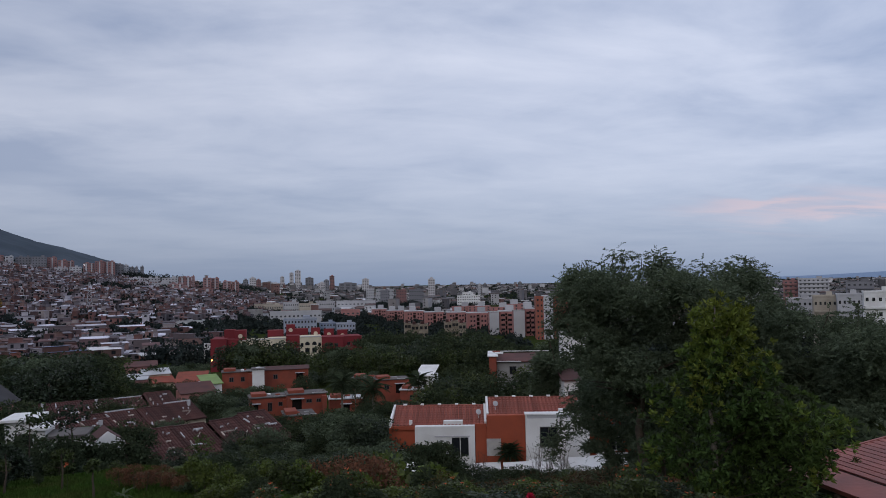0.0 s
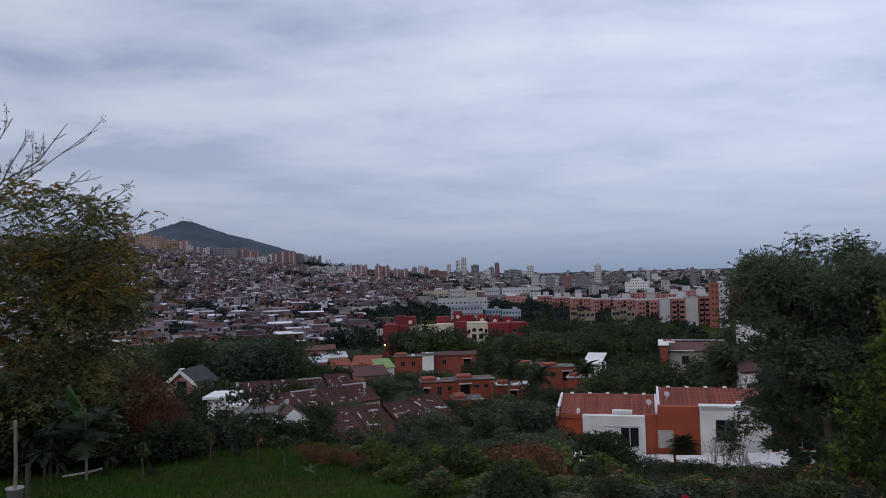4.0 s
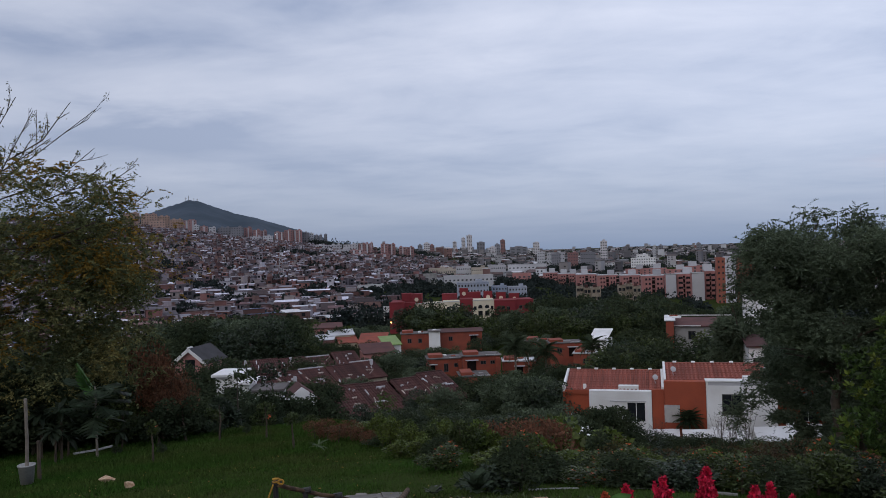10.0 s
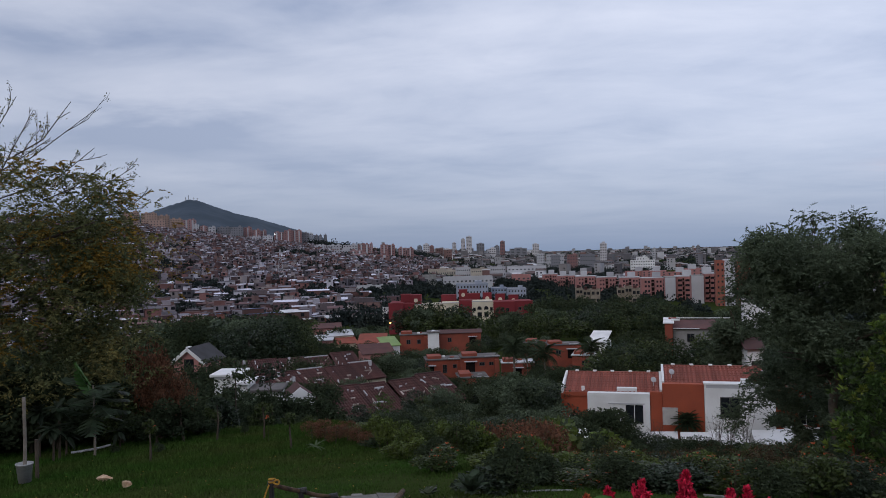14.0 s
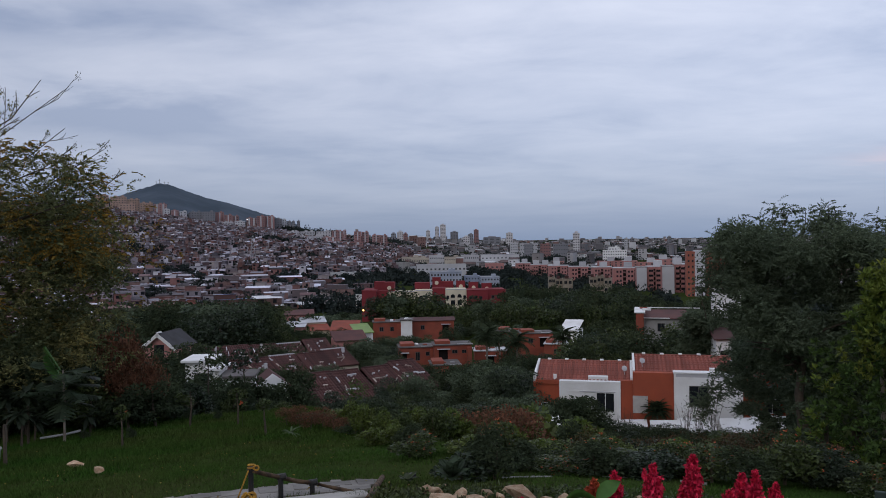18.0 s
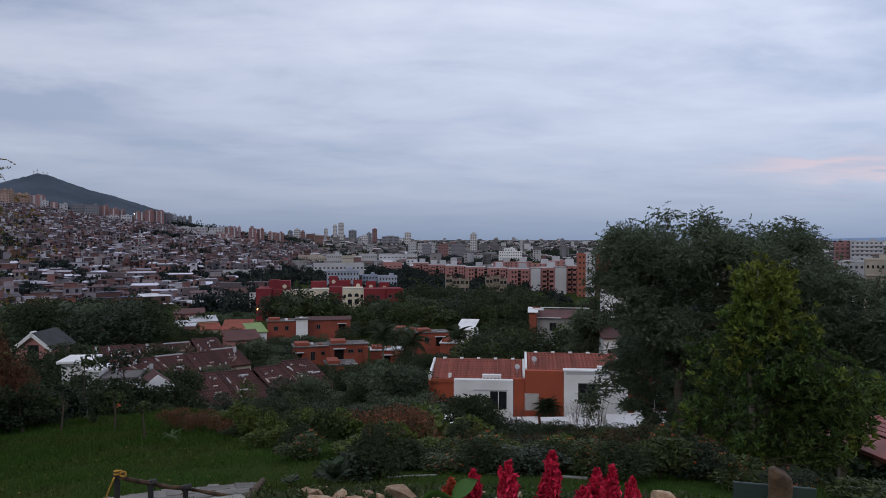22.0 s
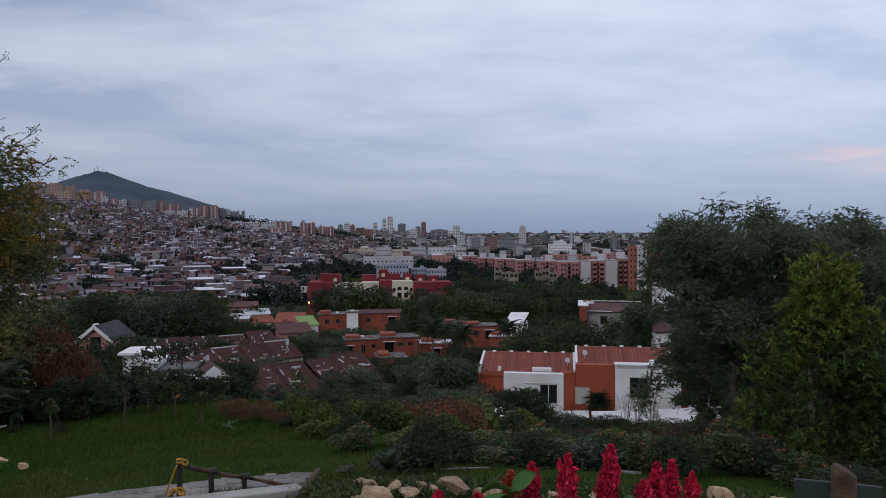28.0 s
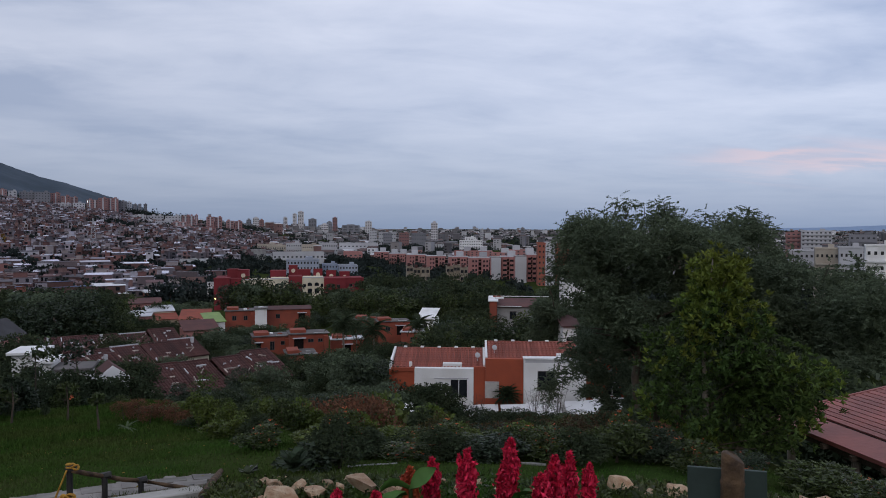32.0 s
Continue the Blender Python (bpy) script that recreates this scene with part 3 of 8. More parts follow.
# ---- ground: one sheet from the garden to the horizon ----
def build_ground():
    rs = [0.0] + list(np.geomspace(0.6, 4800, 110))
    azs = [radians(-180 + 3 * k) if abs(-180 + 3 * k) > 48 else None for k in range(120)]
    azs = sorted([a for a in azs if a is not None] + [radians(-48 + 0.75 * k) for k in range(129)])
    verts, faces = [(0, 0, ground_z(0, 0.01))], []
    n = len(azs)
    for r in rs[1:]:
        for a in azs:
            x, y = r * math.sin(a), r * math.cos(a)
            rough = 0.05 * min(1, r / 8) * noise.noise((x * 0.5, y * 0.5, 0)) + (0.02 * r ** 0.5) * noise.noise((x * 0.06, y * 0.06, 3)) * min(1, r / 20)
            verts.append((x, y, ground_z(x, y) + rough))
    for i in range(len(rs) - 2):
        for k in range(n):
            a, b = 1 + i * n + k, 1 + i * n + (k + 1) % n
            faces.append((a, b, b + n, a + n))
    for k in range(n):
        faces.append((0, 1 + (k + 1) % n, 1 + k))
    me = mesh_from("ground", verts, faces, GROUND)
    me.polygons.foreach_set("use_smooth", [True] * len(me.polygons))
    tagged(new("ground", me), "grassy hillside falling away to a wide city plain", "ground", kind="structure")


build_ground()


def ridge(name, label, material, az, el, d0, d1, steps, wobble, seed, kind="structure", foot=-40.0):
    """A range of hills: its crest follows elevations over the headings, at distance d1; its foot lies at d0."""
    verts, faces = [], []
    rows = 14
    for k in range(steps + 1):
        a = az[0] + (az[-1] - az[0]) * k / steps
        top = d1 * math.tan(radians(float(np.interp(a, az, el))))
        for j in range(rows + 1):
            f = j / rows
            d = d0 + (d1 - d0) * f
            fold = noise.fractal((a * 0.45 + seed, f * 1.6, seed), 1.0, 2.0, 4)
            z = foot + (top - foot) * (f ** 1.15) + fold * wobble * math.sin(math.pi * f) + (0.25 * wobble * noise.noise((a * 6, 0, seed)) if j == rows else 0)
            verts.append(polar(a, d, z))
    for k in range(steps):
        for j in range(rows):
            p = k * (rows + 1) + j
            faces.append((p, p + rows + 1, p + rows + 2, p + 1))
    me = mesh_from(name, verts, faces, material)
    me.polygons.foreach_set("use_smooth", [True] * len(me.polygons))
    return tagged(new(name, me), label, "mountain", kind=kind)


# The hill's blue cast is painted haze.
ridge("mountain", "dark conical hill with bare flanks above the town, haze blue in its colour", HILL,
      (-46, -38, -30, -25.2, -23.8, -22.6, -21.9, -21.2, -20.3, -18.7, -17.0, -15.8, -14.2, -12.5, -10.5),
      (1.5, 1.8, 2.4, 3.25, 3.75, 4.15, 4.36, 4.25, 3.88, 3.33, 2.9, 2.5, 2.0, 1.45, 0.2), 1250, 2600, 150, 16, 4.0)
# Its faint blue is distance haze carried by the base colour.
ridge("far_mountains", "faint mountain range beyond the plain, haze blue put into its colour", FAR_RANGE,
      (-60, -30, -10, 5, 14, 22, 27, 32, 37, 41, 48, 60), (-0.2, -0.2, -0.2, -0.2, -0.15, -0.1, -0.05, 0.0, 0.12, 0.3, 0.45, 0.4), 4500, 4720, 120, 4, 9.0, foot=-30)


def hill_masts():
    d = 2590
    for az, h, r in ((-22.15, 14, 1.0), (-21.95, 20, 1.2), (-21.6, 12, 1.0), (-21.35, 10, 0.9)):
        z = d * math.tan(radians(4.25))
        m = at_polar(az, d, z)
        ob = thing("radio_mast", "slim grey radio mast on a hilltop", "mast", m, "hilltop masts")
        part("pole", tube(bmesh.new(), [(0, 0, -8), (0, 0, h)], [r, r * 0.5], 5), GREY, ob)
        part("crossarm", boxes((-3, 3, -0.4, 0.4, h * 0.7, h * 0.7 + 0.8)), GREY, ob)


def at_polar(az, d, z, turn=0.0):
    return Matrix.Translation(polar(az, d, z)) @ pose(0, 0, 0, 0, 0, -az + turn)


hill_masts()

# ---- town: parts that repeat ----
WIN = {}


class Heap:
    """Boxes joined into one mesh."""

    def __init__(self):
        self.v, self.f = [], []

    def add(self, m, x0, x1, y0, y1, z0, z1, lift=0.0):
        b = len(self.v)
        for p in ((x0, y0, z0), (x1, y0, z0), (x1, y1, z0), (x0, y1, z0), (x0, y0, z1), (x1, y0, z1), (x1, y1, z1 + lift), (x0, y1, z1 + lift)):
            self.v.append(m @ Vector(p))
        self.f += [(b + 4, b + 5, b + 6, b + 7), (b, b + 1, b + 5, b + 4), (b + 1, b + 2, b + 6, b + 5), (b + 2, b + 3, b + 7, b + 6), (b + 3, b, b + 4, b + 7)]


def window_mesh(w, h, dark=False):
    """A pane set in a frame, facing -y, its middle at the origin."""
    key = (round(w, 2), round(h, 2), dark)
    if key not in WIN:
        bm = bmesh.new()
        f = min(0.07, w * 0.08)
        for x0, x1, z0, z1 in ((-w / 2, w / 2, h / 2 - f, h / 2), (-w / 2, w / 2, -h / 2, -h / 2 + f), (-w / 2, -w / 2 + f, -h / 2 + f, h / 2 - f), (w / 2 - f, w / 2, -h / 2 + f, h / 2 - f), (-f / 2, f / 2, -h / 2 + f, h / 2 - f)):
            box(bm, x0, x1, -0.05, 0.03, z0, z1)
        me = bpy.data.meshes.new("window_frame")
        bm.to_mesh(me), bm.free()
        me.materials.append(DARK_FRAME if dark else FRAME)
        bm = boxes((-w / 2 + f, w / 2 - f, -0.012, 0.02, -h / 2 + f, h / 2 - f))
        pane = bpy.data.meshes.new("pane")
        bm.to_mesh(pane), bm.free()
        pane.materials.append(GLASS)
        WIN[key] = (me, pane)
    return WIN[key]


def window(parent, x, y, z, w, h, turn=0.0, dark=False):
    frame_mesh, pane = window_mesh(w, h, dark)
    ob = part("window", frame_mesh, None, parent, m=pose(x, y, z, 0, 0, turn))
    part("pane", pane, None, ob)
    return ob


def dark_box(parent, name, x0, x1, y0, y1, z0, z1):
    return part(name, boxes((x0, x1, y0, y1, z0, z1)), GLASS, parent)


def block(name, label, m, w, d, h, wall, roof, floors, cols, win=(1.1, 1.2), parapet=0.5, group="", category="house", tank=None, side_cols=0, joined=False):
    """A flat-roofed building: front on -y, origin at the middle of its foot."""
    ob = thing(name, label, category, m, group)
    part("wall", boxes((-w / 2, w / 2, 0, d, -4, h)), wall, ob)
    bm = boxes((-w / 2 - 0.15, w / 2 + 0.15, -0.15, 0.12, h, h + parapet), (-w / 2 - 0.15, w / 2 + 0.15, d - 0.12, d + 0.15, h, h + parapet),
               (-w / 2 - 0.15, -w / 2 + 0.12, 0.12, d - 0.12, h, h + parapet), (w / 2 - 0.12, w / 2 + 0.15, 0.12, d - 0.12, h, h + parapet))
    part("parapet", bm, wall, ob)
    part("roof", boxes((-w / 2 + 0.12, w / 2 - 0.12, 0.12, d - 0.12, h, h + 0.12)), roof, ob)
    fh = h / floors
    if joined:
        heap = Heap()
        for i in range(floors):
            for k in range(cols):
                x = -w / 2 + w * (k + 0.5) / cols
                heap.add(Matrix(), x - win[0] / 2, x + win[0] / 2, -0.06, 0.02, fh * (i + 0.55) - win[1] / 2, fh * (i + 0.55) + win[1] / 2)
        tagged(part("glazing", mesh_from("glazing", heap.v, heap.f, FAR_GLASS), None, ob), kind="stuff")
        floors = 0
    for i in range(floors):
        for k in range(cols):
            window(ob, -w / 2 + w * (k + 0.5) / cols, -0.01, fh * (i + 0.55), *win, dark=True)
        for k in range(side_cols):
            window(ob, -w / 2 - 0.01, d * (k + 0.5) / side_cols, fh * (i + 0.55), *win, turn=-90)
    if tank:
        x, wd, th, material = tank
        part("stair_tower", boxes((x - wd / 2, x + wd / 2, d * 0.25, d * 0.25 + wd, h + 0.12, h + th)), material, ob)
    return ob


def tiled_slope(parent, name, x0, x1, y0, z0, y1, z1, material, pitch=0.42, course=1.0):
    """A roof slope of half-round tile rows running up it, over a deck."""
    deck = bmesh.new()
    slab(deck, ((x0, y0, z0), (x1, y0, z0), (x1, y1, z1), (x0, y1, z1)), 0.12)
    roof = part(name, deck, material, parent)
    n = max(2, int((x1 - x0) / pitch))
    ln = math.hypot(y1 - y0, z1 - z0)
    step = (x1 - x0) / n
    bm = bmesh.new()
    r = step * 0.42
    prof = [(-r, 0.0), (-r * 0.6, r * 0.62), (0, r * 0.85), (r * 0.6, r * 0.62), (r, 0.0)]
    rows = max(2, int(ln / course))
    for j in range(rows):
        a, b = ln * j / rows, ln * (j + 1) / rows
        lo = [bm.verts.new((x, a - 0.04, z + 0.05)) for x, z in prof]
        hi = [bm.verts.new((x * 0.85, b, z * 0.85 + 0.005)) for x, z in prof]
        for i in range(4):
            bm.faces.new((lo[i], lo[i + 1], hi[i + 1], hi[i]))
        bm.faces.new(lo[::-1])
    me = bpy.data.meshes.new("roof_rib")
    bm.to_mesh(me), bm.free()
    me.materials.append(material)
    slope = Matrix.Rotation(math.atan2(z1 - z0, y1 - y0), 4, "X")
    for k in range(n):
        part("roof_rib", me, None, roof, m=Matrix.Translation((x0 + step * (k + 0.5), y0, z0)) @ slope)
    return roof


# ---- pair of orange and white town houses below the garden ----
def town_houses():
    m = at_polar(12.0, 74, -18.9)
    for side, (x0, x1, ridge_z, eave_z) in enumerate(((-8.55, 1.05, 6.0, 4.75), (1.05, 11.0, 6.75, 5.55), (11.0, 17.5, 6.75, 5.55))):
        ob = thing("town_house", ("orange town house with a tiled roof and white bay" if side == 0 else "taller orange and white town house beside a twin, tiled roof" if side == 1 else "end orange town house half hidden by dark trees"), "house", m, "pair of town houses")
        part("wall", boxes((x0, x1, 0.25, 8.5, -2, eave_z - 0.25)), ORANGE, ob)
        part("coping", boxes((x0, x1, 0.1, 0.3, eave_z - 0.24, eave_z + 0.14)), ORANGE, ob)
        # side parapets in white following the slope
        for xs in ((x0, x1 - 0.22), (x0 + 0.003,), (x1 - 0.22,))[side]:
            bm = bmesh.new()
            slab(bm, ((xs, 0.0, eave_z + 0.55), (xs + 0.22, 0.0, eave_z + 0.55), (xs + 0.22, 5.2, ridge_z + 0.22), (xs, 5.2, ridge_z + 0.22)), 0.75)
            part("parapet", bm, WHITE, ob)
        tiled_slope(ob, "roof", x0 + (0.23 if side < 2 else 0.01), x1 - (0.23 if side != 1 else 0.01), 0.7, eave_z + 0.05, 5.1, ridge_z, TILE, 0.36, 0.55)
        part("ridge_cap", boxes((x0 + 0.23, x1 - 0.23, 5.0, 5.35, ridge_z - 0.1, ridge_z + 0.14)), TILE, ob)
        for k in range(5 if side < 2 else 3):
            part("cap_stone", boxes((x0 + 1.0 + k * 1.8, x0 + 1.35 + k * 1.8, 4.95, 5.4, ridge_z + 0.14, ridge_z + 0.26)), WHITE, ob)
        part("gutter", boxes((x0 + 0.22, x1 - 0.22, 0.3, 0.7, eave_z - 0.25, eave_z + 0.0)), GREY, ob)
        back = bmesh.new()
        slab(back, ((x0, 8.6, eave_z + 0.2), (x1, 8.6, eave_z + 0.2), (x1, 5.36, ridge_z - 0.02), (x0, 5.36, ridge_z - 0.02)), 0.15)
        part("back_roof", back, TILE, ob)
        if side == 0:
            bay = part("bay", boxes((-5.95, -0.1, -0.5, 0.25, 0.6, eave_z + 0.22), bevel=0.02), WHITE, ob, "white rendered box bay")
            box_lid = part("chimney_box", boxes((-3.2, -1.3, 0.72, 1.4, eave_z + 0.13, eave_z + 0.5)), WHITE, ob)
            window(bay, -1.55, -0.51, 3.0, 1.75, 1.9)
            part("shutter", boxes((-3.95, -2.44, -0.53, -0.5, 2.05, 3.95)), FRAME, bay)
            part("lintel", boxes((-4.0, -0.6, -0.62, -0.5, 3.96, 4.04)), GREY_WALL, bay)
            tower = part("stair_block", boxes((-0.05, 1.04, -0.3, 0.25, -1, eave_z + 0.35)), ORANGE, ob)
            window(ob, -7.3, 0.23, 2.0, 1.0, 1.3)
            part("roof_post", boxes((-6.6, -6.3, 0.72, 1.0, eave_z + 0.12, eave_z + 0.6)), WHITE, ob)
        elif side == 2:
            window(ob, 13.6, 0.24, 3.0, 1.3, 1.4)
        else:
            part("front_block", boxes((1.06, 4.78, -0.6, 0.24, -1, eave_z + 0.42)), ORANGE, ob)
            part("shutter", boxes((1.02, 2.42, -0.66, -0.6, 2.1, 3.75)), SHUTTER, ob, "closed pale shutter")
            bay = part("bay", boxes((4.8, 10.9, -0.9, 0.24, 0.6, eave_z + 0.48), bevel=0.02), WHITE, ob, "white rendered box bay")
            window(bay, 7.0, -0.91, 3.95, 1.7, 1.9, dark=True)
            # Greyer band along the top of the bay front.
            part("rain_stain", boxes((4.96, 10.5, -0.904, -0.9, eave_z + 0.15, eave_z + 0.47)), GREY_WALL, bay)
            part("gutter_edge", boxes((4.75, 10.95, -0.98, 0.24, eave_z + 0.482, eave_z + 0.6)), WHITE, bay)
            part("roof_box", boxes((8.2, 9.0, 0.72, 1.5, eave_z + 0.15, eave_z + 0.7)), WHITE, ob)
        for k, (dx, dz) in enumerate(((0.9, 0.95), (x1 - x0 - 0.8, 0.9))):
            if side == 0 and k == 0:
                continue
            dish = bmesh.new()
            ring = []
            for q in range(4):
                rr = 0.28 * q / 3
                ring.append([dish.verts.new((rr * math.cos(t), 0.6 * rr * rr - 0.2, rr * math.sin(t))) for t in (math.pi * 2 * i / 12 for i in range(12))])
            for q in range(3):
                for i in range(12):
                    dish.faces.new((ring[q][i], ring[q][(i + 1) % 12], ring[q + 1][(i + 1) % 12], ring[q + 1][i]))
            tube(dish, [(0, -0.15, 0), (0, 0.1, -0.2), (0, 0.12, -0.55)], [0.03, 0.03, 0.03], 5)
            xx = (x0 + dx) if side else (x1 - 0.8)
            part("satellite_dish", dish, GREY_WALL, ob, "grey satellite dish", m=pose(xx, 1.5, eave_z + 1.2, -25, 0, 20))
    return m


town_houses()


def carport(x0, x1, y, z, tilt, label):
    ob = thing("carport", label, "carport", at_polar(12.0, 74, -18.9) @ Matrix.Translation((0, y, 0)), "white carports")
    bm = bmesh.new()
    slab(bm, ((x0, -3.2, z), (x1, -3.2, z + tilt), (x1, 0, z + 0.5 + tilt), (x0, 0, z + 0.5)), 0.08)
    part("roof", bm, WHITE, ob, "white painted sheet roof")
    for x in (x0 + 0.15, x1 - 0.15):
        part("post", boxes((x - 0.06, x + 0.06, -3.0, -2.88, -2.5, z - 0.05)), FRAME, ob)
    return ob


carport(-0.5, 2.3, -1.2, 1.05, 0.12, "white sheet carport roof before a town house")
carport(2.5, 5.2, -2.2, 1.35, 0.1, "white sheet carport roof below a palm")
carport(5.0, 8.3, -1.4, 1.5, -0.25, "white sheet carport roof beside bare shrubs")
carport(8.6, 11.5, -2.0, 1.7, 0.2, "white sheet carport roof half hidden by trees")
carport(11.4, 14.8, -1.2, 2.05, -0.1, "white sheet carport roof under a tree")


# ---- mid-distance houses ----
def flat_house(az0, az1, d, z_top, label, wall, roof, wins=3, door=0, turn=0.0, group="houses below", depth=9.0, low=6.0, extras=True):
    w = d * math.tan(radians((az1 - az0) / 2)) * 2
    ob = block("house", label, at_polar((az0 + az1) / 2, d, z_top - low, turn), w, depth, low - 0.4, wall, roof, 2, wins, (1.1, 1.2), 0.35, group)
    if not extras:
        return ob
    rng = np.random.default_rng(int(abs(az0) * 100 + d))
    h = low - 0.4
    if wins > 1:
        x = rng.uniform(-w * 0.4, w * 0.1)
        part("canopy", boxes((x - 0.2, x + 2.2, -1.1, -0.02, h * 0.5 + 2.35, h * 0.5 + 2.5)), roof, ob)
        dark_box(ob, "doorway", x + 0.3, x + 1.7, -0.06, 0.1, h * 0.5 + 0.1, h * 0.5 + 2.3)
    x = rng.uniform(-w * 0.4, w * 0.1)
    part("roof_box", boxes((x, x + rng.uniform(0.9, 1.8), depth * 0.4, depth * 0.4 + 1.4, h + 0.12, h + rng.uniform(0.7, 1.5))), (GREY, wall, wall)[int(rng.integers(0, 3))], ob)
    part("sheet_roof", slab(bmesh.new(), ((-w * 0.48, depth * 0.62, h + 0.45), (w * 0.1, depth * 0.62, h + 0.45), (w * 0.1, depth - 0.2, h + 0.95), (-w * 0.48, depth - 0.2, h + 0.95)), 0.06), (METAL_ROOF, TILE_OLD, DARK_ROOF)[int(rng.integers(0, 3))], ob)
    return ob


def low_house(az0, az1, d, el, label, wall, roof, openings=(), turn=0.0, depth=5.0, pitch=0.0, rim=0.3, group="houses below"):
    """A house of one visible storey; openings: x as a share of the width, width, height, sill height, whether glazed. With a pitch the roof climbs to the back."""
    w = d * math.tan(radians((az1 - az0) / 2)) * 2
    h = 3.2
    z_top = d * math.tan(radians(el))
    ob = thing("house", label, "house", at_polar((az0 + az1) / 2, d, z_top - h - rim, turn), group)
    part("wall", boxes((-w / 2, w / 2, 0, depth, -4, h)), wall, ob)
    if pitch:
        part("roof", slab(bmesh.new(), ((-w / 2 - 0.3, -0.4, h + 0.02), (w / 2 + 0.3, -0.4, h + 0.1), (w / 2 + 0.3, depth, h + pitch), (-w / 2 - 0.3, depth, h + pitch - 0.05)), 0.12), roof, ob)
    else:
        part("roof", boxes((-w / 2 - 0.25, w / 2 + 0.25, -0.3, depth + 0.2, h + 0.004, h + 0.2), bevel=0.02), roof, ob, "thin concrete roof slab")
        rng = np.random.default_rng(int(abs(az0) * 100 + d))
        for k in range(3 if depth > 4 else 0):
            x, y, q = rng.uniform(-w * 0.42, w * 0.35), rng.uniform(1, depth - 2), rng.uniform(0.5, 1.6)
            part("roof_box", boxes((x, x + q, y, y + 0.9, h + 0.2, h + rng.uniform(0.3, 0.55)), bevel=0.02), (GREY, wall, WHITE)[k], ob)
    if wall is ORANGE_OLD and not pitch and w > 4:
        part("upper_wall", boxes((-w * 0.46, -w * 0.06, 0.9, depth - 0.6, h + 0.201, h + 0.75)), wall, ob)
        part("parapet_edge", boxes((w * 0.12, w / 2 + 0.27, -0.32, -0.2, h + 0.201, h + 0.34)), GREY_WALL, ob)
        part("side_wing", boxes((w / 2 - 0.9, w / 2 - 0.02, -1.1, -0.02, -4, h - 0.35)), wall, ob)
    for f, ow, oh, sill, glazed in openings:
        x = -w / 2 + w * f
        if glazed:
            window(ob, x, -0.01, sill + oh / 2, ow, oh, dark=True)
        else:
            # No real depth here: a black panel paints the porch's shade.
            part("recess", boxes((x - ow / 2, x + ow / 2, -0.03, 0.1, sill, sill + oh)), SHADE_BLACK, ob, "flat black panel standing in for porch shade")
            part("canopy", boxes((x - ow / 2 - 0.3, x + ow / 2 + 0.4, -0.9, -0.02, sill + oh + 0.08, sill + oh + 0.2)), GREY_WALL, ob)
    return ob


low_house(-4.75, -2.1, 150, -8.05, "orange flat-roofed house with a dark porch", ORANGE_OLD, ROOF_SLAB, ((0.14, 0.9, 1.9, 0.2, False), (0.52, 0.9, 1.7, 0.6, True), (0.86, 1.5, 0.8, 1.5, True)), 6)
low_house(-2.1, 0.77, 147.5, -7.92, "orange flat-roofed house with a deep dark opening", ORANGE_OLD, ROOF_SLAB, ((0.24, 1.8, 2.3, 0.1, False), (0.55, 1.1, 0.7, 1.6, True), (0.8, 0.9, 0.7, 1.6, True)), 6)
low_house(-2.3, -0.1, 139, -9.45, "low orange annexe with a concrete roof", ORANGE_OLD, ROOF_SLAB, ((0.5, 1.0, 0.9, 1.2, True),), 6, 6.0)
low_house(-6.74, -4.62, 185, -6.12, "orange house beside a white stair wall", ORANGE_OLD, ROOF_SLAB, ((0.3, 1.0, 1.1, 1.0, True), (0.68, 0.9, 1.1, 1.0, True)))
low_house(-4.62, -3.75, 183, -6.00, "white stair tower beside an orange house", WHITE, ROOF_SLAB, ())
low_house(-3.75, -0.56, 188, -6.15, "orange brick house with a brown sheet roof", ORANGE_OLD, TILE_OLD, ((0.25, 1.0, 1.1, 1.0, True), (0.8, 1.6, 1.9, 0.3, False)), pitch=0.5, rim=0.0)
low_house(-8.0, -6.75, 180, -6.95, "white house with a bright green sheet roof", WHITE, GREEN_ROOF, ((0.6, 0.9, 0.9, 1.1, True),), 12, 7.5, 1.5, 0.0)
low_house(-10.0, -7.95, 200, -6.75, "brick house with an orange-red roof among trees", BRICK, ORANGE_OLD, ((0.5, 1.2, 1.0, 1.2, True),), -6, 9.0, 1.9, 0.0)
low_house(-9.6, -7.2, 172, -7.50, "small brick house with an old brown roof", BRICK, TILE_OLD, (), 10, 7.0, 1.6, 0.0)
for k, (a0, a1, d, el, wl, rf, pt) in enumerate(((-13.75, -11.9, 206, -6.05, BRICK, METAL_ROOF, 0.9), (-12.1, -10.3, 210, -5.75, CREAM, METAL_ROOF, 1.0), (-13.3, -11.2, 222, -5.15, BRICK, TILE_OLD, 1.0), (-11.4, -10.0, 204, -6.35, CREAM, ORANGE_OLD, 1.2))):
    low_house(a0, a1, d, el - 0.3, ("low shed with a pale sheet roof among trees", "cream shed with a pale sheet roof among trees", "brick shed with a brown roof behind pale sheds", "small cream house with an orange-red roof among trees")[k], wl, rf, ((0.3, 1.2, 1.0, 1.2, True), (0.75, 1.0, 1.2, 1.0, True)), (-8, 5, 0, 8)[k], 7.0, pt, 0.0)
low_house(2.7, 4.5, 172, -6.95, "orange house half hidden by palms", ORANGE_OLD, ROOF_SLAB, ((0.35, 1.0, 1.1, 1.0, True),), -8)
low_house(4.55, 7.0, 166, -7.10, "orange house with a grey roof between palms", ORANGE_OLD, ROOF_SLAB, ((0.3, 1.1, 1.0, 1.2, True), (0.7, 1.6, 2.0, 0.3, False)), 10)
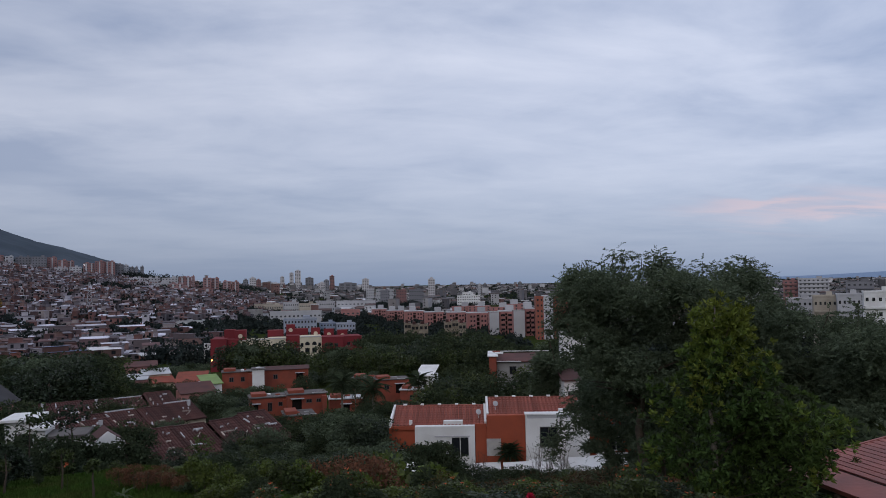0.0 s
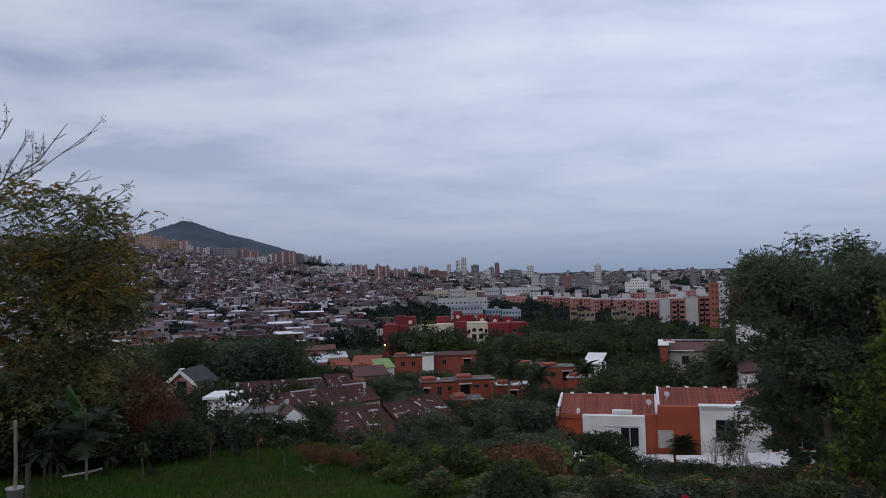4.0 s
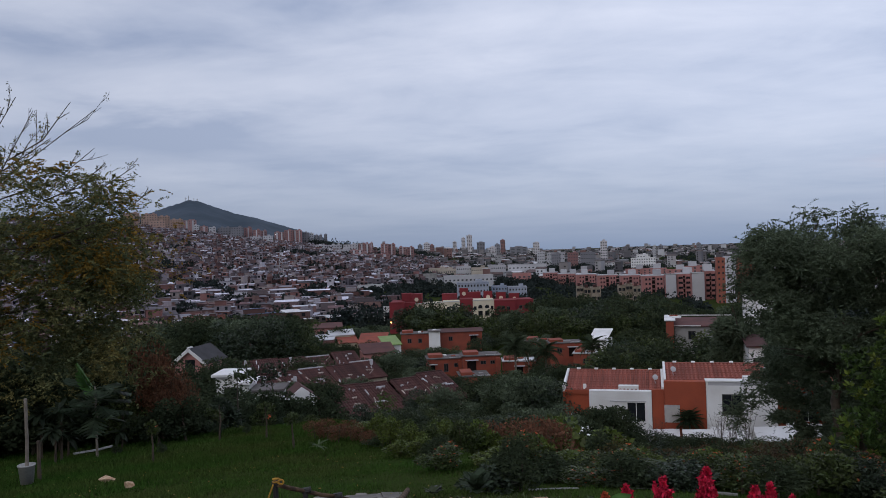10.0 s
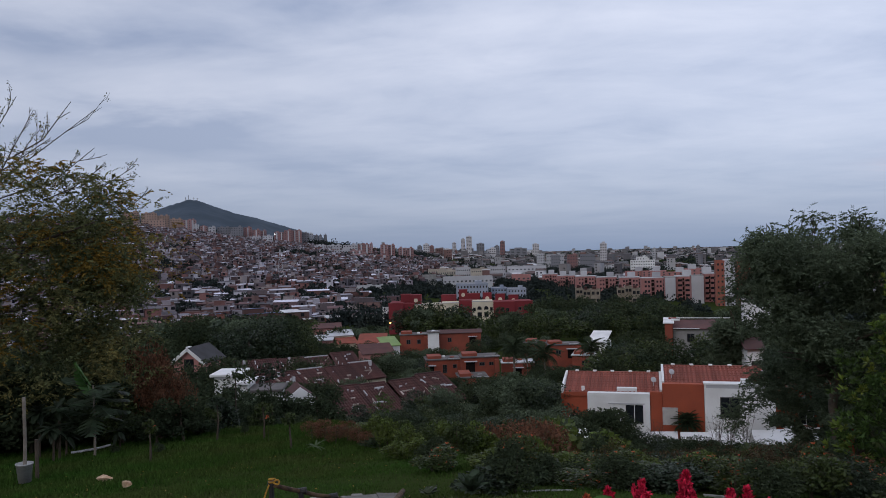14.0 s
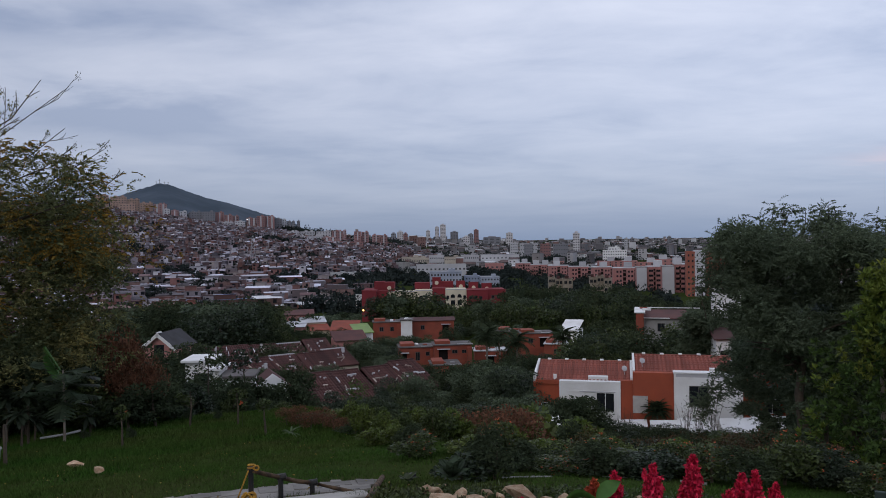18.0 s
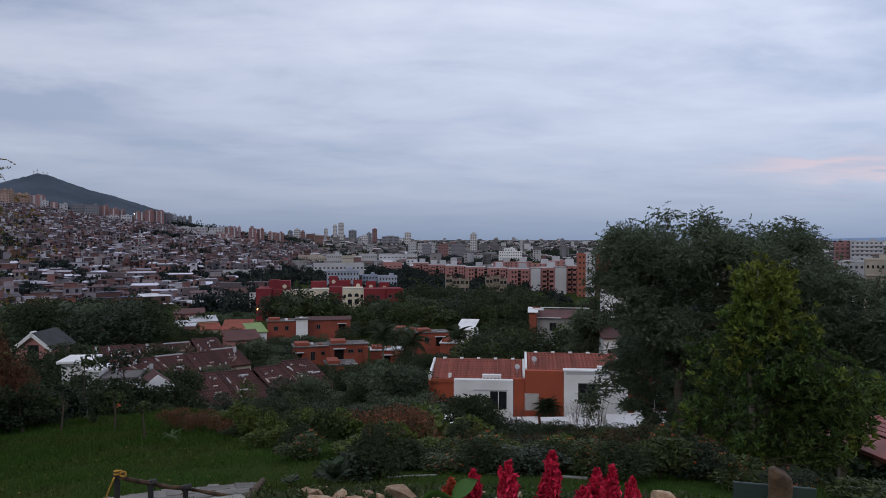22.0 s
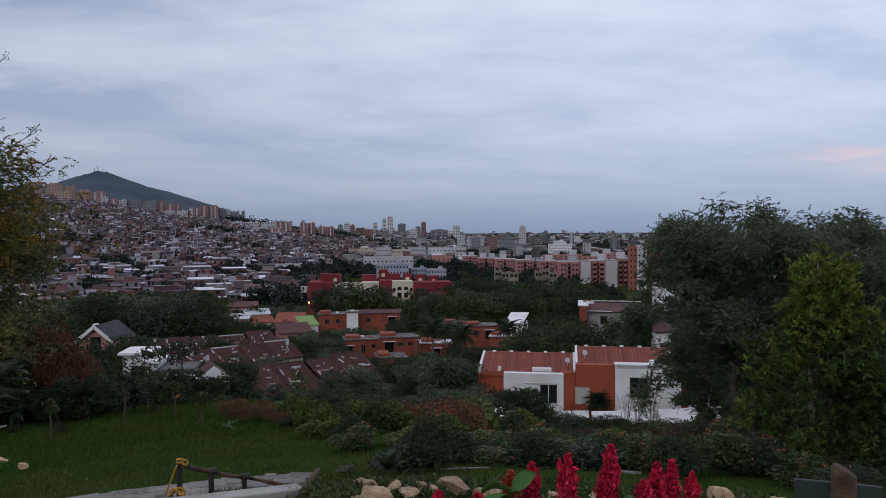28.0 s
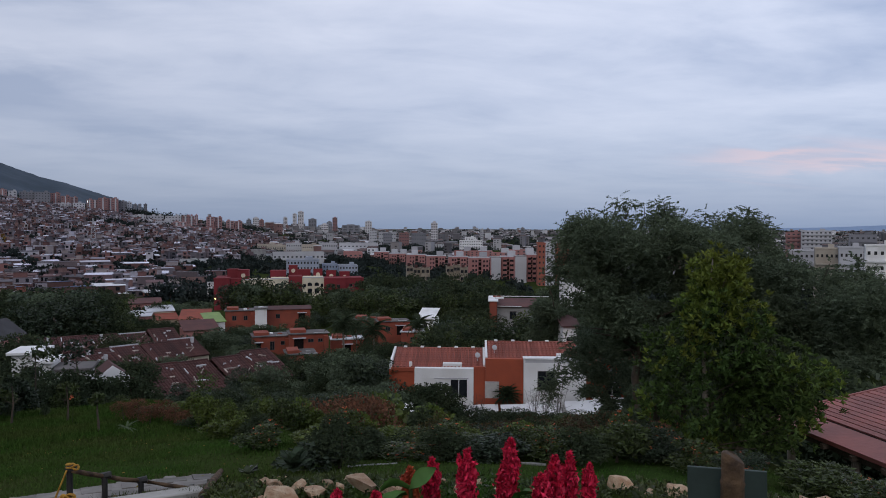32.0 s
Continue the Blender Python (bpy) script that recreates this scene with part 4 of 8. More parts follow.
low_house(6.3, 8.1, 160, -7.90, "low orange house beside a palm", ORANGE_OLD, METAL_ROOF, ((0.5, 1.0, 1.0, 1.2, True),), -6)
low_house(1.0, 3.4, 158, -8.40, "orange house wing behind garden trees", ORANGE_OLD, METAL_ROOF, ((0.5, 1.6, 1.9, 0.3, False),), 4)
low_house(7.54, 8.8, 178, -6.95, "white house with a bright sheet roof among trees", WHITE, WHITE, ((0.5, 0.9, 0.9, 1.2, True),), -14, 6.0, 2.0, 0.0)
low_house(7.9, 8.3, 150, -8.60, "small white gable wall among trees", WHITE, METAL_ROOF, (), -12, 4.0, 0.8, 0.0)
low_house(18.75, 20.3, 128, -3.95, "white rendered house wall with an orange edge seen through trees", WHITE, ROOF_SLAB, ((0.6, 1.0, 1.1, 3.0, True),), 4, 6.0)
low_house(18.55, 18.75, 127.5, -3.7, "slim white end wall beside a house", WHITE, WHITE, (), 4, 6.0)
low_house(18.7, 19.8, 90, -7.4, "white gabled house behind rain trees", WHITE, TILE_OLD, ((0.5, 0.9, 0.9, 1.0, True),), 8, 5.0, 0.8, 0.0)
edged = low_house(13.7, 17.7, 130, -6.0, "grey house with white roof edges behind trees", GREY, TILE_OLD, ((0.3, 1.2, 1.4, 1.0, True),), 0, 7.0, 0.9, 0.0)
for z, y in ((3.22, -0.55), (4.3, 6.9)):
    part("roof_edge", boxes((-4.6, 4.6 if y > 0 else -0.4, y, y + 0.12, z, z + 0.13)), WHITE, edged, "white roof edge")
low_house(13.1, 13.66, 128, -5.5, "orange end wall with a white edge among trees", ORANGE_OLD, WHITE, (), 0, 9.0)
flat_house(18.6, 20.6, 150, -9.9, "white house glimpsed through a big tree", WHITE, DARK_ROOF, 2, low=9)
low_house(-20.6, -18.9, 57, -8.3, "white rendered house with a dark window among garden trees", WHITE, WHITE, ((0.72, 0.9, 0.7, 1.7, True),), -16, 2.6)
low_house(-19.0, -18.2, 56, -8.95, "white stepped house corner among trees", WHITE, WHITE, (), -16, 2.2)
low_house(-18.0, -15.9, 55, -9.6, "long low white house behind garden shrubs", WHITE, ROOF_SLAB, ((0.3, 1.0, 0.8, 1.6, True), (0.7, 1.0, 0.8, 1.6, True)), -10, 2.4)


def white_gable():
    """A gable end turned to the garden, its roof falling away on both sides."""
    m = at_polar(-14.35, 60, -12.45, 8)
    ob = thing("gable_cottage", "white gable end of a brown-roofed cottage", "house", m)
    bm = bmesh.new()
    w, ez, rz, dep = 2.3, 1.3, 2.15, 2.4
    pts = [(-w / 2, -3), (w / 2, -3), (w / 2, ez), (0, rz), (-w / 2, ez)]
    f, g = [bm.verts.new((x, 0, z)) for x, z in pts], [bm.verts.new((x, dep, z)) for x, z in pts]
    bm.faces.new(f), bm.faces.new(g[::-1])
    for i in range(5):
        j = (i + 1) % 5
        bm.faces.new((f[j], f[i], g[i], g[j]))
    part("wall", bm, WHITE, ob)
    for s in (-1, 1):
        part("roof", slab(bmesh.new(), ((s * (w / 2 + 0.3), 0.2, ez - 0.2), (s * (w / 2 + 0.3), dep + 0.3, ez - 0.2), (0, dep + 0.3, rz + 0.06), (0, 0.2, rz + 0.06)), 0.14), TILE_OLD, ob)


white_gable()


def gable_house():
    az, d = -22.25, 115
    m = at_polar(az, d, -20.75, -28)
    ob = thing("gabled_house", "brick gabled house with a dark roof and white bargeboards", "house", m)
    w, dep, ez, rz = 4.7, 6.0, 6.0, 7.9
    bm = bmesh.new()
    pts = [(-w / 2, -3), (w / 2, -3), (w / 2, ez), (0, rz - 0.1), (-w / 2, ez)]
    f = [bm.verts.new((x, 0, z)) for x, z in pts]
    g = [bm.verts.new((x, dep, z)) for x, z in pts]
    bm.faces.new(f), bm.faces.new(g[::-1])
    for i in range(5):
        j = (i + 1) % 5
        bm.faces.new((f[j], f[i], g[i], g[j]))
    part("wall", bm, BRICK, ob)
    for s in (-1, 1):
        bm = bmesh.new()
        slab(bm, ((s * (w / 2 + 0.5), -0.5, ez - 0.25), (s * (w / 2 + 0.5), dep + 0.4, ez - 0.25), (0, dep + 0.4, rz + 0.1), (0, -0.5, rz + 0.1)), 0.18)
        part("roof", bm, DARK_ROOF, ob)
        bm = bmesh.new()
        slab(bm, ((s * (w / 2 + 0.5), -0.58, ez - 0.2), (s * (w / 2 + 0.5), -0.504, ez - 0.2), (0, -0.504, rz + 0.15), (0, -0.58, rz + 0.15)), 0.45)
        part("bargeboard", bm, WHITE, ob)
    part("ridge_cap", boxes((-0.2, 0.2, -0.5, 0.6, rz + 0.1, rz + 0.25)), WHITE, ob)
    part("opening", boxes((-0.75, 0.75, -0.03, 0.2, 4.4, 6.3)), GLASS, ob)


gable_house()


# ---- terrace of old brown tile roofs ----
def terrace_roofs():
    """Low houses in rows: front slope, back slope, party caps and loose mortar patches."""
    rng = np.random.default_rng(3)
    rows = ((95, -8.3, -20.15, 6, 4.3, 7.6, 25), (115, -12.6, -19.9, 5, 4.4, 5.5, 22), (104, -14.8, -19.5, 2, 4.2, 6.0, 25), (132, -14.5, -20.0, 5, 4.6, 5.0, 14))
    for d, az, z, n, w, run, turn in rows:
        rise = run * 0.36
        for k in range(n):
            m = at_polar(az, d, z - 2.6 + rng.uniform(-0.12, 0.12), turn) @ Matrix.Translation(((k - (n - 1) / 2) * (w + 0.06), rng.uniform(-0.9, 0.9), rng.uniform(-0.25, 0.3)))
            ob = thing("terraced_house", "low terraced house with a worn brown tile roof", "house", m, "terrace of old houses")
            part("wall", boxes((-w / 2, w / 2, 0.5, 2 * run - 0.5, -3, 2.5)), WHITE if k == 0 else CREAM, ob)
            tiled_slope(ob, "roof", -w / 2, w / 2, 0, 2.6, run, 2.6 + rise, TILE_OLD, 0.36, 0.7)
            back = bmesh.new()
            slab(back, ((-w / 2, 2 * run, 2.6), (w / 2, 2 * run, 2.6), (w / 2, run + 0.02, 2.58 + rise), (-w / 2, run + 0.02, 2.58 + rise)), 0.12)
            part("back_roof", back, TILE_OLD, ob)
            part("ridge_cap", boxes((-w / 2 + 0.1, w / 2 - 0.1, run - 0.15, run + 0.15, 2.6 + rise, 2.78 + rise)), GREY_WALL if rng.random() < 0.15 else TILE_OLD, ob)

            def patch(x, y, wd, ln, name, material, label="", skew=0.0):
                bm = bmesh.new()
                z0, z1 = 2.6 + 0.36 * y + 0.26, 2.6 + 0.36 * (y + ln) + 0.26
                slab(bm, ((x, y, z0), (x + wd, y, z0), (x + wd + skew, y + ln, z1), (x + skew, y + ln, z1)), 0.3)
                part(name, bm, material, ob, label)

            y = rng.uniform(0.2, 0.8)
            while y < run - 1.2:
                ln = rng.uniform(0.5, 1.5)
                if rng.random() < 0.68:
                    patch(-w / 2 + 0.05 + rng.uniform(0, 0.4), y, rng.uniform(0.10, 0.22), ln, "party_cap", CAP_PALE if rng.random() < 0.6 else GREY_WALL, "pale mortar cap between roofs", rng.uniform(-0.25, 0.25))
                y += ln + rng.uniform(0.3, 1.4)
            # short caps across the slope, where one roof steps over the next
            for q in range(int(rng.integers(1, 4))):
                patch(rng.uniform(-w / 2.2, w / 6), rng.uniform(0.4, run - 0.8), rng.uniform(0.5, 1.7), rng.uniform(0.12, 0.24), "step_cap", CAP_PALE if rng.random() < 0.5 else GREY_WALL, "pale mortar cap across a roof", 0.0)
            for q in range(int(rng.integers(0, 3))):
                patch(rng.uniform(-w / 3, w / 3), rng.uniform(0.4, run - 1.4), rng.uniform(0.10, 0.2), rng.uniform(0.5, 1.1), "hip_cap", CAP_PALE, "slanting pale mortar cap", rng.choice((-1, 1)) * rng.uniform(0.4, 1.2))
            for q in range(int(rng.integers(2, 5))):
                patch(rng.uniform(-w / 3, w / 3), rng.uniform(0.4, run - 1.0), rng.uniform(0.12, 0.4), rng.uniform(0.10, 0.3), "mortar_patch", GREY_WALL)
            if rng.random() < 0.4:
                sx = rng.uniform(-w / 3, w / 4)
                part("vent_stub", boxes((sx, sx + 0.4, run * 0.7, run * 0.7 + 0.4, 2.6 + 0.25 * run, 3.2 + 0.25 * run + 0.3)), GREY_WALL, ob)
            if rng.random() < 0.05:
                patch(rng.uniform(-w / 3, w / 4), rng.uniform(0.6, run * 0.6), 0.9, 1.2, "new_tiles", TILE, "patch of newer red tiles")


terrace_roofs()


# ---- red apartment block with white arcades ----
def red_block():
    d, z0, mid = 270, -29.5, -2.1
    ob = thing("apartment_building", "dark red apartment building with white arched facades", "building", at_polar(mid, d, z0), "mid-distance blocks")
    S = d * math.pi / 180

    def wing(a0, a1, el, y, dep, material, name="wing"):
        """A volume between two headings whose top is seen at elevation el; y: how far it stands back."""
        k = (d + y) / d
        x0, x1, top = (a0 - mid) * S * k, (a1 - mid) * S * k, (d + y) * math.tan(radians(el)) - z0
        part(name, boxes((x0, x1, y, y + dep, -3, top), bevel=0.05), material, ob)
        part("coping", boxes((x0 - 0.12, x1 + 0.12, y - 0.12, y + 0.25, top + 0.002, top + 0.22)), GREY_WALL if material is not RED else RED_CAP, ob)
        return x0, x1, y, top

    def eye_window(x0, x1, y, top):
        """Pale round plaque high on a turret."""
        bm = bmesh.new()
        bmesh.ops.create_cone(bm, segments=12, radius1=0.75, radius2=0.75, depth=0.2, cap_ends=True)
        bmesh.ops.rotate(bm, verts=bm.verts, matrix=Matrix.Rotation(math.pi / 2, 3, "X"))
        bmesh.ops.translate(bm, verts=bm.verts, vec=((x0 + x1) / 2, y - 0.08, top - 1.9))
        part("round_window", bm, CREAM, ob)

    wing(-7.57, -6.45, -3.79, 0, 16, RED)
    wing(-6.45, -5.6, -3.84, 1.5, 14, RED)
    wing(-6.6, -5.85, -3.14, 9, 7, RED, "turret")
    eye_window(*wing(-5.85, -5.07, -3.2, 7, 8, RED, "turret"))
    wing(-5.6, -3.5, -3.92, 5, 10, CREAM)
    wing(-3.5, -2.34, -3.27, 13.1, 8, RED, "turret")
    left = wing(-3.5, -2.17, -3.86, 2, 11, CREAM)
    wing(-2.17, -1.15, -3.72, 4, 12, RED)
    eye_window(*wing(-2.15, -1.5, -2.88, 16.1, 6, RED, "turret"))
    wing(-1.5, -0.54, -3.2, 16.1, 7, RED, "turret")
    right = wing(-1.15, 0.47, -3.81, 0.5, 12, CREAM)
    eye_window(*wing(-0.31, 0.35, -3.17, 12.6, 5, RED, "turret"))
    wing(0.47, 2.1, -3.88, 0, 12, RED)
    eye_window(*wing(0.65, 1.36, -3.28, 12.1, 5, RED, "turret"))
    eye_window(*wing(1.65, 2.39, -3.38, 12.1, 5, RED, "turret"))
    wing(2.1, 3.46, -3.86, 1, 12, RED)

    def arch(x, y, wd, low, spring):
        bm = bmesh.new()
        pts = [(x - wd / 2, low)] + [(x + wd / 2 * math.cos(t), spring + wd / 2 * math.sin(t)) for t in (math.pi * i / 6 for i in range(7))][::-1] + [(x + wd / 2, low)]
        bm.faces.new([bm.verts.new((px, y - 0.08, pz)) for px, pz in pts])
        ext = bmesh.ops.extrude_face_region(bm, geom=list(bm.faces))
        bmesh.ops.translate(bm, vec=(0, 0.14, 0), verts=[v for v in ext["geom"] if isinstance(v, bmesh.types.BMVert)])
        part("arched_window", bm, GLASS, ob)

    for x0, x1, y, top in (left, right):
        w = x1 - x0
        for f in (0.34, 0.66):
            x = x0 + w * f
            arch(x, y, w * 0.20, top - 9.6, top - 2.4)
            for k in range(3):
                part("balcony", boxes((x - w * 0.11, x + w * 0.11, y - 0.5, y - 0.1, top - 9.2 + 2.7 * k, top - 8.3 + 2.7 * k)), CREAM, ob)
        for f in (0.10, 0.90):
            for k in range(3):
                part("window", boxes((x0 + w * f - 0.45, x0 + w * f + 0.45, y - 0.05, y + 0.1, top - 9.0 + 2.8 * k, top - 7.7 + 2.8 * k)), GLASS, ob)
    for a, z in ((-7.1, 7.6), (-6.0, 6.4), (0.8, 8.6), (1.15, 8.6), (1.55, 8.4), (2.5, 8.6), (2.9, 8.6), (0.9, 5.8), (2.6, 5.8)):
        window(ob, (a - mid) * S, 0.98 if a > 2.1 else 1.48 if -6.45 < a < -5.6 else -0.02, z, 1.1, 1.2, dark=True)


red_block()


# ---- long row of brick apartment blocks ----
def apartment_row():
    """Brick blocks stepping along a street, stair heads on their roofs; headings from and to, roof elevation, distance."""
    rows = ((4.3, 5.4, -1.86, 640), (5.42, 6.7, -1.99, 610), (6.74, 8.24, -2.08, 575), (8.28, 9.76, -2.18, 540), (9.98, 11.42, -2.23, 505), (11.5, 13.17, -2.3, 470), (13.96, 15.0, -2.22, 440), (15.92, 16.64, -2.05, 425))
    heads = {0: (0.6,), 1: (0.32, 0.86), 2: (0.42,), 3: (0.7,), 4: (0.6,), 5: (0.68,), 6: (0.78,), 7: (0.3,)}
    for k, (a0, a1, el, d) in enumerate(rows):
        w, top = d * radians(a1 - a0), d * math.tan(radians(el))
        h = top + 31.5
        ob = thing("apartment_block", "orange brick apartment block with white stair heads", "building", at_polar((a0 + a1) / 2, d, -31.5, 5), "row of brick blocks")
        part("wall", boxes((-w / 2, w / 2, 0, 12, -4, h)), BRICK, ob)
        part("roof", boxes((-w / 2 - 0.2, w / 2 + 0.2, -0.25, 12.2, h + 0.004, h + 0.4)), GREY_WALL, ob, "pale roof slab")
        for f in heads[k]:
            x = -w / 2 + w * f
            part("stair_head", boxes((x - 2.3, x + 2.3, 3, 8, h + 0.41, h + 3.6), bevel=0.05), FAR_WHITE, ob, "white stair head on the roof")
        bays = max(2, round(w / 6.5))
        for j in range(bays):
            bx, bw = -w / 2 + w * (j + 0.5) / bays, w / bays
            bay = part("bay", boxes((bx - bw * 0.30, bx + bw * 0.30, -1.2, -0.02, -4, h - 0.3)), BRICK, ob)
            for fl in range(5):
                z = h - 2.0 - 2.75 * fl
                for sx in (-1, 1):
                    part("window", boxes((bx + sx * bw * 0.14 - 0.55, bx + sx * bw * 0.14 + 0.55, -1.26, -1.18, z - 0.65, z + 0.55)), GLASS, bay)
                part("balcony", boxes((bx + bw * 0.32, bx + bw * 0.66, -0.9, -0.04, z - 0.75, z - 0.1)), FAR_BRICK, ob)
            # Stairwell shade painted as a dark strip on the flat wall.
            part("stair_slot", boxes((bx + bw * 0.36, bx + bw * 0.62, -0.05, 0.1, h - 14.5, h - 1.0)), SHADE_BLACK, ob, "flat dark strip standing in for stairwell shade")
    for a0, a1, el, d in ((13.2, 13.93, -2.26, 436), (15.03, 15.88, -2.19, 415)):
        w, h = d * radians(a1 - a0), d * math.tan(radians(el)) + 31.5
        ob = thing("apartment_block", "end of a brick block with a blank pale gable wall", "building", at_polar((a0 + a1) / 2, d, -31.5, 5), "row of brick blocks")
        part("blank_gable", boxes((-w / 2, w / 2, 0, 0.4, -4, h)), GREY_WALL, ob, "pale grey blank gable wall")
        part("wall", boxes((-w / 2 + 0.1, w / 2 - 0.1, 0.41, 12, -4, h - 0.1)), BRICK, ob)
        part("roof", boxes((-w / 2 - 0.1, w / 2 + 0.1, -0.1, 12.1, h + 0.004, h + 0.3)), GREY, ob)
    for a0, a1, el, d, f in ((10.4, 11.5, -1.8, 700, 0.9), (11.55, 13.3, -1.8, 690, 0.62), (13.32, 14.5, -1.92, 640, 0.8), (14.6, 15.9, -1.7, 640, 0.4), (7.1, 7.9, -1.78, 760, 0.3)):
        w, h = d * radians(a1 - a0), d * math.tan(radians(el)) + 32
        block("apartment_block", "brick block behind with a white stair head", at_polar((a0 + a1) / 2, d, -32, 4), w, 12, h, BRICK, GREY_WALL, 5, max(3, int(w / 4)), (1.3, 1.3), 0.5,
              "row of brick blocks", "building", (-w / 2 + w * f, 6.0, 4.2, FAR_WHITE), joined=True)
    d = 395
    w, h = d * radians(0.56), d * math.tan(radians(-1.2)) + 31
    ob = block("apartment_tower", "tall orange apartment tower with a white corner", at_polar(17.02, d, -31, 4), w, 13, h, ORANGE_FAR, GREY, 8, 2, (0.8, 1.1), 0.6, "", "building")
    t2 = part("white_corner", boxes((w / 2 + 0.02, w / 2 + 4.9, 0.3, 13, -4, h + 0.9)), FAR_WHITE, ob, "cream corner with small windows")
    for i in range(8):
        for k in range(2):
            window(t2, w / 2 + 1.3 + 2.2 * k, 0.28, 1.6 + h / 8 * i, 0.7, 0.9, dark=True)
    block("apartment_tower", "orange apartment wing beside a cream tower", at_polar(18.75, 398, -31, 4), 8.6, 12, h - 0.6, ORANGE_FAR, GREY, 8, 3, (0.9, 1.1), 0.6, "", "building")
    for a0, a1, el, d in ((6.73, 7.2, -2.98, 380), (7.25, 7.78, -3.12, 376), (7.82, 8.5, -3.1, 372), (9.78, 10.3, -3.0, 372), (10.34, 10.8, -2.88, 370), (10.84, 11.4, -3.08, 366)):
        w, h = d * radians(a1 - a0), d * math.tan(radians(el)) + 30.5
        ob = block("house", "cream house with dark openings before brick blocks", at_polar((a0 + a1) / 2, d, -30.5, 3), w, 9, h, CREAM_OLD, TILE_OLD, 3, max(2, int(w / 2.4)), (1.3, 1.5), 0.3, "cream houses")
        part("attic", boxes((-w * 0.3, w * 0.1, 2, 6, h + 0.13, h + 1.6)), TILE_OLD, ob)


apartment_row()


def office_slabs():
    """Blocks of the town and the plain: headings from and to, roof elevation, distance, wall, storeys, bays."""
    for a0, a1, el, d, wall, fl, cols, label in (
            (-2.29, 0.11, -2.42, 430, BLUE_PALE, 4, 10, "pale blue-white office block with window bands"), (0.37, 1.5, -2.78, 440, BLUE_WALL, 4, 5, "blue-grey block with dark windows"), (1.6, 2.99, -2.86, 425, BLUE_PALE, 4, 6, "low blue-white block with dark windows"),
            (-4.41, -2.9, -1.26, 640, CREAM_FAR, 4, 9, "long cream block among trees"), (-3.7, -2.36, -1.36, 628, CREAM_FAR, 4, 8, "cream apartment block before a longer one"), (-2.32, -1.2, -1.17, 650, FAR_WHITE, 4, 7, "pale apartment block among trees"), (-1.16, 0.1, -1.3, 640, CREAM_FAR, 4, 8, "cream slab with a flat roof among trees"), (0.15, 1.46, -1.19, 660, FAR_WHITE, 4, 8, "pale slab with pinkish panels among trees"),
            (-6.94, -3.83, -1.66, 560, GREY, 2, 6, "long grey hall with a flat roof"), (-3.31, 0.47, -1.86, 540, GREY_WALL, 2, 12, "long low grey hall with a pale roof"), (1.95, 3.35, -1.84, 600, BRICK, 2, 4, "brick shed with a pale roof"), (1.61, 4.54, -1.16, 800, FAR_WHITE, 2, 10, "long low white shed in the city"),
            (-9.06, -8.59, -0.97, 700, FAR_WHITE, 4, 2, "small white block among hillside houses"), (-10.28, -7.93, -2.3, 480, METAL_ROOF, 1, 6, "long shed with a bright sheet roof"),
            (4.95, 5.6, -0.42, 1000, FAR_GREY, 6, 4, "pale apartment slab in the city"), (6.15, 6.9, -0.4, 1000, FAR_BRICK, 6, 4, "reddish apartment slab in the city"), (3.87, 4.42, -0.28, 1000, FAR_WHITE, 7, 4, "grey apartment slab in the city"), (4.6, 5.9, -0.34, 1080, FAR_WHITE, 4, 7, "long pale slab behind apartment blocks"), (7.1, 8.2, -0.4, 1080, FAR_GREY, 4, 6, "low grey slab behind apartment blocks"),
            (10.78, 12.52, -0.94, 900, WHITE, 5, 10, "white stepped block in the city"), (11.2, 12.0, -0.7, 940, WHITE, 4, 4, "white upper storeys of a stepped block"), (12.38, 12.58, -0.06, 1300, FAR_WHITE, 8, 2, "slim pale tower over the plain"),
            (34.13, 35.05, -0.21, 700, FAR_BRICK, 8, 3, "reddish apartment block above trees"), (35.07, 36.97, -0.1, 690, FAR_WHITE, 9, 7, "white apartment block with balconies"), (32.16, 33.37, -0.3, 760, FAR_WHITE, 5, 6, "long low pale block above trees"),
            (35.96, 37.4, -1.3, 330, CREAM_FAR, 4, 5, "cream house block with terraces"), (37.42, 38.85, -1.2, 320, GREY_WALL, 4, 5, "pale stepped apartment house"), (38.98, 40.9, -1.05, 290, WHITE, 5, 5, "white stepped apartment house"), (34.34, 35.9, -1.45, 380, FAR_WHITE, 4, 5, "small pale block above trees"), (38.0, 39.6, -0.35, 560, FAR_GREY, 6, 5, "grey block behind stepped houses")):
        w, top = d * radians(a1 - a0), d * math.tan(radians(el))
        ob = block("city_block", label, at_polar((a0 + a1) / 2, d, -31, 3), w, 13, top + 31 - 0.5, wall, GREY if wall is not BRICK else GREY_WALL, fl, cols, (w / cols * 0.45, min(1.2, (top + 31) / fl * 0.4)), 0.5, "city blocks", "building", (w * 0.2, min(4.0, w * 0.25), 2.0, wall) if fl > 2 else None, joined=d > 500)
        if 30 < a0 and d < 720:
            for i in range(1, fl):
                part("balcony", boxes((-w * 0.48, w * 0.48, -0.9, -0.1, (top + 30.5) / fl * i - 0.35, (top + 30.5) / fl * i + 0.35)), wall, ob)
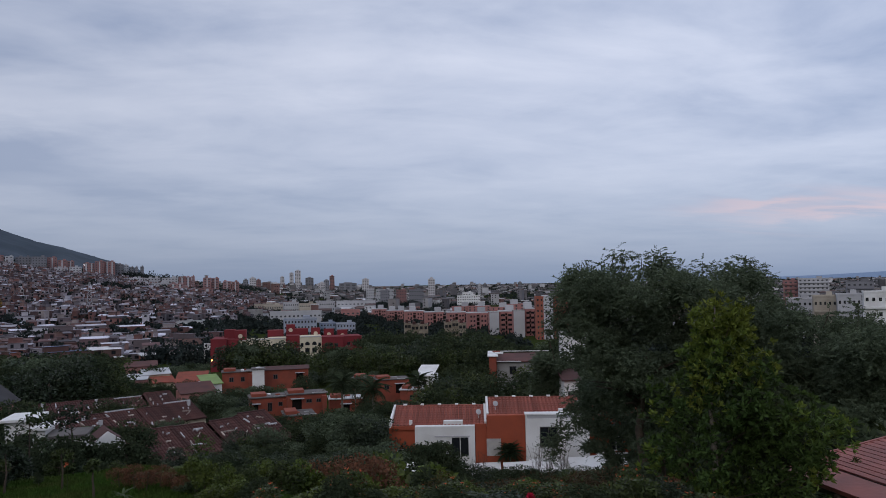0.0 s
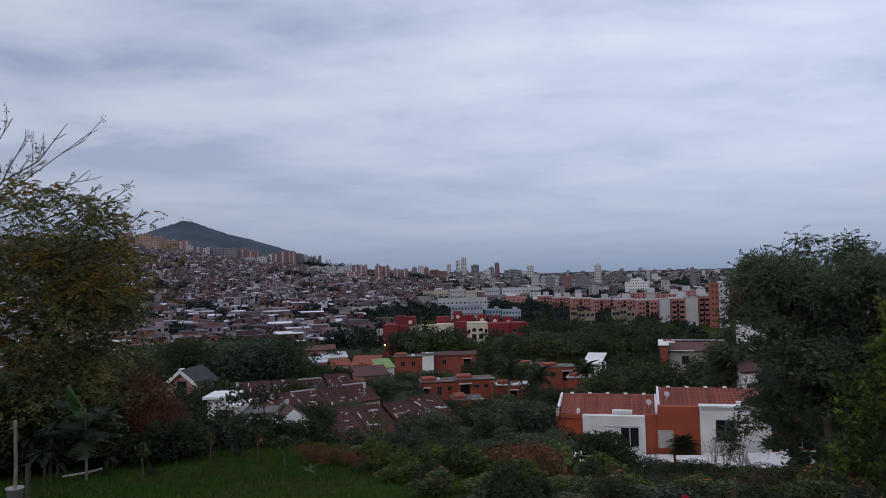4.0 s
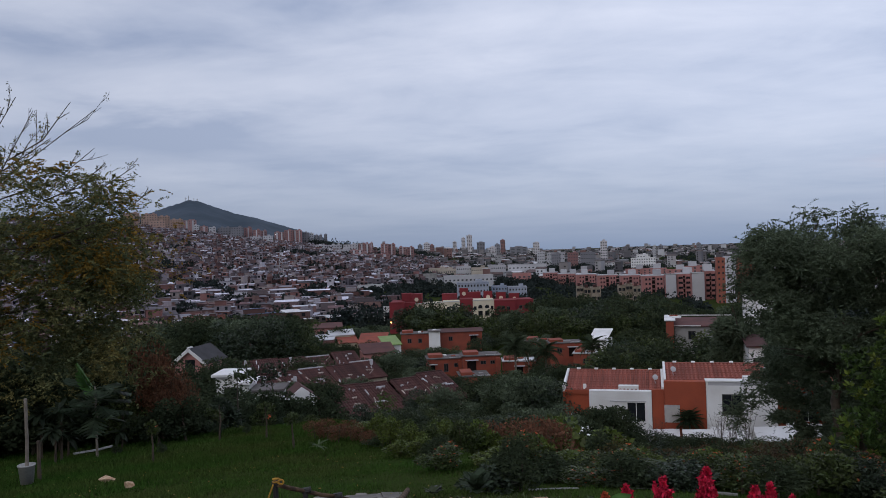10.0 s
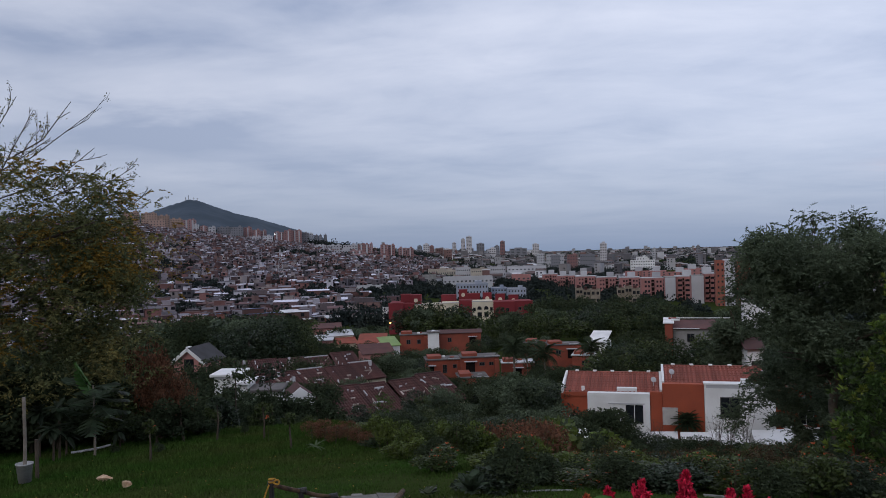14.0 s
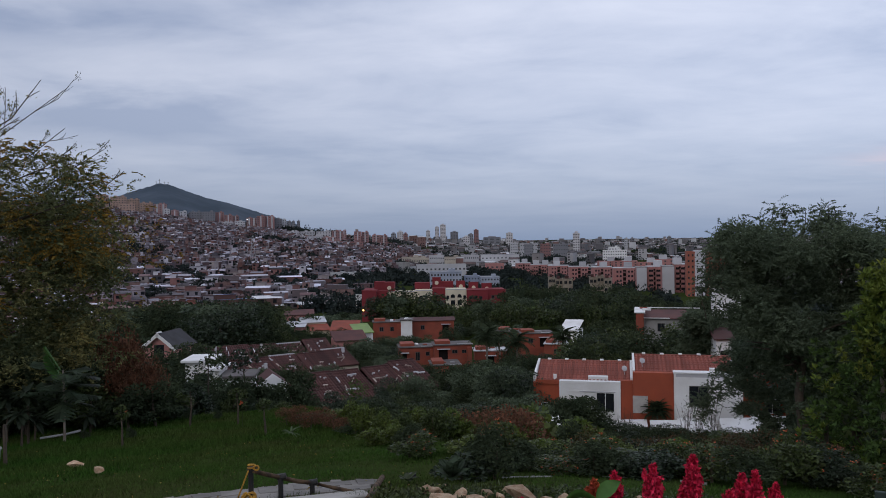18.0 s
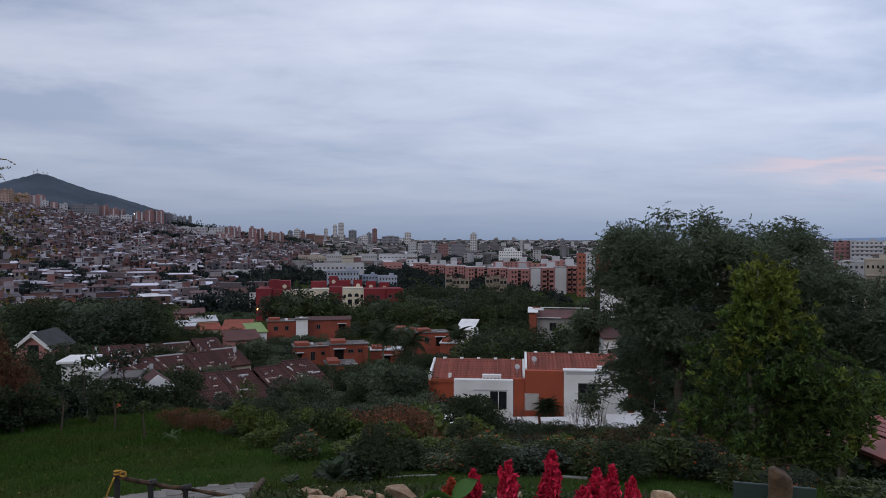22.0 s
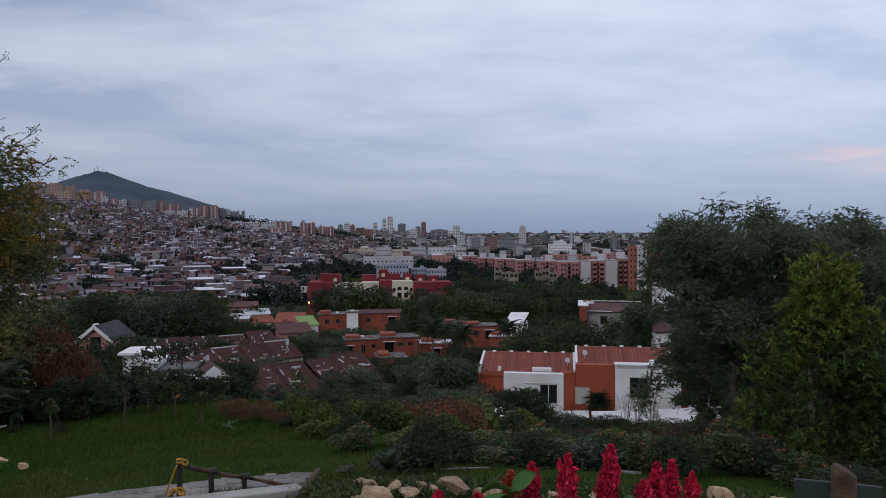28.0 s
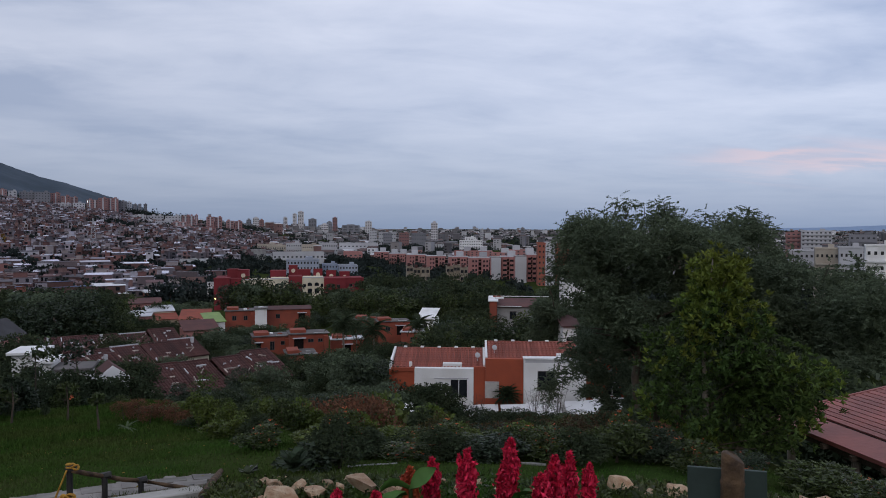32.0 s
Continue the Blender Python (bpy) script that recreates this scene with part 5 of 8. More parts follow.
    for a0, a1, el, d, wall, label in ((8.57, 9.07, 0.47, 1400, TOWER_PALE, "tall pale tower rising over the plain"), (-1.87, -1.57, 1.05, 2700, TOWER_PALE, "tall pale twin tower far off"), (-1.48, -1.05, 1.23, 2700, TOWER_PALE, "taller pale twin tower far off"), (1.09, 1.46, 0.79, 2500, FAR_BRICK, "reddish tower on the skyline"), (-2.55, -2.25, 0.78, 2800, TOWER_PALE, "pale tower on the skyline"),
                                      (-0.7, -0.1, 0.67, 2700, FAR_GREY, "grey tower block on the skyline"), (0.66, 1.05, 0.47, 2300, FAR_GREY, "grey tower block on the skyline"), (0.26, 0.77, 0.3, 2000, TOWER_PALE, "pale tower block on the skyline"), (3.55, 4.05, 0.51, 2500, TOWER_PALE, "white tower block on the skyline"), (1.81, 3.13, 0.22, 2500, FAR_GREY, "broad grey block on the skyline"),
                                      (12.76, 13.07, -0.02, 1900, FAR_GREY, "slim pale tower over the plain"), (20.3, 20.7, 0.2, 2400, FAR_GREY, "slim far tower on the horizon"), (-4.78, -4.3, 0.75, 2000, TOWER_PALE, "pale tower block on the skyline"), (-4.3, -3.96, 0.6, 1950, FAR_BRICK, "reddish tower block on the skyline"), (-5.23, -4.86, 0.62, 1900, FAR_GREY, "grey tower block on the skyline"), (-3.6, -3.1, 0.4, 2300, FAR_GREY, "low grey block on the skyline"), (15.4, 15.7, 0.05, 2300, FAR_GREY, "slim far tower on the horizon")):
        w, top = d * radians(a1 - a0), d * math.tan(radians(el))
        base = ground_z(*polar((a0 + a1) / 2, d).xy)
        block("tower", label, at_polar((a0 + a1) / 2, d, base), w, w, top - base - 3, wall, GREY, max(5, int((top - base) / 5)), 3, (w * 0.2, 2.2), 1.0, "far towers", "building", (0, w * 0.45, 4, wall), joined=True)


office_slabs()


def hill_blocks():
    """Apartment blocks along the upper edge of the slope: headings from and to, roof elevation, distance, wall."""
    rng = np.random.default_rng(12)
    row = [(-26.4, -25.3, 3.5, 1130, FAR_PEACH), (-25.2, -24.15, 3.4, 1130, FAR_PEACH), (-24.12, -23.3, 3.22, 1130, FAR_PEACH), (-23.27, -22.4, 2.98, 1130, FAR_PEACH), (-24.6, -23.6, 2.9, 1060, FAR_PEACH), (-22.36, -21.5, 2.9, 1120, FAR_ROSE), (-21.66, -21.3, 2.55, 1100, FAR_WHITE), (-21.21, -20.7, 2.44, 1100, FAR_ROSE), (-20.63, -20.13, 2.37, 1100, FAR_WHITE),
           (-20.02, -19.09, 2.33, 1110, FAR_GREY), (-19.06, -18.19, 2.34, 1100, FAR_GREY), (-18.13, -17.56, 2.28, 1110, FAR_BRICK), (-17.52, -16.98, 2.1, 1100, FAR_BRICK), (-16.95, -16.5, 2.02, 1120, FAR_ROSE), (-17.71, -16.9, 1.58, 1040, FAR_WHITE), (-16.79, -16.05, 1.64, 1040, FAR_WHITE),
           (-15.94, -15.25, 1.87, 1110, FAR_BRICK), (-15.22, -14.62, 2.0, 1105, FAR_BRICK), (-14.6, -13.96, 1.98, 1110, FAR_BRICK), (-13.94, -13.4, 1.8, 1120, FAR_GREY), (-13.37, -13.07, 1.74, 1130, FAR_WHITE), (-12.99, -12.74, 1.6, 1160, FAR_GREY), (-12.64, -12.44, 1.6, 1160, FAR_GREY), (-12.29, -12.06, 1.62, 1160, FAR_GREY),
           (-13.12, -12.13, 0.82, 1000, FAR_WHITE), (-12.03, -10.96, 0.81, 1000, FAR_WHITE), (-10.87, -9.79, 0.8, 1000, FAR_WHITE), (-12.63, -11.63, 0.45, 930, FAR_WHITE), (-11.54, -10.35, 0.44, 930, FAR_WHITE), (-10.33, -9.4, 0.36, 900, FAR_ROSE), (-9.7, -8.87, 0.81, 980, FAR_BRICK), (-8.85, -8.63, 0.87, 1010, FAR_ROSE), (-8.04, -7.5, 0.76, 980, FAR_BRICK), (-7.48, -6.95, 0.72, 985, FAR_BRICK), (-6.65, -6.1, 0.47, 960, FAR_ROSE), (-6.05, -5.53, 0.44, 950, FAR_BRICK),
           (-10.3, -8.9, 0.06, 880, FAR_ROSE), (-8.85, -7.4, -0.02, 880, FAR_BRICK)]
    for k, (a0, a1, el, d, wall) in enumerate(row):
        mid = (a0 + a1) / 2
        w, top = d * radians(a1 - a0), d * math.tan(radians(el))
        base = min(ground_z(*polar(mid, d).xy), top - 9) - 2
        h = top - base - 0.6
        cols = max(2, int(w / 3.2))
        hill = block("hillside_block", "apartment block standing on the hillside above small houses", at_polar(mid, d, base, rng.uniform(-4, 4)), w, 11, h, wall, GREY, max(3, int(h / 2.9)), cols, (w / cols * 0.4, 1.25), 0.6, "hillside blocks", "building", (rng.uniform(-w / 4, w / 4), min(3.5, w * 0.3), 2.2, wall), joined=True)
        if wall in (FAR_BRICK, FAR_ROSE):
            for f in ((-0.25, 0.25) if w > 12 else (0.0,)):
                part("pale_strip", boxes((w * f - w * 0.07, w * f + w * 0.07, -0.5, -0.07, -4, h + 0.3)), FAR_WHITE, hill)
        if w > 14:
            part("stair_head", boxes((w * 0.2, w * 0.36, 2, 6, h + 0.13, h + 2.4)), wall, hill)


hill_blocks()


# ---- small houses of the hillside and the plain ----
def little_house(rng, walls, roofs, wins, m, w, d, storeys, floor=2.7):
    h = floor * storeys
    walls.add(m, -w / 2, w / 2, 0, d, -3, h)
    o = rng.uniform(0.05, 0.4)
    lift = rng.uniform(0.1, 0.9)
    if storeys > 1 and rng.random() < 0.4:
        # a half-built top floor: a room on part of the slab
        f = rng.uniform(-0.1, 0.25)
        walls.add(m, -w / 2, w * f, d * 0.3, d, h + 0.17, h + 2.1)
        roofs.add(m, -w / 2 - o, w * f + o, d * 0.25, d + o, h + 2.11, h + 2.25, -lift * 0.5)
        roofs.add(m, -w / 2 - 0.1, w / 2 + 0.1, -0.1, d + 0.1, h + 0.01, h + 0.16, 0.0)
    else:
        roofs.add(m, -w / 2 - o, w / 2 + o, -o, d + o, h + 0.01, h + 0.14, lift * (1 if rng.random() < 0.7 else -0.5))
    if rng.random() < 0.3:
        x = rng.uniform(-w / 2, w / 2 - 0.8)
        walls.add(m, x, x + 0.9, d * 0.4, d * 0.4 + 0.9, h + 0.2, h + rng.uniform(1.0, 1.7))
    for s in range(storeys):
        for k in range(2 if w > 4.6 else 1):
            if rng.random() < 0.8:
                x = -w / 2 + w * (k + 0.5) / (2 if w > 4.6 else 1) + rng.uniform(-0.4, 0.4)
                ww = rng.uniform(0.5, 0.9)
                wins.add(m, x - ww, x + ww, -0.06, 0.02, s * floor + floor * 0.26, s * floor + floor * rng.uniform(0.7, 0.85))


def settlement():
    rng = np.random.default_rng(21)
    W, R, G = Heap(), Heap(), Heap()
    made = 0
    d = 285.0
    while d < 1100:
        step = 4.2 + d * 0.0042
        az = -36.0
        while az < 0.5:
            w = rng.uniform(1.8, 4.2) if d > 470 else rng.uniform(3.2, 7.0) if rng.random() < 0.72 else rng.uniform(8, 15)
            az += math.degrees((w + rng.uniform(0.1, 1.9)) / d)
            edge = float(np.interp(d, (285, 330, 420, 520, 700, 1000, 1500), (-10.5, -8.0, -7.8, -5.5, -4, -3, -3)))
            if az > edge + rng.normal(0, 0.8):
                continue
            dd = d + rng.uniform(-0.35, 0.35) * step
            x, y, _ = polar(az, dd)
            if noise.noise((x * 0.012, y * 0.012, 5)) > 0.33 or rng.random() < 0.05:
                continue
            m = at_polar(az, dd, ground_z(x, y) + rng.uniform(-0.8, 0.8), rng.normal(0, 22) if d > 470 else rng.uniform(-16, 16))
            st = int(rng.choice((1, 1, 2, 2, 3, 3))) if d > 470 else int(rng.choice((1, 1, 1, 1, 2)))
            dep = rng.uniform(3.6, 6.5)
            if d < 330 and made < 240:
                w1, r1, g1 = Heap(), Heap(), Heap()
                little_house(rng, w1, r1, g1, Matrix(), w, dep, st)
                ob = thing("hillside_house", "small brick house with a sheet roof in a crowded hillside", "house", m, "hillside houses")
                part("wall", mesh_from("wall", w1.v, w1.f, FOLK_WALL_ONE), None, ob)
                part("roof", mesh_from("roof", r1.v, r1.f, FOLK_ROOF_ONE), None, ob)
                if g1.v:
                    part("glazing", mesh_from("glazing", g1.v, g1.f, GLASS), None, ob)
                made += 1
            else:
                little_house(rng, W, R, G, m, w, dep, st, 2.7 if d < 470 else 2.2)
        d += step
    ob = thing("hillside_settlement", "dense brick houses with sheet roofs climbing a hillside", "houses", Matrix(), kind="stuff")
    for name, h, material in (("walls", W, FOLK_WALL), ("roofs", R, FOLK_ROOF), ("windows", G, GLASS)):
        tagged(part(name, mesh_from(name, h.v, h.f, material), None, ob), kind="stuff")
    return made


FOLK_WALL_ONE = mat("brick_house_wall", (0.3, 0.2, 0.15), None, 0.3, 2.5, bump=0.1, vary="object", spread=0.2,
                    ramp=((0.15, 0.068, 0.056), (0.11, 0.058, 0.052), (0.26, 0.235, 0.23), (0.19, 0.080, 0.064), (0.17, 0.15, 0.15), (0.12, 0.072, 0.064), (0.44, 0.43, 0.43)))
FOLK_ROOF_ONE = mat("sheet_house_roof", (0.3, 0.2, 0.15), None, 0.3, 2.0, bump=0.1, vary="object", spread=0.2,
                    ramp=((0.15, 0.092, 0.085), (0.26, 0.25, 0.255), (0.11, 0.060, 0.054), (0.62, 0.62, 0.65), (0.16, 0.088, 0.074), (0.62, 0.62, 0.65), (0.13, 0.17, 0.28)))
settlement()


def far_city():
    rng = np.random.default_rng(31)
    W, R, G = Heap(), Heap(), Heap()
    d = 430.0
    while d < 4300:
        step = 10 + d * 0.021
        az = -8.0 if d < 1500 else -24.0
        while az < 46:
            w = rng.uniform(4, 10) * (1 + d / 3200)
            az += math.degrees((w + abs(rng.normal(0, 11 + d * 0.008))) / d)
            if d < 700 and 3.5 < az < 20:
                continue
            if d < 560 and az < 3.5:
                continue
            x, y, _ = polar(az, d)
            if noise.noise((x * 0.004, y * 0.004, 8)) > 0.22 and d < 2500:
                continue
            if az < -4 and d < 1500:
                continue
            h = rng.uniform(2.5, 6.5) if rng.random() < 0.94 else rng.uniform(9, 20)
            dd = d + rng.uniform(-0.4, 0.4) * step
            m = at_polar(az, dd, ground_z(*polar(az, dd).xy), rng.uniform(-20, 20))
            dep = rng.uniform(8, 16)
            W.add(m, -w / 2, w / 2, 0, dep, -3, h)
            R.add(m, -w / 2 - 0.3, w / 2 + 0.3, -0.3, dep + 0.3, h + 0.01, h + 0.4, rng.uniform(0, 1.5))
            if d < 1500:
                for s in range(int(h // 3)):
                    for k in range(int(w // 4)):
                        if rng.random() < 0.75:
                            xx = -w / 2 + 4 * k + 2
                            G.add(m, xx - 0.8, xx + 0.8, -0.08, 0.02, 3 * s + 0.8, 3 * s + 2.2)
        d += step
    ob = thing("city", "wide pale city of low houses and blocks on a plain", "houses", Matrix(), kind="stuff")
    for name, h, material in (("walls", W, CITY_WALL), ("roofs", R, CITY_ROOF), ("windows", G, GLASS)):
        tagged(part(name, mesh_from(name, h.v, h.f, material), None, ob), kind="stuff")


far_city()


def pylon():
    """Lattice mast among the hillside houses."""
    az, d = -15.55, 520
    x, y, _ = polar(az, d)
    z0 = ground_z(x, y)
    ob = thing("pylon", "grey steel lattice mast among hillside houses", "pylon", at_polar(az, d, z0), "")
    h = 22.0
    for sx, sy in ((-1, -1), (1, -1), (1, 1), (-1, 1)):
        part("leg", tube(bmesh.new(), [(sx * 2.2, sy * 2.2, -1), (sx * 1.1, sy * 1.1, h * 0.6), (sx * 0.35, sy * 0.35, h)], [0.16, 0.13, 0.1], 4), GREY_WALL, ob)
    for k in range(9):
        f0, f1 = k / 9, (k + 1) / 9
        r0, r1 = 2.2 - 1.85 * f0, 2.2 - 1.85 * f1
        for s in (-1, 1):
            part("brace", tube(bmesh.new(), [(s * r0, -r0, h * f0), (-s * r1, -r1, h * f1)], [0.09, 0.09], 4), GREY_WALL, ob)
    for f in (0.75, 0.9):
        part("crossarm", boxes((-3.2, 3.2, -0.15, 0.15, h * f, h * f + 0.3)), GREY_WALL, ob)


pylon()


def lamps():
    """Lamps already lit at dusk."""
    glow = bpy.data.materials.new("lit_lamp")
    glow.use_nodes = True
    b = glow.node_tree.nodes["Principled BSDF"]
    b.inputs["Base Color"].default_value = (0.9, 0.6, 0.3, 1)
    b.inputs["Emission Color"].default_value, b.inputs["Emission Strength"].default_value = (1.0, 0.45, 0.12, 1), 6.0
    cool = glow.copy()
    c = cool.node_tree.nodes["Principled BSDF"]
    c.inputs["Emission Color"].default_value = (0.95, 0.97, 1.0, 1)
    for az, d, el, r, m, lab in ((-7.45, 269.2, -5.25, 0.32, glow, "small orange wall lamp lit at dusk"), (-15.9, 1060, 1.75, 0.55, cool, "white street lamp lit on the hillside"), (-10.9, 700, -1.1, 0.6, cool, "white street lamp lit in the town"), (-19.5, 900, 0.6, 0.7, cool, "white street lamp lit on the hillside"), (2.5, 900, -1.3, 0.6, cool, "white street lamp lit in the city"), (16.75, 600, -1.7, 0.35, glow, "small orange lamp lit on a far roof")):
        p = polar(az, d, d * math.tan(radians(el)))
        ob = thing("street_lamp" if d > 300 else "wall_lamp", lab, "lamp", Matrix.Translation(p), "lit lamps")
        bm = bmesh.new()
        bmesh.ops.create_icosphere(bm, subdivisions=1, radius=r)
        part("bulb", bm, m, ob)
        if d > 300:
            g = ground_z(p.x, p.y)
            part("pole", tube(bmesh.new(), [(0, 0.3, min(-2.0, g - p.z) - 0.5), (0, 0.3, r)], [0.15, 0.1], 5), GREY, ob)


lamps()

# ---- trees ----
def g_at(az, d, dz=0.0, turn=0.0):
    x, y, _ = polar(az, d)
    return at_polar(az, d, ground_z(x, y) + dz, turn)


def layered_lobes(rng, count, top, under, d, deep, az_mid, z0, size, gaps=()):
    """Clumps filling a crown whose top follows pairs of heading and elevation, but for gaps (heading, elevation, radius); local to a tree standing at az_mid, d."""
    azs, els = [a for a, _ in top], [e for _, e in top]
    out = []
    while len(out) < count:
        f = rng.uniform(0, 1)
        az = azs[0] + (azs[-1] - azs[0]) * f
        edge = 1 - abs(2 * f - 1) ** 4
        rim = min(az - azs[0], azs[-1] - az)
        r = size * rng.uniform(0.5, 1.2) * (0.55 if rim < 0.9 else 1.0)
        hi = float(np.interp(az, azs, els)) - math.degrees(r * 0.55 / d)
        el_low = under[0] + (under[1] - under[0]) * min(1.0, f * 2.2)
        lo = el_low + (hi - el_low) * 0.25 * abs(2 * f - 1)
        el = hi - (hi - lo) * rng.uniform(0, 1) ** 1.25
        dd = d + rng.uniform(-1, 1) * deep * math.sqrt(max(0.05, edge))
        q = polar(az - az_mid, dd, dd * math.tan(radians(el)))
        if rim < 0.9 and rng.random() < 0.45:
            continue
        if any(math.hypot(az - a, el - e) < g for a, e, g in gaps):
            continue
        out.append((np.array((q.x, q.y - d, q.z - z0)), r))
    return out


def rain_tree(label, top, under, d, seed, count, sprays, size=0.8, leaf=0.17, foot=None, sprigs=(), gaps=()):
    """A broad crown of feathery sprays; sprigs: heading and elevation of shoots that stand out above it."""
    rng = np.random.default_rng(seed)
    mid = foot or (top[0][0] + top[-1][0]) / 2
    x, y, _ = polar(mid, d)
    z0 = ground_z(x, y)
    ls = layered_lobes(rng, count, top, under, d, 4.0, mid, z0, size, gaps)
    height = d * math.tan(radians(max(e for _, e in top))) - z0
    ob = thing("rain_tree", label, "tree", at_polar(mid, d, z0), "large rain trees")
    stem, arms = trunk_and_limbs(rng, height * 0.62, 0.30, 3.4, 9)
    part("trunk", stem, BARK, ob, smooth=True)
    for a in arms:
        part("limb", a, BARK, ob, smooth=True)
    for az, el in sprigs:
        tip = polar(az - mid, d, d * math.tan(radians(el))) - Vector((0, d, z0))
        base = tip - Vector((rng.normal(0, 0.35), rng.normal(0, 0.3), rng.uniform(1.0, 1.5)))
        part("shoot", tube(bmesh.new(), [base, (base + tip) / 2 + Vector((0.06, 0, 0.05)), tip], [0.035, 0.025, 0.01], 5), BARK, ob)
        for f in (0.35, 0.6, 0.8, 0.95):
            c = base + (tip - base) * f
            ls.append((np.array(c) + rng.normal(0, 0.10, 3), rng.uniform(0.20, 0.38)))
    p, o = spray_points(rng, ls, sprays, 10, 0.62, 0.3, 0.6)
    part("crown", leaf_mesh("crown", p, o, leaf, LEAF_RAIN, rng, 0.42, 0.05, 0.35), None, ob)
    deep = [(c + (0, 1.2, -0.3), r) for c, r in ls[:count] if r > size * 0.72]
    p, o = clump_points(rng, deep, sprays * 3, 0.8)
    part("inner_leaves", leaf_mesh("inner_leaves", p, o, leaf * 1.5, LEAF_RAIN, rng, 0.5, 0.1, 0.8), None, ob, "dark inner leaves")
    return ob


rain_tree("broad dark green rain tree with layered feathery foliage", ((17.9, -4.4), (18.3, -1.4), (19.0, 0.4), (20.3, 1.3), (21.5, 0.95), (23.6, 1.2), (25.3, 1.3), (26.0, 1.6), (27.1, 0.7), (28.7, 0.3), (30.2, -0.2), (31.5, -1.6)), (-5.2, -12.4), 47, 41, 340, 9800,
          sprigs=((22.7, 2.3), (23.0, 1.9), (23.65, 1.7), (26.0, 2.05), (26.4, 1.8), (25.6, 1.75), (20.3, 1.5), (19.1, 0.65), (18.4, -0.9), (21.6, 1.3), (18.0, -2.2), (17.7, -3.4), (17.6, -4.4), (18.6, 0.0), (24.6, 1.7), (27.3, 1.1)),
          gaps=((19.2, -4.3, 1.0), (20.2, -4.9, 0.7), (19.3, -7.6, 1.1), (18.6, -8.6, 1.0), (22.0, -5.6, 0.6), (20.8, -7.0, 0.6), (23.6, -3.6, 0.5), (21.6, -9.0, 0.7)))
rain_tree("dark rain tree with a flat ragged top", ((28.4, -0.6), (28.9, 0.9), (30.2, 0.8), (31.6, 1.15), (32.8, 0.4), (33.4, -0.6), (34.3, -2.2)), (-8.0, -8.0), 52, 42, 110, 3000, 0.75, 0.17,
          sprigs=((28.9, 1.2), (29.3, 0.9), (30.6, 1.1), (31.7, 1.35), (32.5, 0.9)))
rain_tree("dark spreading tree with dense low foliage", ((30.5, -2.2), (33.0, -1.4), (34.4, -1.9), (36.6, -2.6), (38.7, -2.5), (40.2, -3.2), (41.5, -4.5)), (-12.0, -12.0), 49, 43, 220, 5600, 0.85, 0.18, sprigs=((34.6, -1.5), (37.0, -2.2), (38.7, -2.1)))
rain_tree("dark spreading tree behind a pavilion", ((37.0, -4.5), (40.0, -3.0), (44.0, -3.3), (48.0, -4.2), (50.0, -6.0)), (-12.0, -12.0), 44, 44, 170, 4200, 0.85, 0.18)
rain_tree("thin dark tree overhanging a town house", ((18.9, -9.8), (19.8, -8.0), (21.0, -6.8), (23.0, -6.4), (26.0, -6.8)), (-12.6, -14.2), 56, 46, 150, 3600, 0.45, 0.17, 25.5, ((18.3, -9.6), (18.6, -10.8), (18.3, -11.7), (19.0, -8.6), (17.6, -11.5), (17.9, -12.3)))
rain_tree("dark tree between town houses and tall blocks", ((15.9, -7.0), (16.4, -5.9), (17.2, -5.3), (18.0, -5.2), (18.7, -5.8), (19.3, -6.8)), (-8.8, -8.8), 96, 47, 80, 2000, 1.1, 0.30)


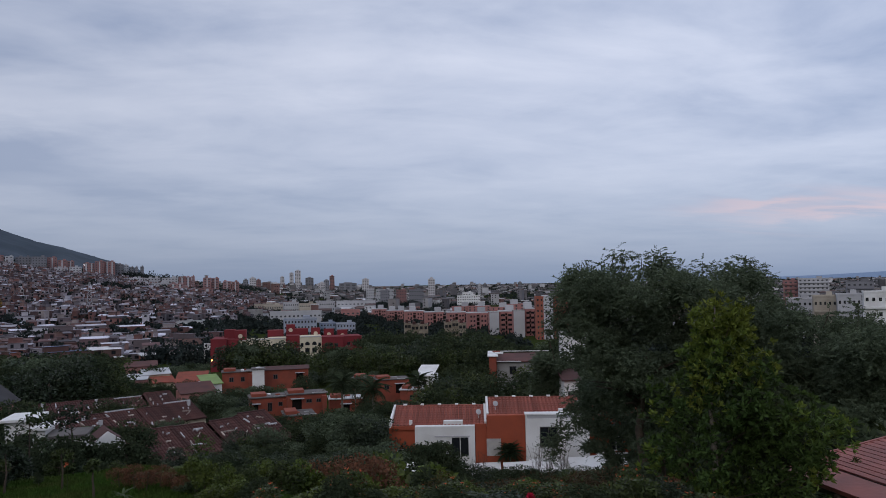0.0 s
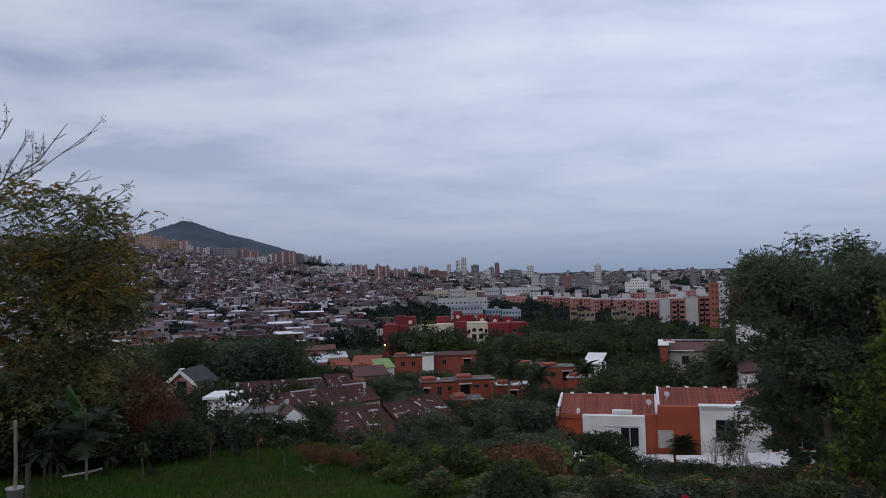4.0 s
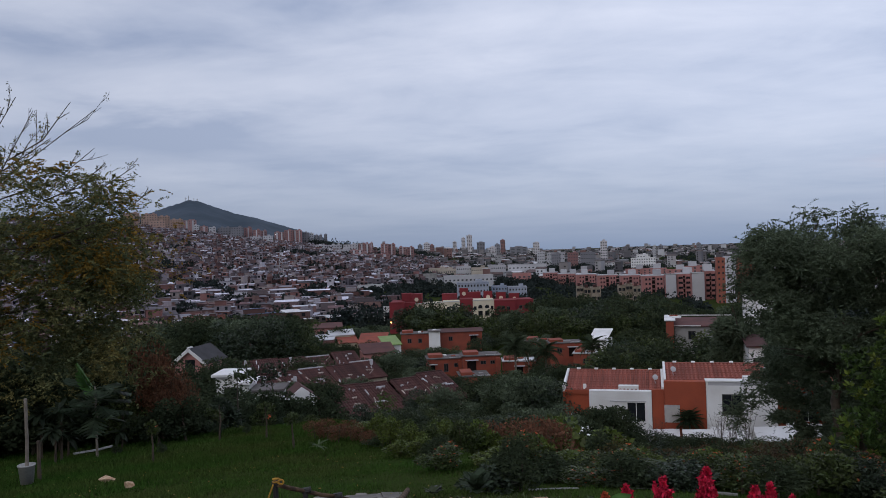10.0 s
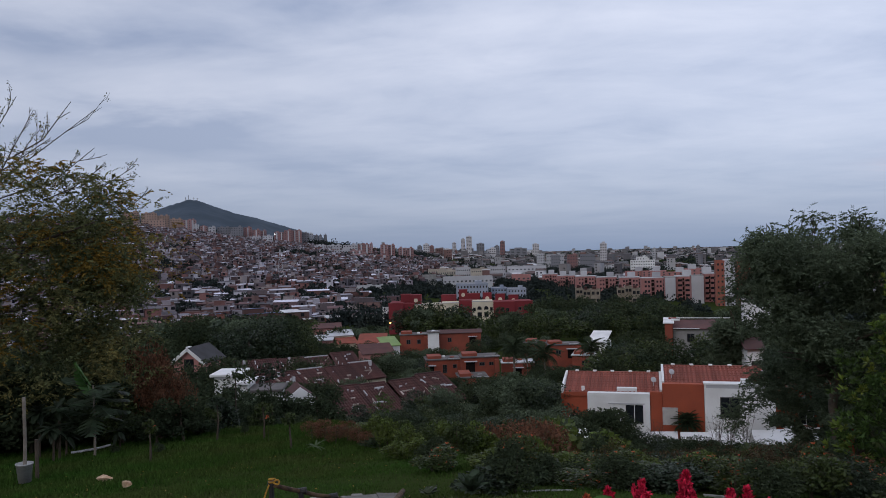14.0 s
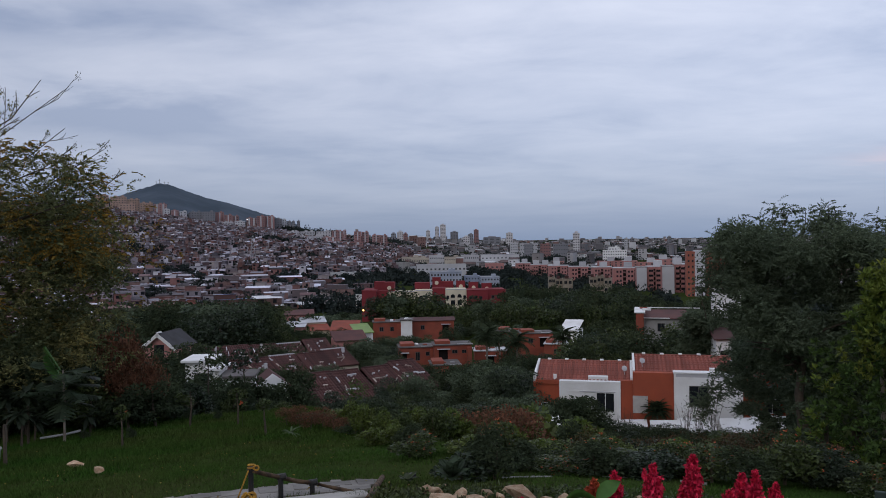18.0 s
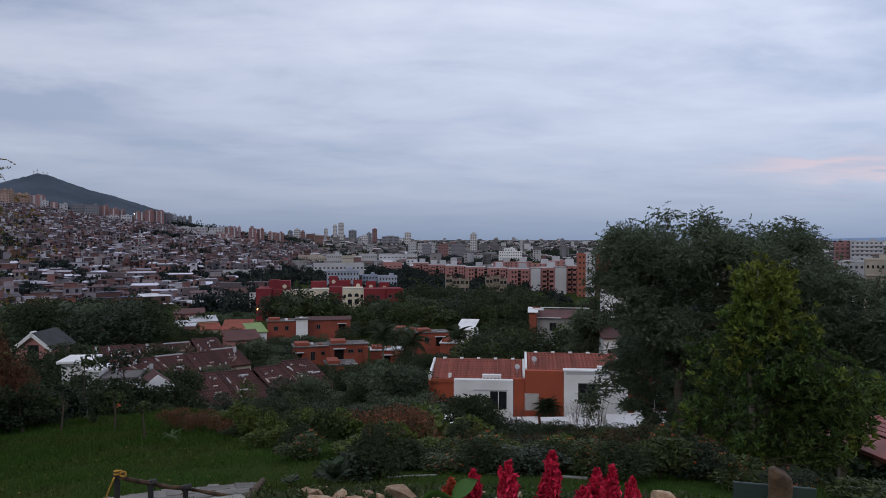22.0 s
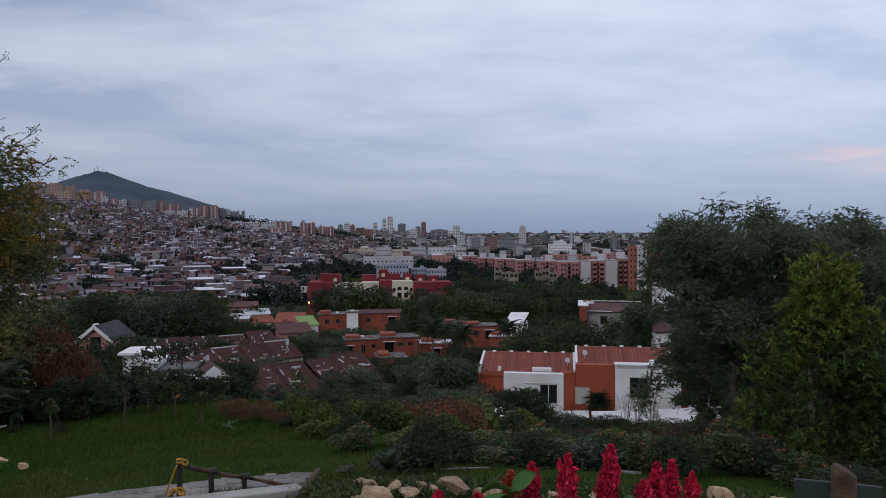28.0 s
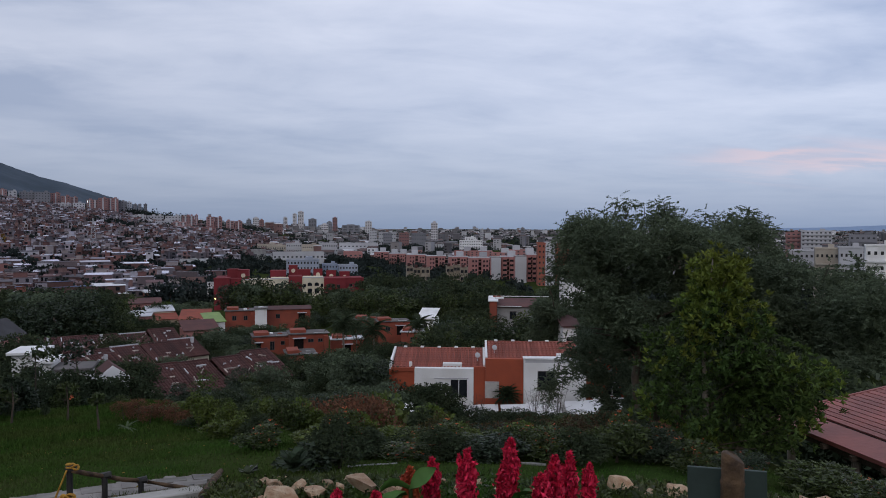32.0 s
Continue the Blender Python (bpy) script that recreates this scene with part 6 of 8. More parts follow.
def woods():
    """Garden and street trees between the houses."""
    rng = np.random.default_rng(77)
    kinds = []
    for k, (mt, fl, cnt) in enumerate(((LEAF_DARK, 0.6, 24), (LEAF_MID, 0.7, 22), (LEAF_DARK, 0.8, 28), (LEAF_RAIN, 0.7, 22), (LEAF_DARK, 0.55, 30), (LEAF_BLUE, 0.7, 24))):
        kinds.append(tree("tree", ("dense dark green tree between houses", "mid-green bushy tree beside houses", "tall dark tree with a rounded crown", "grey-green tree with a loose crown", "dark flat-topped tree in a garden", "blue-green leafy garden tree")[k],
                          g_at(150 + 5 * k, 60), 100 + k, 10.0, 4.8, 9.6, 0.38, 5200, mt, "trees between houses", count=cnt, flat=fl, low=-1.0, limbs=0))

    far = [[] for _ in kinds]

    def put(az, d, h, cap, wide=1.0):
        x, y, _ = polar(az, d)
        z = ground_z(x, y)
        # lower growth before the houses that stand free: headings from and to, distance of the house, elevation
        for a0, a1, dh, low in ((-28.0, -24.0, 115, -8.0), (-24.0, -18.6, 115, -7.15), (13.3, 16.2, 130, -7.7), (-19.5, -16.0, 55, -9.9), (-15.1, -13.3, 60, -11.6), (18.3, 20.6, 128, -4.6)):
            if a0 < az < a1 and d < dh:
                cap = min(cap, low)
        h = min(h, d * math.tan(radians(cap)) - z)
        if h < 1.6:
            return
        s = h / 9.6
        wide *= max(1.0, min(1.6, 5.0 / h))
        m = Matrix.Translation((x, y, z)) @ pose(0, 0, 0, 0, 0, rng.uniform(0, 360)) @ Matrix.Diagonal((s * wide, s * wide, s, 1))
        k = int(rng.integers(0, len(kinds)))
        if d > 190:
            far[k].append(np.array(m))
        else:
            copy_thing(kinds[k], m)

    # bands: headings from and to, distances from and to, heights, highest elevation seen, count
    for a0, a1, d0, d1, h0, h1, cap, n in (
            (-13.6, -9.0, 176, 186, 5, 8, -6.35, 6), (-14.5, -11.5, 150, 168, 5, 8, -7.3, 6), (-24, -14.3, 165, 215, 12, 16, -4.2, 26), (-14.3, -12.8, 170, 195, 8, 12, -6.5, 4), (-11.8, -7.8, 215, 245, 7, 11, -5.3, 9), (-6.0, -3.5, 228, 255, 9, 13, -3.75, 6), (-2.9, -2.2, 245, 250, 9, 11, -4.1, 1), (-1.0, 3.6, 215, 255, 7, 11, -4.9, 10),
            (3.3, 8.2, 200, 320, 9, 13, -3.6, 18), (8.2, 12.9, 195, 330, 8, 14, -3.75, 24), (12.9, 14.4, 195, 300, 8, 12, -4.3, 8), (13, 19, 200, 330, 7, 11, -4.5, 14), (-1.5, 5.0, 165, 215, 7, 10, -6.3, 10), (-14, -6, 188, 200, 5, 8, -6.75, 12), (-16, -9, 105, 112, 4.5, 7, -8.9, 9), (-8.5, -4.5, 118, 130, 4, 7, -8.7, 6), (3.4, 6.4, 140, 152, 3, 6, -8.6, 5), (-19.5, -13, 122, 150, 7, 10, -7.4, 10), (-9.8, -5.2, 140, 165, 5, 9, -7.6, 9), (0.9, 8.2, 112, 132, 5, 9, -8.95, 13), (-5.2, 0.6, 122, 133, 3, 6, -9.55, 9), (-7.0, -0.6, 160, 172, 6, 8, -7.25, 12), (-5.9, -3.9, 225, 250, 11, 14, -3.95, 5), (-3.1, -1.5, 222, 240, 11, 14, -3.8, 3), (0.4, 3.6, 225, 250, 9, 12, -4.5, 6), (-18.4, -15.0, 44, 50, 5, 8, -10.7, 5), (-17, -12.5, 80, 92, 6, 9, -8.9, 5), (-0.6, 2.2, 84, 98, 6, 9, -9.4, 7), (-4.4, 0.5, 76, 84, 3, 6, -11.3, 7),
            (1.2, 5.0, 74, 90, 6, 10, -9.6, 8), (9.7, 13.0, 100, 150, 9, 12, -6.2, 8), (7.2, 9.7, 105, 150, 6, 10, -7.6, 5), (20.4, 23, 95, 125, 9, 13, -5.0, 6), (16.4, 18.4, 100, 120, 10, 14, -5.6, 5), (18.4, 20.4, 100, 125, 9, 14, -4.5, 7), (13.6, 16.2, 98, 118, 5, 8, -7.6, 5), (20.6, 24, 140, 190, 10, 14, -4.0, 5), (-3, 5.0, 56, 72, 4, 7, -12.2, 12), (4.0, 9.2, 60, 70, 3, 6, -12.3, 8), (9, 24.0, 56, 64, 2.5, 5.5, -13.75, 20), (7.9, 9.2, 57, 64, 4, 7, -11.8, 3), (-7, -2.5, 66, 76, 3, 5, -11.8, 7),
            (-26, -21.2, 62, 74, 5, 9, -9.2, 8), (-21.2, -15.5, 58, 70, 3, 7, -10.6, 8), (-23.4, -20.8, 60, 70, 5, 9, -9.3, 4), (-16.4, -14.9, 48, 53, 5, 8, -10.2, 3), (-14.2, -13.4, 50, 54, 4, 6, -11.0, 2), (-25.5, -19.2, 92, 104, 6, 11, -7.3, 10), (-20, -15, 84, 98, 6, 9, -9.0, 6), (-17.5, -12, 56, 70, 3, 5, -10.8, 8), (-13, -4, 70, 84, 2, 4, -11.9, 13), (-5.6, -3.6, 80, 90, 4, 6, -9.9, 4), (-9.1, -8.8, 74, 75, 4, 5, -9.4, 1), (24, 46, 60, 140, 9, 14, -5.0, 20), (-36, -24, 40, 110, 8, 13, -5.0, 18), (-21.2, -19.8, 44, 50, 4, 9, -8.9, 3), (-18.9, -17.9, 44, 50, 4, 7, -9.6, 2)):
        for k in range(n):
            put(a0 + (a1 - a0) * (k + rng.uniform(0.1, 0.9)) / n, rng.uniform(d0, d1), rng.uniform(h0, h1), cap + rng.normal(0, 0.22), rng.uniform(0.9, 1.35))
    # the farther trees are joined, with fewer and larger leaves
    belt = thing("tree_belt", "dense belt of dark green trees between far houses", "trees", Matrix(), kind="stuff")
    for k, ms in enumerate(far):
        crown = [c for c in kinds[k].children if c.name.startswith("crown")][0]
        co = np.empty(len(crown.data.vertices) * 3)
        crown.data.vertices.foreach_get("co", co)
        q = co.reshape(-1, 4, 3)[::3]
        mid = q.mean(axis=1, keepdims=True)
        q = (mid + (q - mid) * 1.6).reshape(-1, 3)
        if not ms:
            continue
        v = np.concatenate([q @ m[:3, :3].T + m[:3, 3] for m in ms])
        n = len(v) // 4
        me = bpy.data.meshes.new("crowns")
        me.vertices.add(4 * n), me.loops.add(4 * n), me.polygons.add(n)
        me.vertices.foreach_set("co", v.ravel())
        me.loops.foreach_set("vertex_index", np.arange(4 * n))
        me.polygons.foreach_set("loop_start", np.arange(0, 4 * n, 4))
        me.update(calc_edges=True)
        me.materials.append(crown.data.materials[0])
        tagged(part("crowns", me, None, belt), kind="stuff")


woods()


def palms():
    """Royal palms among the houses."""
    def frond(length):
        bm = bmesh.new()
        pts = [Vector((length * t, 0, length * (0.55 * t - 0.95 * t * t))) for t in (0, 0.25, 0.5, 0.75, 1.0)]
        tube(bm, pts, [0.06, 0.05, 0.04, 0.025, 0.01], 4)
        for i in range(22):
            t = 0.15 + 0.85 * i / 22
            c = Vector((length * t, 0, length * (0.55 * t - 0.95 * t * t)))
            ln = length * 0.34 * math.sin(math.pi * min(1, 0.2 + 0.75 * t))
            for s in (-1, 1):
                a, b = bm.verts.new(c), bm.verts.new(c + Vector((0.14, 0, 0)))
                e = bm.verts.new(c + Vector((ln * 0.5, s * ln, -ln * 0.45)))
                bm.faces.new((a, b, e))
        me = bpy.data.meshes.new("frond")
        bm.to_mesh(me), bm.free()
        me.materials.append(LEAF_DARK)
        return me

    leaf = frond(2.9)
    for az, d, h, s in ((1.9, 138, 7.6, 1.15), (4.22, 136, 6.7, 1.15), (7.7, 142, 7.4, 1.05), (2.9, 150, 6.6, 0.7), (14.5, 73.25, 2.45, 0.5)):
        ob = thing("palm", "palm with arching dark fronds and a slim trunk", "palm tree", g_at(az, d) @ Matrix.Diagonal((1, 1, 1, 1)), "palms by the houses")
        part("trunk", tube(bmesh.new(), [(0, 0, -0.3), (0.1, 0, h * 0.5), (0, 0, h)], [0.22 * s, 0.17 * s, 0.12 * s], 8), BARK_PALE, ob, smooth=True)
        for k in range(24 if d > 100 else 44):
            part("frond", leaf, None, ob, m=pose(0, 0, h, 0, (-(5 + 50 * (k % 3 == 0)) + 30 * (k % 2)) if d > 100 else -80 + 110 * k / 44, 137.5 * k) @ Matrix.Diagonal((s, s, s, 1)))


palms()


def far_woods():
    """Clumps of trees over the hillside and the plain, joined."""
    rng = np.random.default_rng(55)
    P, D, S = [], [], []

    def clump(az, d, r, n, tall):
        x, y, _ = polar(az, d)
        z = ground_z(x, y)
        dd = rng.normal(0, 1, (n, 3))
        dd[:, 2] = np.abs(dd[:, 2])
        dd /= np.linalg.norm(dd, axis=1)[:, None]
        stretch = np.array((rng.uniform(0.9, 1.9), rng.uniform(0.9, 1.5), tall))
        P.append(np.array((x, y, z)) + dd * r * rng.uniform(0.5, 1.0, n)[:, None] * stretch)
        D.append(dd)
        S.append(np.full(n, min(r * 0.5, 1.1 + d / 900)))

    for k in range(5600):
        d = 420 * math.exp(rng.uniform(0, 2.2))
        az = rng.uniform(-34, 46)
        x, y, _ = polar(az, d)
        if az < -4 and d < 1300 and rng.random() < 0.55:
            continue
        clump(az, d, rng.uniform(2.2, 4.6) * (1 + d / 2600), 46, rng.uniform(0.8, 1.3))
    for a0, a1, d0, d1, n, r in ((-12, 3, 285, 420, 46, 4.5), (3, 17, 330, 380, 34, 3.6), (3, 30, 440, 640, 80, 4.5), (20, 46, 210, 420, 90, 5.5), (-7.5, 5, 572, 622, 120, 4.6), (-7.5, 3, 440, 530, 50, 4.0), (-3.2, 3.6, 396, 420, 30, 3.6), (3.6, 12, 700, 860, 60, 5), (3.6, 7.8, 930, 965, 26, 9), (-4, 12, 880, 985, 60, 5), (-11, -6, 340, 420, 16, 4.5), (-26, -6, 290, 480, 40, 4.8), (-26, -4, 480, 1050, 300, 5.2), (-26, -8, 390, 560, 60, 3.6), (-14.2, -9.6, 1120, 1190, 46, 9.5), (-8.5, -4.5, 900, 1040, 26, 7)):
        for k in range(n):
            clump(rng.uniform(a0, a1), rng.uniform(d0, d1), r * rng.uniform(0.7, 1.25), 230, rng.uniform(0.9, 1.5))
    me = leaf_mesh("far_woods", np.concatenate(P), np.concatenate(D), np.concatenate(S), LEAF_FAR, rng, 0.7, 0, 0.7)
    tagged(new("far_woods", me), "dark tree clumps scattered over the far city", "trees", kind="stuff")


far_woods()


# ---- the olive tree at the edge of the lawn ----
def acacia():
    rng = np.random.default_rng(62)
    d, mid = 23.0, -36.0
    x, y, _ = polar(mid, d)
    z0 = ground_z(x, y)
    ls = []
    els = (-10, -6, -4.8, -2.9, -0.65, 1.6, 3.3, 4.8, 5.7, 6.3, 7.0, 7.8)
    azs = (-25.8, -25.4, -24.9, -25.4, -24.0, -24.1, -25.0, -24.9, -26.0, -27.6, -31.5, -34.5)
    while len(ls) < 400:
        el = rng.uniform(-9.5, 7.7)
        edge = float(np.interp(el, els, azs)) - 0.4 + 1.5 * noise.noise((el * 0.8, 3.3, 0)) + rng.normal(0, 0.6)
        near = rng.gamma(2.0, 3.9)
        az = edge + 0.9 - near
        if az < -52:
            continue
        dd = d + rng.uniform(-2.6, 2.6)
        q = polar(az - mid, dd, dd * math.tan(radians(el)))
        ls.append((np.array((q.x, q.y - d, q.z - z0)), rng.uniform(0.14, 0.46) * (0.5 if near < 1.6 else 1.0)))
    # loose yellowing sprays that hang out of the crown
    loose = [(polar(a - mid, d, d * math.tan(radians(e))) - Vector((0, d, z0)), r) for a, e, r in ((-23.0, 1.0, 0.16), (-22.3, 0.6, 0.14), (-21.6, 0.8, 0.12), (-22.8, 0.0, 0.14), (-21.8, -0.2, 0.1), (-23.2, -1.0, 0.15), (-24.0, -2.0, 0.15), (-23.6, 1.8, 0.14), (-22.6, 1.3, 0.10), (-21.2, 0.3, 0.09), (-22.2, -0.9, 0.10), (-23.4, 2.6, 0.12), (-24.2, 5.0, 0.12), (-24.0, 4.2, 0.10), (-25.2, 6.0, 0.12), (-22.5, -1.6, 0.12), (-23.0, -2.4, 0.12), (-20.7, 0.5, 0.07), (-21.0, -0.6, 0.08), (-23.8, 3.4, 0.12), (-22.0, 1.7, 0.07), (-24.4, -3.4, 0.12), (-24.0, -4.3, 0.10))]
    loose = [(np.array(c), r) for c, r in loose]
    ob = thing("acacia", "feathery olive tree with yellowing leaves and bare twigs", "tree", at_polar(mid, d, z0))
    stem, arms = trunk_and_limbs(rng, 5.0, 0.2, 3.2, 8)
    part("trunk", stem, BARK, ob, smooth=True)
    for a in arms:
        part("limb", a, BARK, ob, smooth=True)

    def tint(c):
        return noise.noise((c[0] * 0.75, c[2] * 1.1, 4.2))

    green = [(c, r) for c, r in ls if tint(c) < 0.22 or c[2] + z0 < -1.2]
    gold = [(c, r) for c, r in ls if tint(c) >= 0.06 and -2.4 < c[2] + z0 < 2.6] + loose
    p, o = spray_points(rng, green, 4300, 12, 0.46, 0.45, 0.6)
    part("crown", leaf_mesh("crown", p, o, 0.095, LEAF_ACACIA, rng, 0.42, 0.15, 0.35), None, ob)
    p, o = spray_points(rng, gold, 1000, 12, 0.40, 0.5, 0.6)
    part("yellow_leaves", leaf_mesh("yellow_leaves", p, o, 0.095, LEAF_GOLD, rng, 0.45, 0.3, 0.35), None, ob, "sprays of yellowing leaves")
    p, o = spray_points(rng, [(c, r) for c, r in ls if c[2] + z0 < 1.2 and r > 0.25], 2300, 10, 0.5, 0.4, 0.6)
    p[:, 1] += 1.6
    part("shaded_leaves", leaf_mesh("shaded_leaves", p, o, 0.17, LEAF_SHADE, rng, 0.45, 0.3, 0.5), None, ob, "dark green inner leaves")

    def to_local(az, el, dd=d):
        q = polar(az - mid, dd, dd * math.tan(radians(el)))
        return Vector((q.x, q.y - d, q.z - z0))

    sprig = []

    def twig(bm, a, b, r, depth):
        mid_p = (a + b) / 2 + Vector(rng.normal(0, 0.045, 3)) * (b - a).length + Vector((0, 0, -0.03 * (b - a).length))
        tube(bm, [a, mid_p, b], [r, r * 0.75, r * 0.4], 4, cap=False)
        if depth:
            for k in range(4):
                f = 0.25 + 0.19 * k + rng.uniform(-0.06, 0.06)
                base = a + (mid_p - a) * (f * 2) if f < 0.5 else mid_p + (b - mid_p) * (f * 2 - 1)
                way = (b - a).normalized() * 0.9 + Vector((rng.normal(0, 0.35), rng.normal(0, 0.3), rng.uniform(-0.35, 0.5)))
                twig(bm, base, base + way.normalized() * (b - a).length * rng.uniform(0.16, 0.32), r * 0.55, depth - 1)
        else:
            sprig.append(b)

    for a, b in (((-38.0, 2.5), (-28.1, 10.7)), ((-34.2, 4.4), (-28.3, 8.0)), ((-30.0, 3.6), (-25.7, 6.8)), ((-29.0, 3.0), (-24.6, 5.2)), ((-37.2, 4.6), (-33.0, 11.2)), ((-36.4, 4.2), (-32.0, 10.4)), ((-33.6, 7.0), (-29.7, 11.1)), ((-38.4, 5), (-36.0, 11.2)), ((-35.0, 5.5), (-31.0, 8.6)), ((-31.4, 4.4), (-27.6, 6.9)), ((-36, 1.0), (-27.0, 2.2)), ((-36, -3.4), (-28.5, -2.6))):
        bough = bmesh.new()
        twig(bough, to_local(*a), to_local(*b), 0.026, 3)
        part("bough", bough, BARK, ob, "bare twiggy bough")
    pts = np.array([tuple(q) for q in sprig if rng.random() < 0.16])
    pts = np.repeat(pts, 6, axis=0) + rng.normal(0, 0.06, (6 * len(pts), 3))
    part("sparse_leaves", leaf_mesh("sparse_leaves", pts, rng.normal(0, 1, pts.shape), 0.075, LEAF_ACACIA, rng, 0.45, 0.2, 0.5), None, ob)


acacia()


def young_tree():
    """Open crown of ascending shoots, each ending in rosettes of long leaves."""
    rng = np.random.default_rng(61)
    d, mid = 10.5, 30.6
    x, y, _ = polar(mid, d)
    z0 = ground_z(x, y)
    zs = (-2.95, -2.68, -2.42, -2.17, -1.93, -1.68, -1.45, -1.2, -0.96, -0.71, -0.47, -0.28)
    left = (-0.56, -1.0, -1.30, -1.33, -1.20, -1.18, -1.16, -0.78, -0.82, -0.58, -0.46, -0.22)
    right = (0.30, 0.85, 1.16, 1.20, 1.20, 1.00, 0.66, 0.58, 0.32, 0.29, 0.20, -0.10)
    ob = thing("young_tree", "young tree of open shoots with fresh lime-green leaves", "tree", at_polar(mid, d, z0))
    axis = [Vector((-0.16, 0, -0.2)), Vector((-0.22, 0.02, 0.75)), Vector((-0.24, 0, 1.5)), Vector((-0.20, 0.03, 2.1)), Vector((-0.15, 0, -0.42 - z0))]
    part("trunk", tube(bmesh.new(), axis, [0.05, 0.042, 0.034, 0.022, 0.008], 8), BARK_PALE, ob, smooth=True)

    def on_axis(z):
        for a, b in zip(axis, axis[1:]):
            if z <= b.z:
                return a + (b - a) * max(0, (z - a.z) / (b.z - a.z))
        return axis[-1]

    P, O, Q, U, tips = [], [], [], [], []
    for k in range(160):
        z = -2.85 + 2.5 * ((k + rng.uniform(0, 1)) / 160) ** 1.12
        lo, hi = float(np.interp(z, zs, left)), float(np.interp(z, zs, right))
        a = rng.uniform(0, 2 * math.pi)
        if k % 6 == 0:
            z = rng.uniform(-2.5, -1.6)
            lo, hi = float(np.interp(z, zs, left)), float(np.interp(z, zs, right)) + 0.10
            a = rng.uniform(-0.7, 0.7)
        f = rng.uniform(0.6, 1.04) if rng.random() < 0.75 else rng.uniform(0.1, 0.55)
        cx, rx = (lo + hi) / 2, (hi - lo) / 2
        tip = Vector((cx + 0.05 + rx * f * math.cos(a), rx * 0.9 * f * math.sin(a), z - z0))
        base = on_axis(max(0.25, tip.z - 0.25 - 0.55 * (tip.xy - on_axis(tip.z).xy).length))
        tips.append(tip)
        bend = base * 0.45 + tip * 0.55 - Vector((0, 0, 0.08))
        if k % 3 == 0 and a > 0.8:
            part("shoot", tube(bmesh.new(), [base, bend, tip], [0.010, 0.007, 0.004], 5), BARK, ob)
        way = (tip - bend).normalized()
        # Low and inner rosettes get a darker green, painting the crown's self-shadow.
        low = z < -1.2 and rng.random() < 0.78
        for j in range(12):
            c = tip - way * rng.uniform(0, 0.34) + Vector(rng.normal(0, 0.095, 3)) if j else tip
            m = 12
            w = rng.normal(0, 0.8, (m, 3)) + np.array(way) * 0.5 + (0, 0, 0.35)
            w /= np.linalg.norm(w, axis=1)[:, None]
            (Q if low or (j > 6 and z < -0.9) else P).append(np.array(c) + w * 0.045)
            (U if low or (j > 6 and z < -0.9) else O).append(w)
    part("young_foliage", leaf_mesh("young_foliage", np.concatenate(P), np.concatenate(O), 0.085, LEAF_TIP, rng, 0.34, 0.0, 0.15), None, ob, "lime shoot tips, coloured brighter where light falls")
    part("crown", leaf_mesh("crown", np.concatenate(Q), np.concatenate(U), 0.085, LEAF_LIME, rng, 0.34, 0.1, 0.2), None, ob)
    # Shade inside the crown is put into these leaves' dark green.
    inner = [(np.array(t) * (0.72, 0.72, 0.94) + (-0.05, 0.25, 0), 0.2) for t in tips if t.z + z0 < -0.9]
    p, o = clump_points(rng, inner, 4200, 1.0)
    part("inner_leaves", leaf_mesh("inner_leaves", p, o, 0.09, LEAF_DARK, rng, 0.4, 0.1, 0.7), None, ob, "inner leaves with the crown's shade in their darker green")


young_tree()

